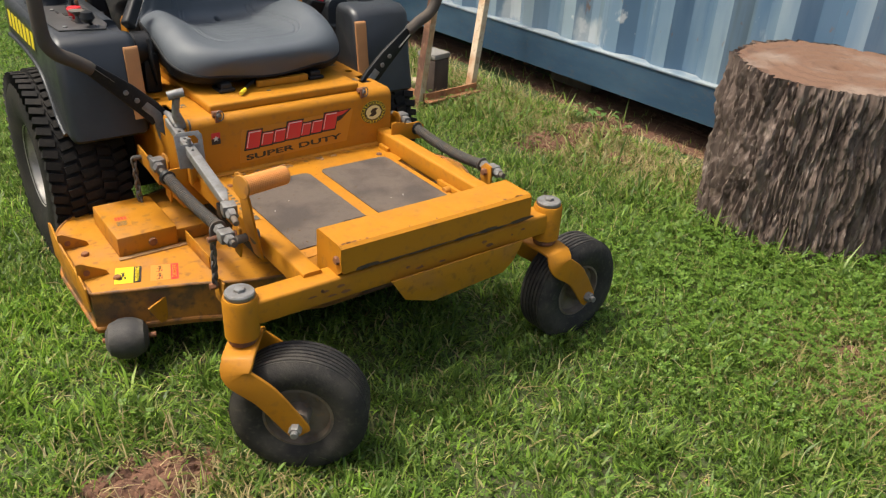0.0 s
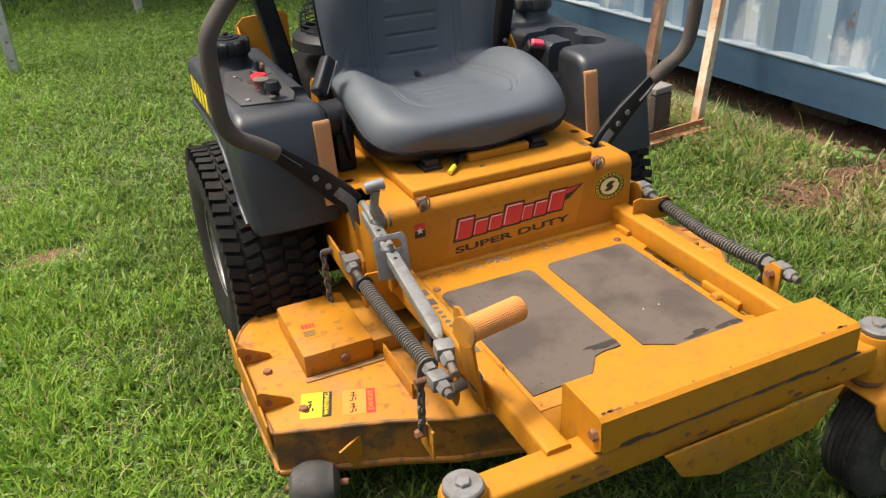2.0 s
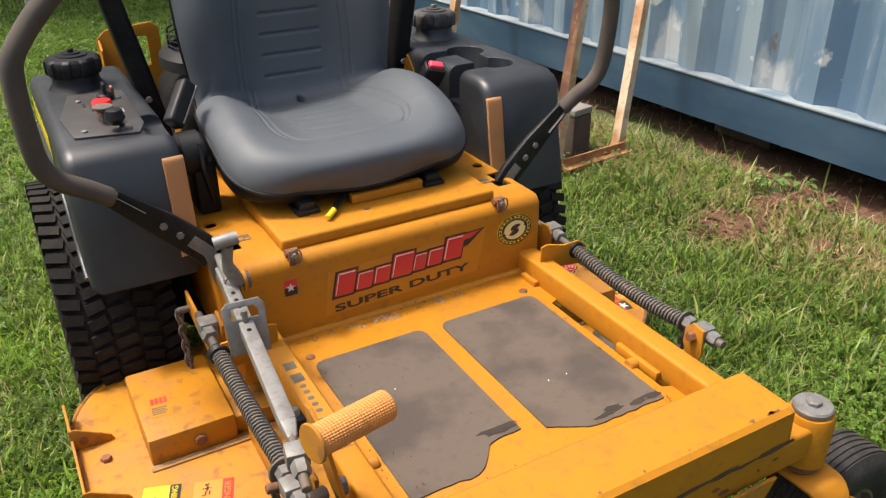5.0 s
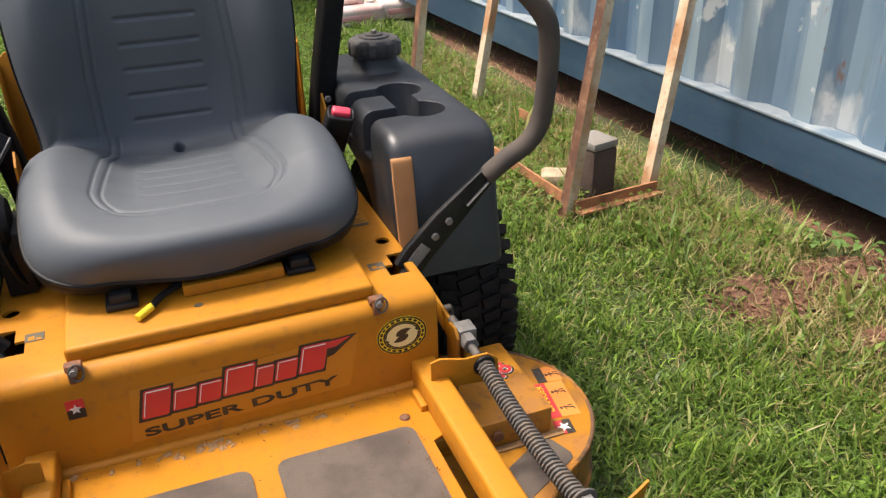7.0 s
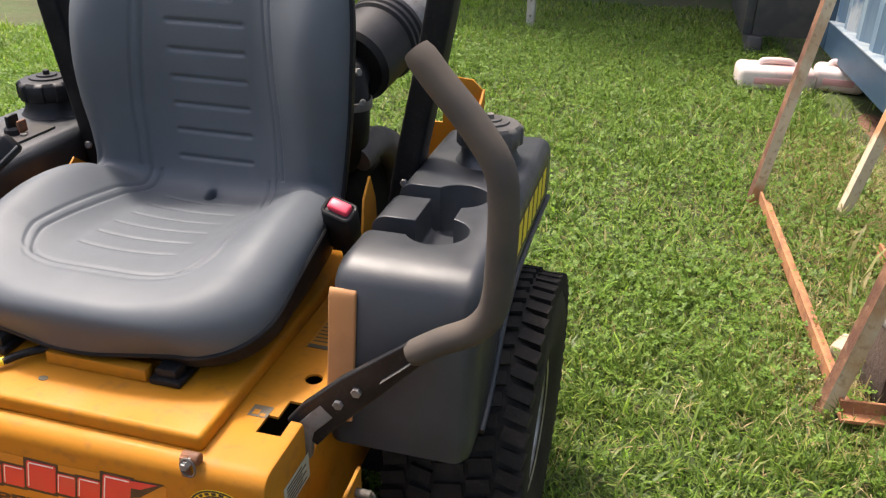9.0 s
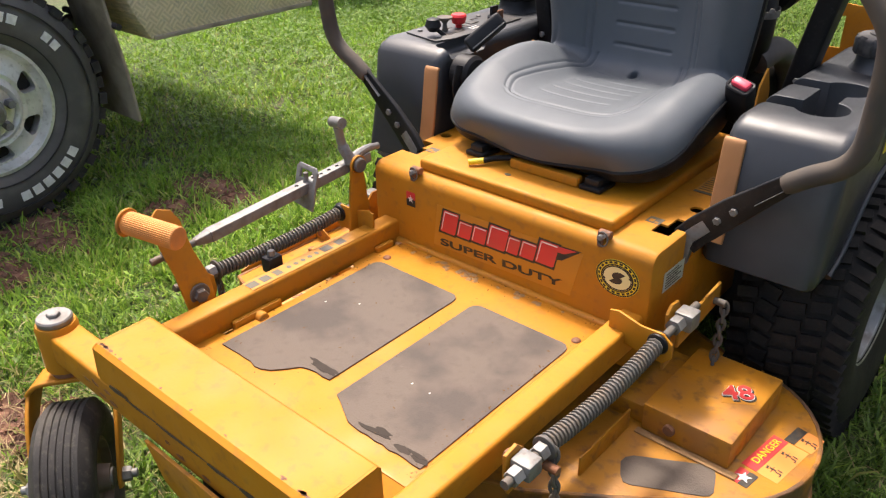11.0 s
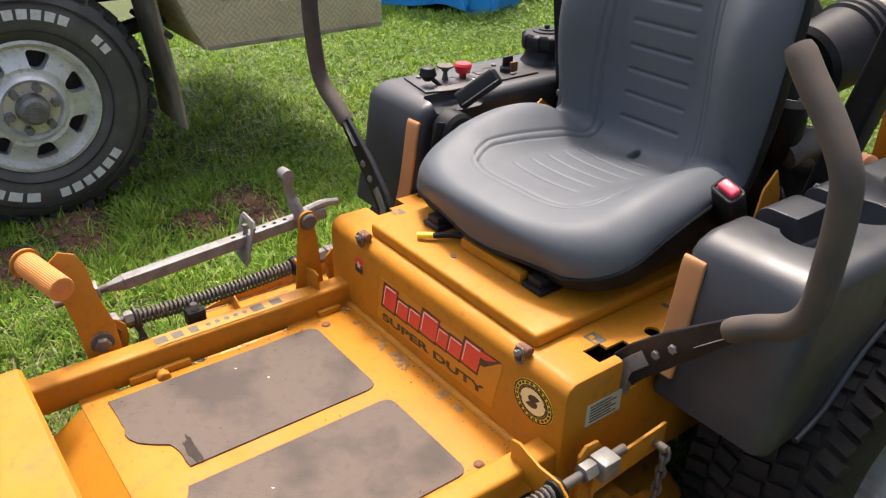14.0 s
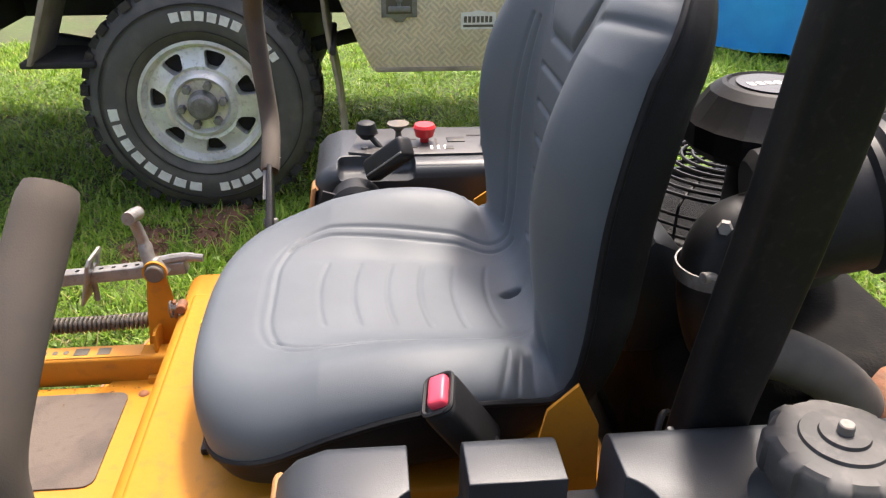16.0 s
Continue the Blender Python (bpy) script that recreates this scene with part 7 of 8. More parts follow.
def build_seat():
    seat = M("seat", bmesh.new(), VINYL, "dark grey vinyl bucket seat with stitched ribs")
    me = seat.data
    hole = seat_at(next(q / 1000 for q in range(300, 600) if seat_at(q / 1000)[0].y > 1.764))[0]

    def skin(u, v):
        s = SEAT_LONG * (v if 0.12 < v < 0.9 else (0.12 * (v / 0.12) ** 1.8 if v <= 0.12 else 1 - 0.1 * ((1 - v) / 0.1) ** 1.8))
        c, n, w, b, fall = seat_at(s)
        q = end_ratio(s)
        reach = w * max(0.0, 1 - q ** POWER) ** (1 / POWER)
        u = u * 2 - 1
        x = math.copysign(1 - (1 - abs(u)) ** 1.5, u) * reach
        p = seat_skin(x, s)
        drain = math.hypot(p.x, (p - hole).length if abs(p.x) < 0.05 else 1)
        dent = seat_dent(x, s, c.y, c.z) * (1 - q) + 0.022 * math.exp(-(drain / 0.011) ** 4) + 0.004 * groove(drain, 0.026)
        return p - n * dent

    bm = grid_sheet(skin, 300, 440)
    bm.to_mesh(me)
    bm.free()
    me.polygons.foreach_set("use_smooth", [True] * len(me.polygons))

    # rim of the upholstery, its piping and the black shell below and behind it
    def rim(k, n=160):
        a = 2 * math.pi * k / n
        f = 0.5 - 0.5 * math.cos(a)
        s = SEAT_LONG * f
        w = seat_at(s)[2]
        x = w * max(0.0, 1 - min(1.0, end_ratio(s)) ** POWER) ** (1 / POWER)
        return (x if a <= math.pi else -x), s
    loop = [rim(k) for k in range(161)]
    part("piping", tube([seat_skin(x, s) for x, s in loop], 0.0042, 8, cap=False), SHELL, seat, "black piping")
    layers = [(1.0, -0.002), (0.998, 0.014), (0.985, 0.034), (0.95, 0.052), (0.86, 0.060), (0.7, 0.064), (0.5, 0.066), (0.3, 0.066), (0.12, 0.066), (0.0, 0.066)]

    def shell(u, v):
        x, s = rim(u * 160)
        q = v * (len(layers) - 1)
        i = min(int(q), len(layers) - 2)
        k, d = (layers[i][m] + (layers[i + 1][m] - layers[i][m]) * (q - i) for m in (0, 1))
        mid = SEAT_LONG * 0.5
        edge = seat_skin(x, s)
        c, n, w, b, fall = seat_at(s)
        drop = (edge - c).dot(n)
        s2 = mid + (s - mid) * k
        c2, n2, w2, b2, fall2 = seat_at(s2)
        # flatter under the cushion, deeper behind the back
        p = c2 + n2 * (drop - d * (0.75 + 0.22 * ease((s2 - 0.44) / 0.12) - 0.25 * ease((s2 - 0.75) / 0.2)))
        if s2 < 0.44:
            p.z += (0.597 - p.z) * ease(v * 1.7) * ease((0.44 - s2) / 0.06)
        p.x = x * k
        return p
    part("seat_shell", grid_sheet(shell, 160, 36, closed=True), SHELL, seat, "black moulded seat back and pan")
    # sliders and cross bar
    for x in (-0.14, 0.14):
        part("seat_slide", bm_box((x - 0.016, 1.380, 0.578), (x + 0.016, 1.80, 0.594), 0.003), BLACK_STEEL, seat, "black steel seat slide")
        part("slide_foot", bm_box((x - 0.024, 1.374, 0.570), (x + 0.024, 1.432, 0.580), 0.003), BLACK_STEEL, seat)
    part("seat_crossbar", bm_box((-0.048, 1.375, 0.570), (0.112, 1.395, 0.590), 0.003), YELLOW, seat, "yellow cross bar under the seat")
    part("slide_lever", tube(smooth_path([(-0.04, 1.41, 0.583), (-0.080, 1.375, 0.582), (-0.098, 1.350, 0.580)], 6), 0.006, 10), BLACK_STEEL, seat)
    part("slide_knob", rod((-0.096, 1.353, 0.580), (-0.120, 1.330, 0.577), 0.0062, 14), INK_YELLOW, seat, "yellow seat slide knob")
    # belt buckle and belt reel
    bk = M("buckle", bm_box((-0.026, -0.017, -0.06), (0.026, 0.017, 0.043), 0.008, 3, m=pose(0.287, 1.665, 0.705, 30, 14, -8)), BLACK, "black belt buckle with a red button")
    part("buckle_button", bm_box((-0.018, -0.006, 0.028), (0.018, 0.014, 0.050), 0.005, 3, m=pose(0.287, 1.662, 0.706, 30, 14, -8)), PINK, bk, "red press button")
    part("buckle_rim", tube([pose(0.287, 1.665, 0.705, 30, 14, -8) @ Vector((x, y, 0.043)) for x, y in rounded(0.046, 0.030, 0.007) + rounded(0.046, 0.030, 0.007)[:1]], 0.0028, 6), BLACK, bk)
    part("buckle_strap", tube(smooth_path([(0.287, 1.685, 0.67), (0.285, 1.705, 0.62), (0.275, 1.73, 0.575)], 5), 1.0, shape=rounded(0.042, 0.008, 0.003), up=(1, 0, 0)), BLACK, bk)
    rl = M("belt_reel", lathe([(0, -0.026), (0.036, -0.026), (0.044, -0.019), (0.044, 0.019), (0.036, 0.026), (0, 0.026)], 32, pose(-0.312, 1.560, 0.672, 0, 90, 0)), BLACK, "black seat-belt reel")
    way, over = Vector((0.047, 0.053, 0.056)).normalized(), Vector((-0.62, -0.28, 0.42))
    m = facing((-0.306, 1.582, 0.726), way, over)
    part("belt_guide", bm_box((-0.012, -0.004, -0.030), (0.090, 0.034, 0.0), 0.008, 3, m=m), BLACK, rl, "black wedge-shaped belt guide")
    part("guide_edge", rod(m @ Vector((-0.004, 0.004, 0.0005)), m @ Vector((0.088, 0.004, 0.0005)), 0.0016, 8), STEEL, rl, "thin pale line along the edge")
    part("belt_strap", tube(smooth_path([(-0.300, 1.528, 0.70), (-0.300, 1.515, 0.65), (-0.292, 1.53, 0.60), (-0.285, 1.555, 0.572)], 5), 1.0, shape=rounded(0.046, 0.005, 0.002), up=(1, 0, 0)), BLACK, rl)
    part("reel_bracket", bm_box((-0.315, 1.53, 0.547), (-0.270, 1.63, 0.66), 0.006), BLACK_STEEL, rl)


build_seat()


# ---- side tanks, fenders and controls ----
def build_tank(s):
    """One moulded side tank with its fender; cup holders on the left, control panel on the right."""
    side = [(1.492, 0.705), (1.475, 0.58), (1.455, 0.495), (1.450, 0.468), (1.470, 0.455), (1.535, 0.459), (1.592, 0.482), (1.632, 0.522), (1.672, 0.560), (1.72, 0.587), (1.80, 0.604), (1.95, 0.610), (2.10, 0.606),
            (2.118, 0.630), (2.112, 0.708), (2.095, 0.732), (1.535, 0.732), (1.508, 0.722)]
    x0, x1 = 0.338, 0.548
    body = plate(side, x1 - x0, facing((x0 if s > 0 else -x1, 0, 0), (0, 1, 0), (0, 0, 1)))
    bmesh.ops.bevel(body, geom=[e for e in body.edges if abs(e.verts[0].co.x - e.verts[1].co.x) < 1e-5], offset=0.038, segments=6, profile=0.5, affect="EDGES", clamp_overlap=True)
    cutters = []
    if s > 0:
        for y in (1.634, 1.770):
            cutters.append(rod((0.449, y, 0.645), (0.449, y, 0.80), 0.047, 40))
            cutters.append(bm_box((0.30, y - 0.025, 0.65), (0.449, y + 0.025, 0.80), 0.004))
        cutters.append(bm_box((0.408, 1.634, 0.680), (0.462, 1.770, 0.80), 0.003))
    else:
        cutters.append(bm_box((-0.388, 1.530, 0.705), (-0.30, 1.66, 0.80), 0.012))
    body = cut(body, cutters)
    rims = [e for e in body.edges if len(e.link_faces) == 2 and e.calc_face_angle(0) > 0.9 and (min(v.co.z for v in e.verts) > 0.725 or (s > 0 and min(v.co.z for v in e.verts) > 0.66 and max(v.co.x for v in e.verts) < x0 + 0.055))]
    bmesh.ops.bevel(body, geom=rims, offset=0.011, segments=4, profile=0.5, affect="EDGES", clamp_overlap=True)
    tank = M("fuel_tank", body, TANK, "dark grey moulded tank with a fender over the wheel" if s < 0 else "dark grey moulded tank with two cup holders", smooth=50)
    # flared fender lip
    lip = [Vector((s * 0.547, y, z + 0.004)) for y, z in side[5:13]]
    part("fender_lip", tube(smooth_path(lip, 4), 1.0, shape=rounded(0.011, 0.012, 0.0045), up=(1, 0, 0)), TANK, tank)
    # filler neck and cap
    c = Vector((s * 0.456, 1.948, 0.727))
    part("filler_neck", lathe([(0.064, 0), (0.056, 0.010), (0.050, 0.020), (0.049, 0.042), (0, 0.042)], 40, Matrix.Translation(c)), TANK if s > 0 else BLACK, tank)

    def cap(u, v):
        t = 2 * math.pi * u
        prof = [(0.052, 0.036), (0.055, 0.040), (0.055, 0.066), (0.050, 0.073), (0.034, 0.075), (0.033, 0.078), (0.020, 0.079), (0.019, 0.082), (0.0, 0.082)]
        q = v * (len(prof) - 1)
        i = min(int(q), len(prof) - 2)
        f = q - i
        r, z = (prof[i][k] + (prof[i + 1][k] - prof[i][k]) * f for k in (0, 1))
        if r > 0.040:
            r *= 1 + 0.075 * (1 if math.sin(9 * t) > 0.1 else 0) * (1 if z < 0.071 else 0)
        return c + Vector((r * math.cos(t), r * math.sin(t), z))
    cp = part("fuel_cap", grid_sheet(cap, 144, 17, closed=True), DUSTY_CAP if s > 0 else BLACK, tank, "dusty black knurled fuel cap", smooth=40)
    part("cap_vent", rod(c + Vector((0, 0, 0.081)), c + Vector((0, 0, 0.090)), 0.0065), STEEL if s > 0 else BLACK, cp)
    # dull orange pad on the inner front corner
    x = s * 0.358
    part("edge_pad", tube(smooth_path([(x, 1.455, 0.505), (x, 1.467, 0.548), (x, 1.4785, 0.62), (x, 1.4875, 0.684), (x, 1.494, 0.694)], 6), 1.0, shape=rounded(0.040, 0.008, 0.003), up=(0, 1, 0)), STRIP, tank, "dull orange edge pad")
    # plain yellow bars on the outer side
    m = facing((s * 0.5484, 1.88, 0.672), (0, s, 0), (0, 0.02, 1))
    band = part("side_decal", plate([(-0.190, -0.034), (0.165, -0.034), (0.172, 0.032), (-0.184, 0.032)], 0.0006, m), INK_BLACK, tank, "black decal film with yellow bars", smooth=0)
    for k in range(7):
        xx = -0.176 + k * 0.0485
        part("yellow_bar", plate([(xx, -0.025), (xx + 0.032, -0.025), (xx + 0.038, 0.025), (xx + 0.006, 0.025)], 0.0012, m), INK_YELLOW, band, smooth=0)
    # bracket that carries the tank
    M("tank_bracket", plate([(1.72, 0.545), (1.815, 0.545), (1.806, 0.692), (1.782, 0.742 if s > 0 else 0.71), (1.752, 0.712 if s > 0 else 0.69)], 0.004, facing((s * 0.288, 0, 0), (0, 1, 0), (0, 0, 1))), YELLOW, "yellow upright tank bracket")
    if s > 0:
        return
    # control panel
    z = 0.7325
    pn = part("control_panel", plate([(-0.512, 1.570), (-0.398, 1.548), (-0.380, 1.60), (-0.378, 1.855), (-0.488, 1.865), (-0.522, 1.70)], 0.004, facing((0, 0, z), (1, 0, 0), (0, 1, 0)), 0.001), PANEL, tank, "dusty grey control panel with knobs and key")
    for x, y, h in ((-0.490, 1.595, 0.004), (-0.412, 1.575, 0.004), (-0.395, 1.79, 0.004), (-0.474, 1.80, 0.004)):
        part("panel_screw", rod((x, y, z + 0.003), (x, y, z + 0.008), 0.006), STEEL, pn)
    part("lever_stalk", rod((-0.418, 1.606, z), (-0.431, 1.584, z + 0.022), 0.005), BLACK, pn)
    part("throttle_knob", lathe([(0, -0.017), (0.010, -0.014), (0.0195, -0.002), (0.015, 0.014), (0, 0.020)], 24, pose(-0.434, 1.580, z + 0.029)), BLACK, pn, "black throttle knob")
    part("choke_knob", lathe([(0.009, 0), (0.006, 0.012), (0.005, 0.022), (0.010, 0.028), (0.0195, 0.034), (0.0195, 0.037), (0.015, 0.0375), (0, 0.036)], 24, pose(-0.446, 1.636, z)), DARK_STEEL, pn)
    part("red_knob", lathe([(0.008, 0), (0.008, 0.012), (0.016, 0.015), (0.020, 0.031), (0.017, 0.036), (0, 0.037)], 28, pose(-0.441, 1.682, z)), RED, pn, "red push-pull knob")
    part("rocker_slot", bm_box((-0.458, 1.722, z + 0.003), (-0.434, 1.754, z + 0.006), 0.001), INK_BLACK, pn)
    for x0, y0, x1, y1 in ((-0.418, 1.610, -0.410, 1.668), (-0.452, 1.700, -0.418, 1.704), (-0.412, 1.716, -0.398, 1.730), (-0.470, 1.760, -0.464, 1.785), (-0.456, 1.648, -0.450, 1.668)):
        part("panel_slot", bm_box((x0, y0, z + 0.0035), (x1, y1, z + 0.0050)), INK_BLACK, pn, smooth=0)
    for k in range(3):
        part("pale_bar", bm_box((-0.418, 1.690 + k * 0.012, z + 0.0042), (-0.400, 1.694 + k * 0.012, z + 0.0048)), INK_WHITE, pn, smooth=0)
    part("key_switch", lathe([(0.017, 0), (0.017, 0.014), (0.013, 0.018), (0, 0.018)], 24, pose(-0.420, 1.796, z)), BLACK, pn)
    part("key", bm_box((-0.424, 1.782, z + 0.016), (-0.416, 1.810, z + 0.040), 0.003), BLACK, pn)
    part("key_tag", bm_box((-0.408, 1.790, z + 0.006), (-0.401, 1.812, z + 0.030), 0.003), RUST, pn, "brown leather key tag")


for s in (-1, 1):
    build_tank(s)


def build_lever(s):
    """Steering lever: bolted black bar out of the console slot, bent foam grip."""
    bar = [(0.330, 1.402, 0.520), (0.350, 1.404, 0.545), (0.405, 1.404, 0.600), (0.488, 1.402, 0.676), (0.512, 1.402, 0.692)]
    lev = M("steering_lever", tube([(s * x, y, z) for x, y, z in bar], [1.25, 1.25, 1.15, 0.75, 0.65], shape=rounded(0.044, 0.012, 0.003), up=(0, 1, 0)), BLACK_STEEL, "black steel steering lever with a worn foam grip", smooth=40)
    part("lever_stub", tube([(s * 0.322, 1.402, 0.46), (s * 0.336, 1.402, 0.53), (s * 0.366, 1.404, 0.562)], 1.0, shape=rounded(0.026, 0.016, 0.003), up=(0, 1, 0)), STEEL, lev)
    for x, z in ((0.384, 0.578), (0.410, 0.603)):
        for k in (-1, 1):
            part("lever_bolt", hex_bolt((s * x, 1.404 + k * 0.0055, z), (s * x, 1.404 + k * 0.012, z), 0.0075), STEEL, lev, "silver bolt")
    part("bare_wear", bm_box((-0.030, -0.0063, 0.004), (0.030, -0.0058, 0.012), m=facing((s * 0.462, 1.402, 0.652), (s * 0.73, 0, 0.67), (0, 1, 0)) @ pose(0, 0, 0, 90, 0, 0)), STEEL, lev, smooth=0)
    pts = [(0.482, 1.402, 0.672), (0.520, 1.402, 0.698), (0.562, 1.400, 0.724), (0.584, 1.396, 0.762), (0.590, 1.390, 0.830), (0.590, 1.386, 0.900), (0.582, 1.386, 0.938), (0.550, 1.393, 0.980), (0.515, 1.400, 1.015), (0.486, 1.407, 1.046)]
    path = smooth_path([(s * x, y, z) for x, y, z in pts], 5)
    n = len(path)
    rr = [0.0150] + [0.0175] * (n - 3) + [0.0172, 0.0150]
    part("foam_grip", tube(path, rr, 18), FOAM, lev, "worn brown-black foam grip", smooth=60)


for s in (-1, 1):
    build_lever(s)


# ---- rear wheels ----
def build_rear_wheel(s):
    r, wide = 0.288, 0.225
    c = Vector((s * (0.615 - wide / 2), 1.80, r - 0.004))
    m = facing(c, (0, s, 0), (0, 0, 1))
    w = wide / 2
    prof = [(0.120, -w * 0.82), (0.150, -w * 0.94), (0.195, -w), (0.240, -w * 0.99), (0.266, -w * 0.88), (0.277, -w * 0.62), (0.280, 0), (0.277, w * 0.62), (0.266, w * 0.88), (0.240, w * 0.99), (0.195, w), (0.150, w * 0.94), (0.120, w * 0.82)]
    tyre = M("rear_tyre", lathe(prof, 72, m), REAR_RUBBER, "wide black rear tyre with blocky turf tread", smooth=50)
    bm = None
    for k in range(54):
        for z0, z1, ph, tilt in ((-0.109, -0.070, 0.0, 14), (-0.064, -0.028, 0.5, -12), (-0.022, 0.022, 0.0, 10), (0.028, 0.064, 0.5, 12), (0.070, 0.109, 0.0, -14)):
            q = m @ Matrix.Rotation(2 * math.pi * (k + ph) / 54, 4, "Z")
            edge = abs(z0 + z1) / 2 > 0.06
            hi = r - (0.006 if edge else 0.0)
            bm = bm_box((0.250 if edge else 0.268, -0.0105, z0), (hi, 0.0105, z1), 0, bm=bm, m=q @ Matrix.Translation((0, 0, (z0 + z1) / 2)) @ Matrix.Rotation(radians(tilt), 4, "X") @ Matrix.Translation((0, 0, -(z0 + z1) / 2)))
    part("tread", bm, REAR_RUBBER, tyre, "dusty tread blocks", smooth=0)
    rim = part("rim", lathe([(0.122, w * 0.84), (0.126, w * 0.86), (0.118, w * 0.78), (0.112, w * 0.30), (0.060, w * 0.22), (0.045, w * 0.40), (0, w * 0.40), (0, -w * 0.4), (0.118, -w * 0.4), (0.132, -w * 0.84)], 56, m), mat("scratched_dusty_rim", (0.34, 0.33, 0.31), 0.42, metal=0.6, vary=(0.18, 0.16, 0.14), scale=22, amount=0.8, fine=(0.5, 0.48, 0.45), fine_scale=70, fine_amount=0.4), tyre, "scratched silver wheel rim")
    for k in range(5):
        q = m @ Matrix.Rotation(radians(72 * k), 4, "Z")
        part("lug_nut", hex_bolt(q @ Vector((0.052, 0, w * 0.22)), q @ Vector((0.052, 0, w * 0.42)), 0.011), STEEL, rim)


for s in (-1, 1):
    build_rear_wheel(s)


# ---- roll bar, engine and rear guard ----
def build_rear():
    for s in (-1, 1):
        bar = M("roll_bar", tube(smooth_path([(s * 0.292, 1.900, 0.50), (s * 0.318, 1.905, 0.70), (s * 0.372, 1.915, 0.98), (s * 0.420, 1.925, 1.30)], 5), 1.0, shape=rounded(0.046, 0.064, 0.010), up=(0, 1, 0)), ROLL_BLACK, "black square roll bar leg")
        part("roll_bar_bolt", hex_bolt((s * 0.322, 1.872, 0.70), (s * 0.322, 1.866, 0.70), 0.0075), STEEL, bar)
    M("rear_frame", bm_box((-0.315, 1.98, 0.26), (0.315, 2.30, 0.44), 0.02), UNDERBODY, "dark rear frame")
    M("transaxle", bm_box((-0.37, 1.66, 0.20), (0.37, 1.95, 0.42), 0.04, 3), UNDERBODY, "dark transmission between the rear wheels")
    M("under_frame", bm_box((-0.26, 0.95, 0.27), (0.27, 1.95, 0.345), 0.01), UNDERBODY, "dark belts and frame beneath the floor")
    en = M("engine", bm_box((-0.235, 1.925, 0.44), (0.200, 2.29, 0.665), 0.045, 4), ENGINE_BLACK, "black engine with its cooling shroud")
    part("cooling_shroud", plate([(1.895, 0.64), (1.985, 0.64), (1.978, 0.75), (1.948, 0.785), (1.916, 0.80), (1.900, 0.78)], 0.15, facing((-0.05, 0, 0), (0, 1, 0), (0, 0, 1)), 0.010), TANK, en, "grey plastic cooling shroud")
    c = Vector((-0.075, 2.070, 0.718))
    part("fan_housing", lathe([(0.175, 0), (0.172, 0.026), (0.155, 0.042), (0.142, 0.045), (0.138, 0.026), (0, 0.026)], 56, Matrix.Translation(c)), BLACK, en, "black fan housing")
    bm = None
    for k in range(9):
        r = 0.018 + 0.0145 * k
        z = 0.100 + 0.020 * (1 - (r / 0.14) ** 2)
        ring = [c + Vector((r * math.cos(a), r * math.sin(a), z)) for a in [2 * math.pi * q / 40 for q in range(41)]]
        bm = tube(ring, 0.0024, 6, bm, cap=False)
    for z in (0.052, 0.066, 0.080):
        bm = tube([c + Vector((0.147 * math.cos(q * 0.157), 0.147 * math.sin(q * 0.157), z)) for q in range(41)], 0.0022, 6, bm, cap=False)
    for k in range(8):
        a = 2 * math.pi * k / 8
        d = Vector((math.cos(a), math.sin(a), 0))
        bm = tube(smooth_path([c + d * 0.016 + Vector((0, 0, 0.117)), c + d * 0.09 + Vector((0, 0, 0.108)), c + d * 0.138 + Vector((0, 0, 0.096)), c + d * 0.146 + Vector((0, 0, 0.080)), c + d * 0.147 + Vector((0, 0, 0.036))], 4), 0.0022, 6, bm)
    part("fan_guard", bm, BLACK_STEEL, en, "black wire fan guard")
    part("fan_screen", lathe([(0.130, 0.030), (0.128, 0.034), (0.0, 0.038)], 40, Matrix.Translation(c)), mat("dark_fan_screen", (0.012, 0.012, 0.012), 0.7, spec=0.2, bump=1.0, bump_scale=500), en)
    # rain cap on its stem, round air cleaner, hose and clamps
    p = Vector((0.075, 2.035, 0.895))
    cap = M("intake_cap", lathe([(0, 0), (0.040, 0.004), (0.098, 0.010), (0.106, 0.020), (0.108, 0.050), (0.100, 0.058), (0.080, 0.088), (0.066, 0.098), (0.060, 0.100), (0.057, 0.097), (0, 0.099)], 18, Matrix.Translation(p) @ Matrix.Scale(0.84, 4)), ROLL_BLACK, "black faceted air intake cap", smooth=12)
    part("cap_print", plate(ellipse(0.040, 0.040), 0.001, Matrix.Translation(p + Vector((0, 0, 0.0828)))), TANK, cap, smooth=0)
    for k in range(6):
        part("pale_bar", bm_box((-0.030 + k * 0.011, -0.005, 0.0838), (-0.023 + k * 0.011, 0.006, 0.0843), m=Matrix.Translation(p) @ pose(0, 0, 0, 0, 0, 96)), INK_WHITE, cap, smooth=0)
    part("intake_stem", rod(p + Vector((0, 0, -0.10)), p + Vector((0, 0, 0.006)), 0.034, 24), BLACK, cap)
    a, b = Vector((0.185, 1.985, 0.865)), Vector((0.225, 2.240, 0.935))
    body = lathe([(0, 0), (0.062, 0.0), (0.072, 0.010), (0.074, 0.10), (0.080, 0.105), (0.080, 0.112), (0.074, 0.116), (0.080, 0.122), (0.080, 0.130), (0.074, 0.134), (0.080, 0.140), (0.080, 0.150), (0.074, 0.154)], 48, along(a, b))
    ac = M("air_cleaner", body, BLACK, "black ribbed air cleaner canister")
    part("canister_end", lathe([(0.073, 0.154), (0.076, 0.160), (0.076, 0.250), (0.068, 0.275), (0.050, 0.285), (0, 0.287)], 48, along(a, b)), STEEL, ac, "grey canister end cap")
    m = along(a, b)
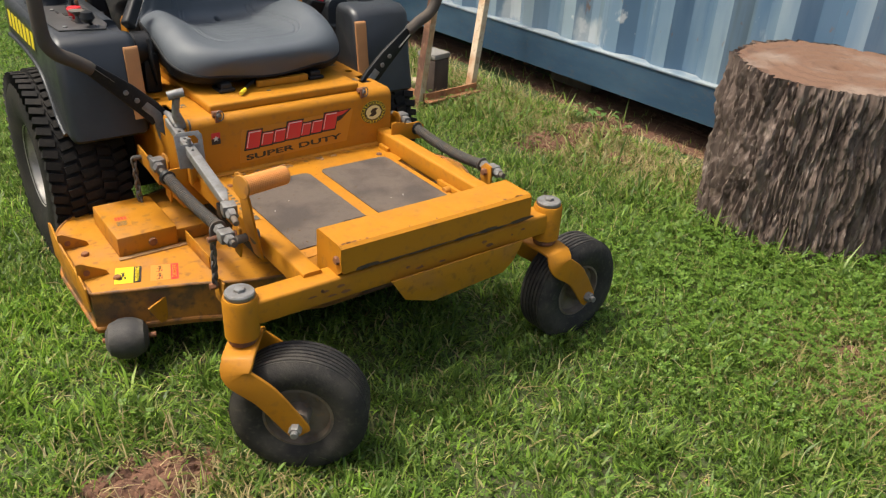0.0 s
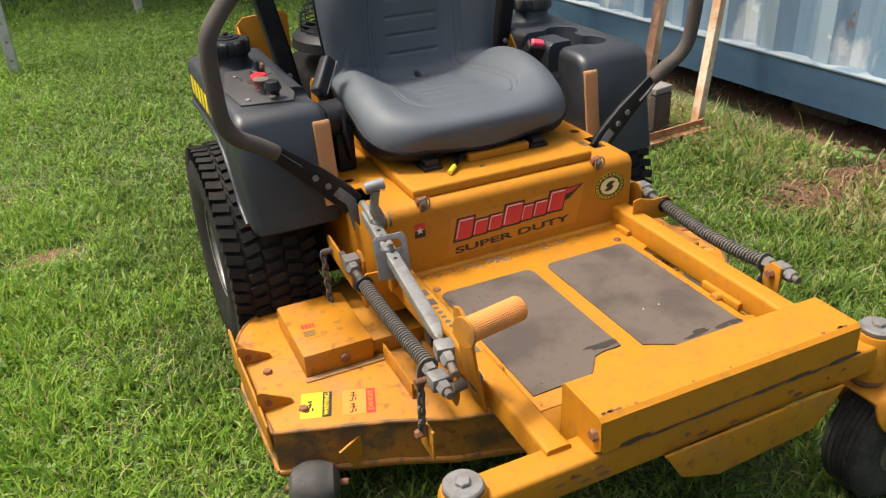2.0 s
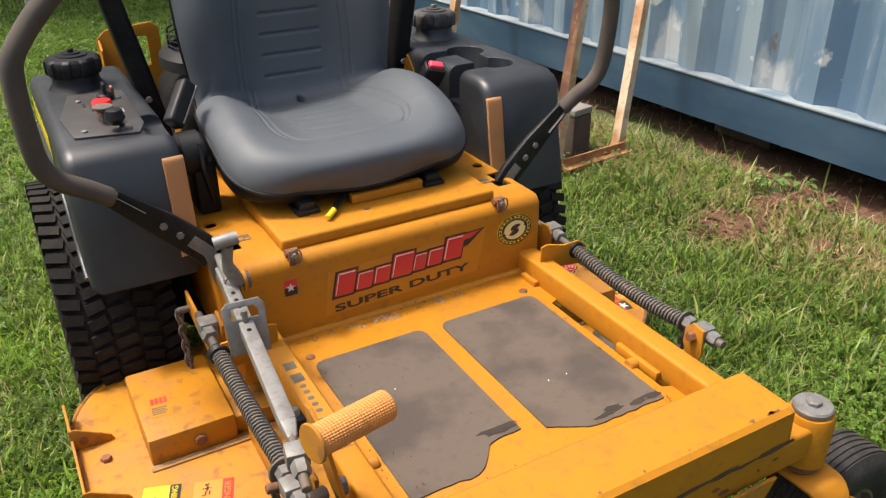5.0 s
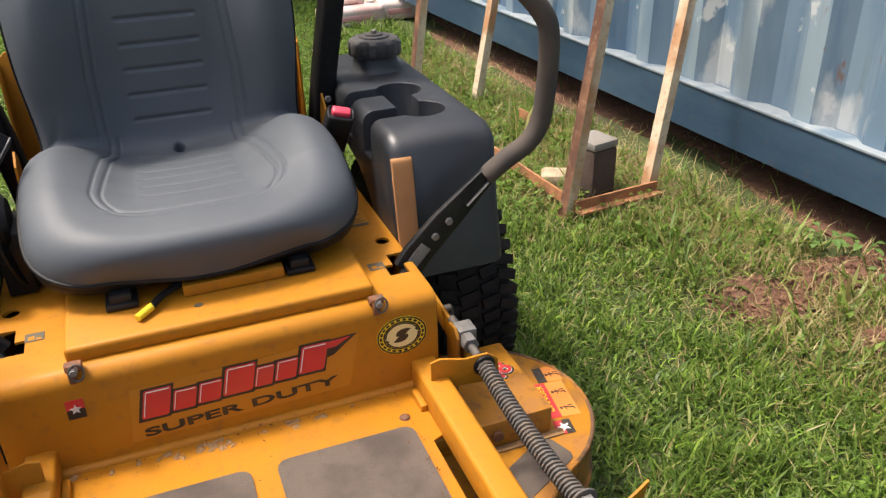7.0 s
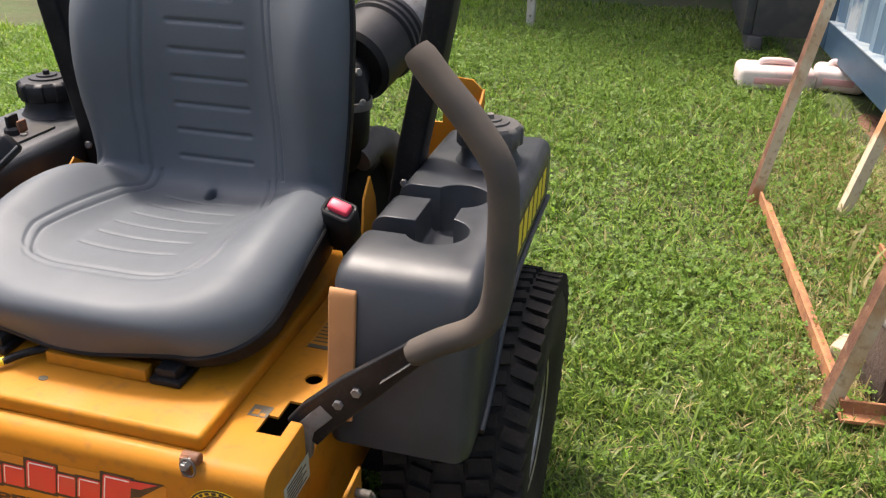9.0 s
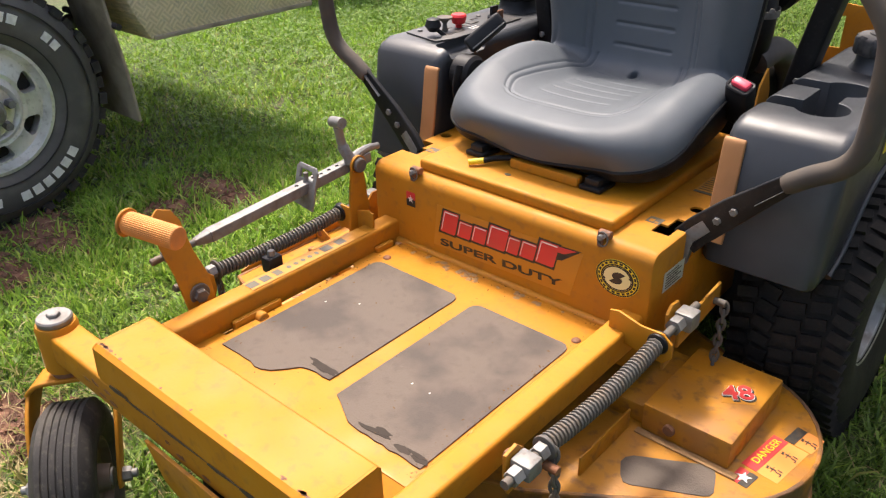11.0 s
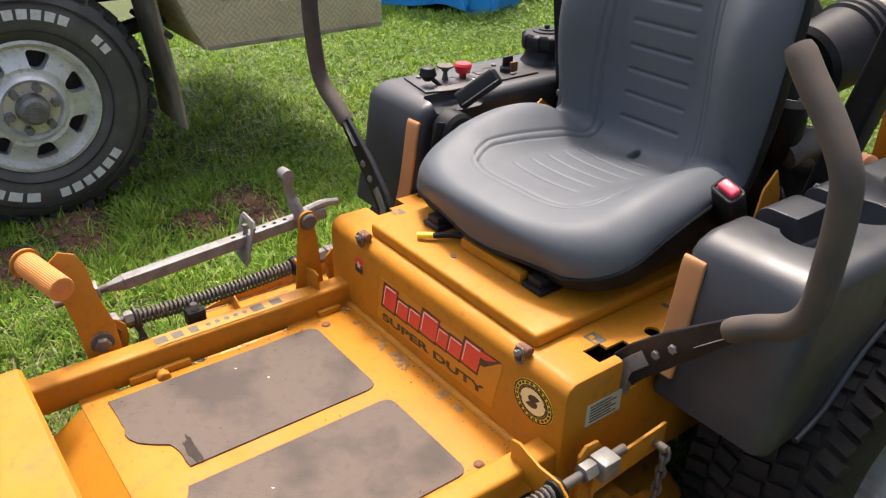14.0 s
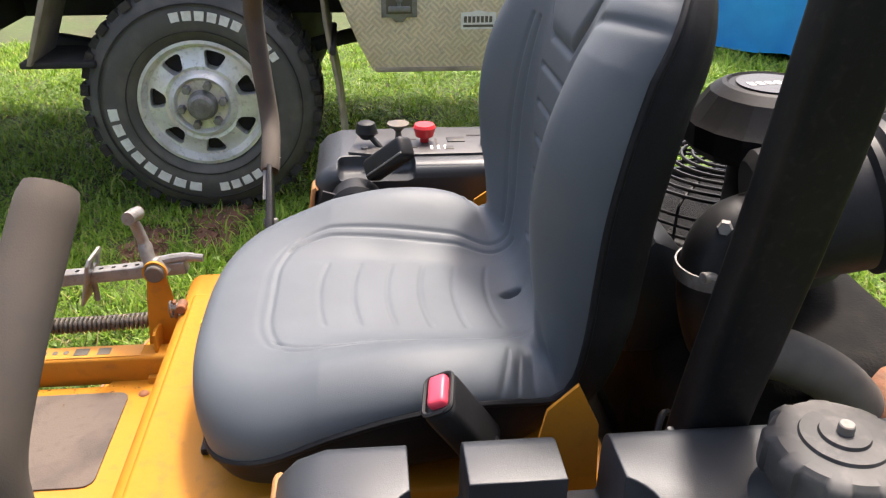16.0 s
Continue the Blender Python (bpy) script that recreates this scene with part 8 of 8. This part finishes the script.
    for t in (60, 200, 320):
        q = m @ Matrix.Rotation(radians(t), 4, "Z")
        part("canister_clip", tube(smooth_path([q @ Vector((0.080, 0, 0.135)), q @ Vector((0.090, 0, 0.17)), q @ Vector((0.079, 0, 0.21))], 5), 0.0045, 8), STEEL, ac)
    hose = M("intake_hose", tube(smooth_path([(0.185, 1.995, 0.862), (0.190, 1.955, 0.845), (0.195, 1.945, 0.79), (0.175, 1.975, 0.71), (0.12, 2.02, 0.66)], 6), 0.036, 20), BLACK, "black rubber intake hose with a silver clamp")
    part("hose_clamp", lathe([(0.0385, -0.008), (0.0405, -0.008), (0.0405, 0.008), (0.0385, 0.008)], 32, along((0.196, 1.944, 0.815), (0.195, 1.945, 0.79))), STEEL, hose)
    part("clamp_screw", rod((0.222, 1.940, 0.818), (0.230, 1.918, 0.822), 0.006), STEEL, hose)
    part("hose_bolt", hex_bolt((0.205, 1.945, 0.868), (0.218, 1.938, 0.871), 0.008), STEEL, hose)
    M("muffler", rod((0.26, 2.20, 0.60), (-0.20, 2.20, 0.60), 0.06, 24), RUST, "dark rusty muffler")
    M("exhaust_pipe", tube(smooth_path([(0.200, 1.960, 0.700), (0.215, 2.010, 0.718), (0.220, 2.075, 0.692), (0.215, 2.135, 0.640), (0.200, 2.175, 0.560)], 6), 0.030, 18), mat("dusty_grey_pipe", (0.16, 0.14, 0.12), 0.8, vary=(0.08, 0.07, 0.06), scale=18), "dusty grey exhaust pipe")
    M("wiring", tube(smooth_path([(0.27, 1.86, 0.58), (0.262, 1.88, 0.64), (0.24, 1.90, 0.66), (0.235, 1.95, 0.60)], 6), 0.004, 8), BLACK, "thin black wires behind the seat")
    gd = M("rear_guard", square_tube((-0.36, 2.34, 0.46), (0.36, 2.34, 0.46), 0.05, 0.08, 0.006), YELLOW, "yellow rear engine guard")
    for s in (-1, 1):
        out = [(0.19, 0.44), (0.355, 0.44), (0.355, 0.742), (0.33, 0.765), (0.21, 0.775), (0.19, 0.76)]
        wing = plate([(s * x, z) for x, z in out], 0.006, facing((0, 2.352, 0), (1, 0, 0), (0, 0, 1)), 0.0015)
        slot = plate([(s * x, z) for x, z in ((0.225, 0.66), (0.262, 0.66), (0.262, 0.74), (0.225, 0.74))], 0.03, facing((0, 2.36, 0), (1, 0, 0), (0, 0, 1)))
        part("guard_wing", cut(wing, [slot]), YELLOW, gd, "yellow guard wing with a slot")
        part("guard_return", plate([(2.30, 0.44), (2.35, 0.44), (2.35, 0.745), (2.315, 0.72)], 0.006, facing((s * 0.352, 0, 0), (0, 1, 0), (0, 0, 1)), 0.0015), YELLOW, gd)


build_rear()
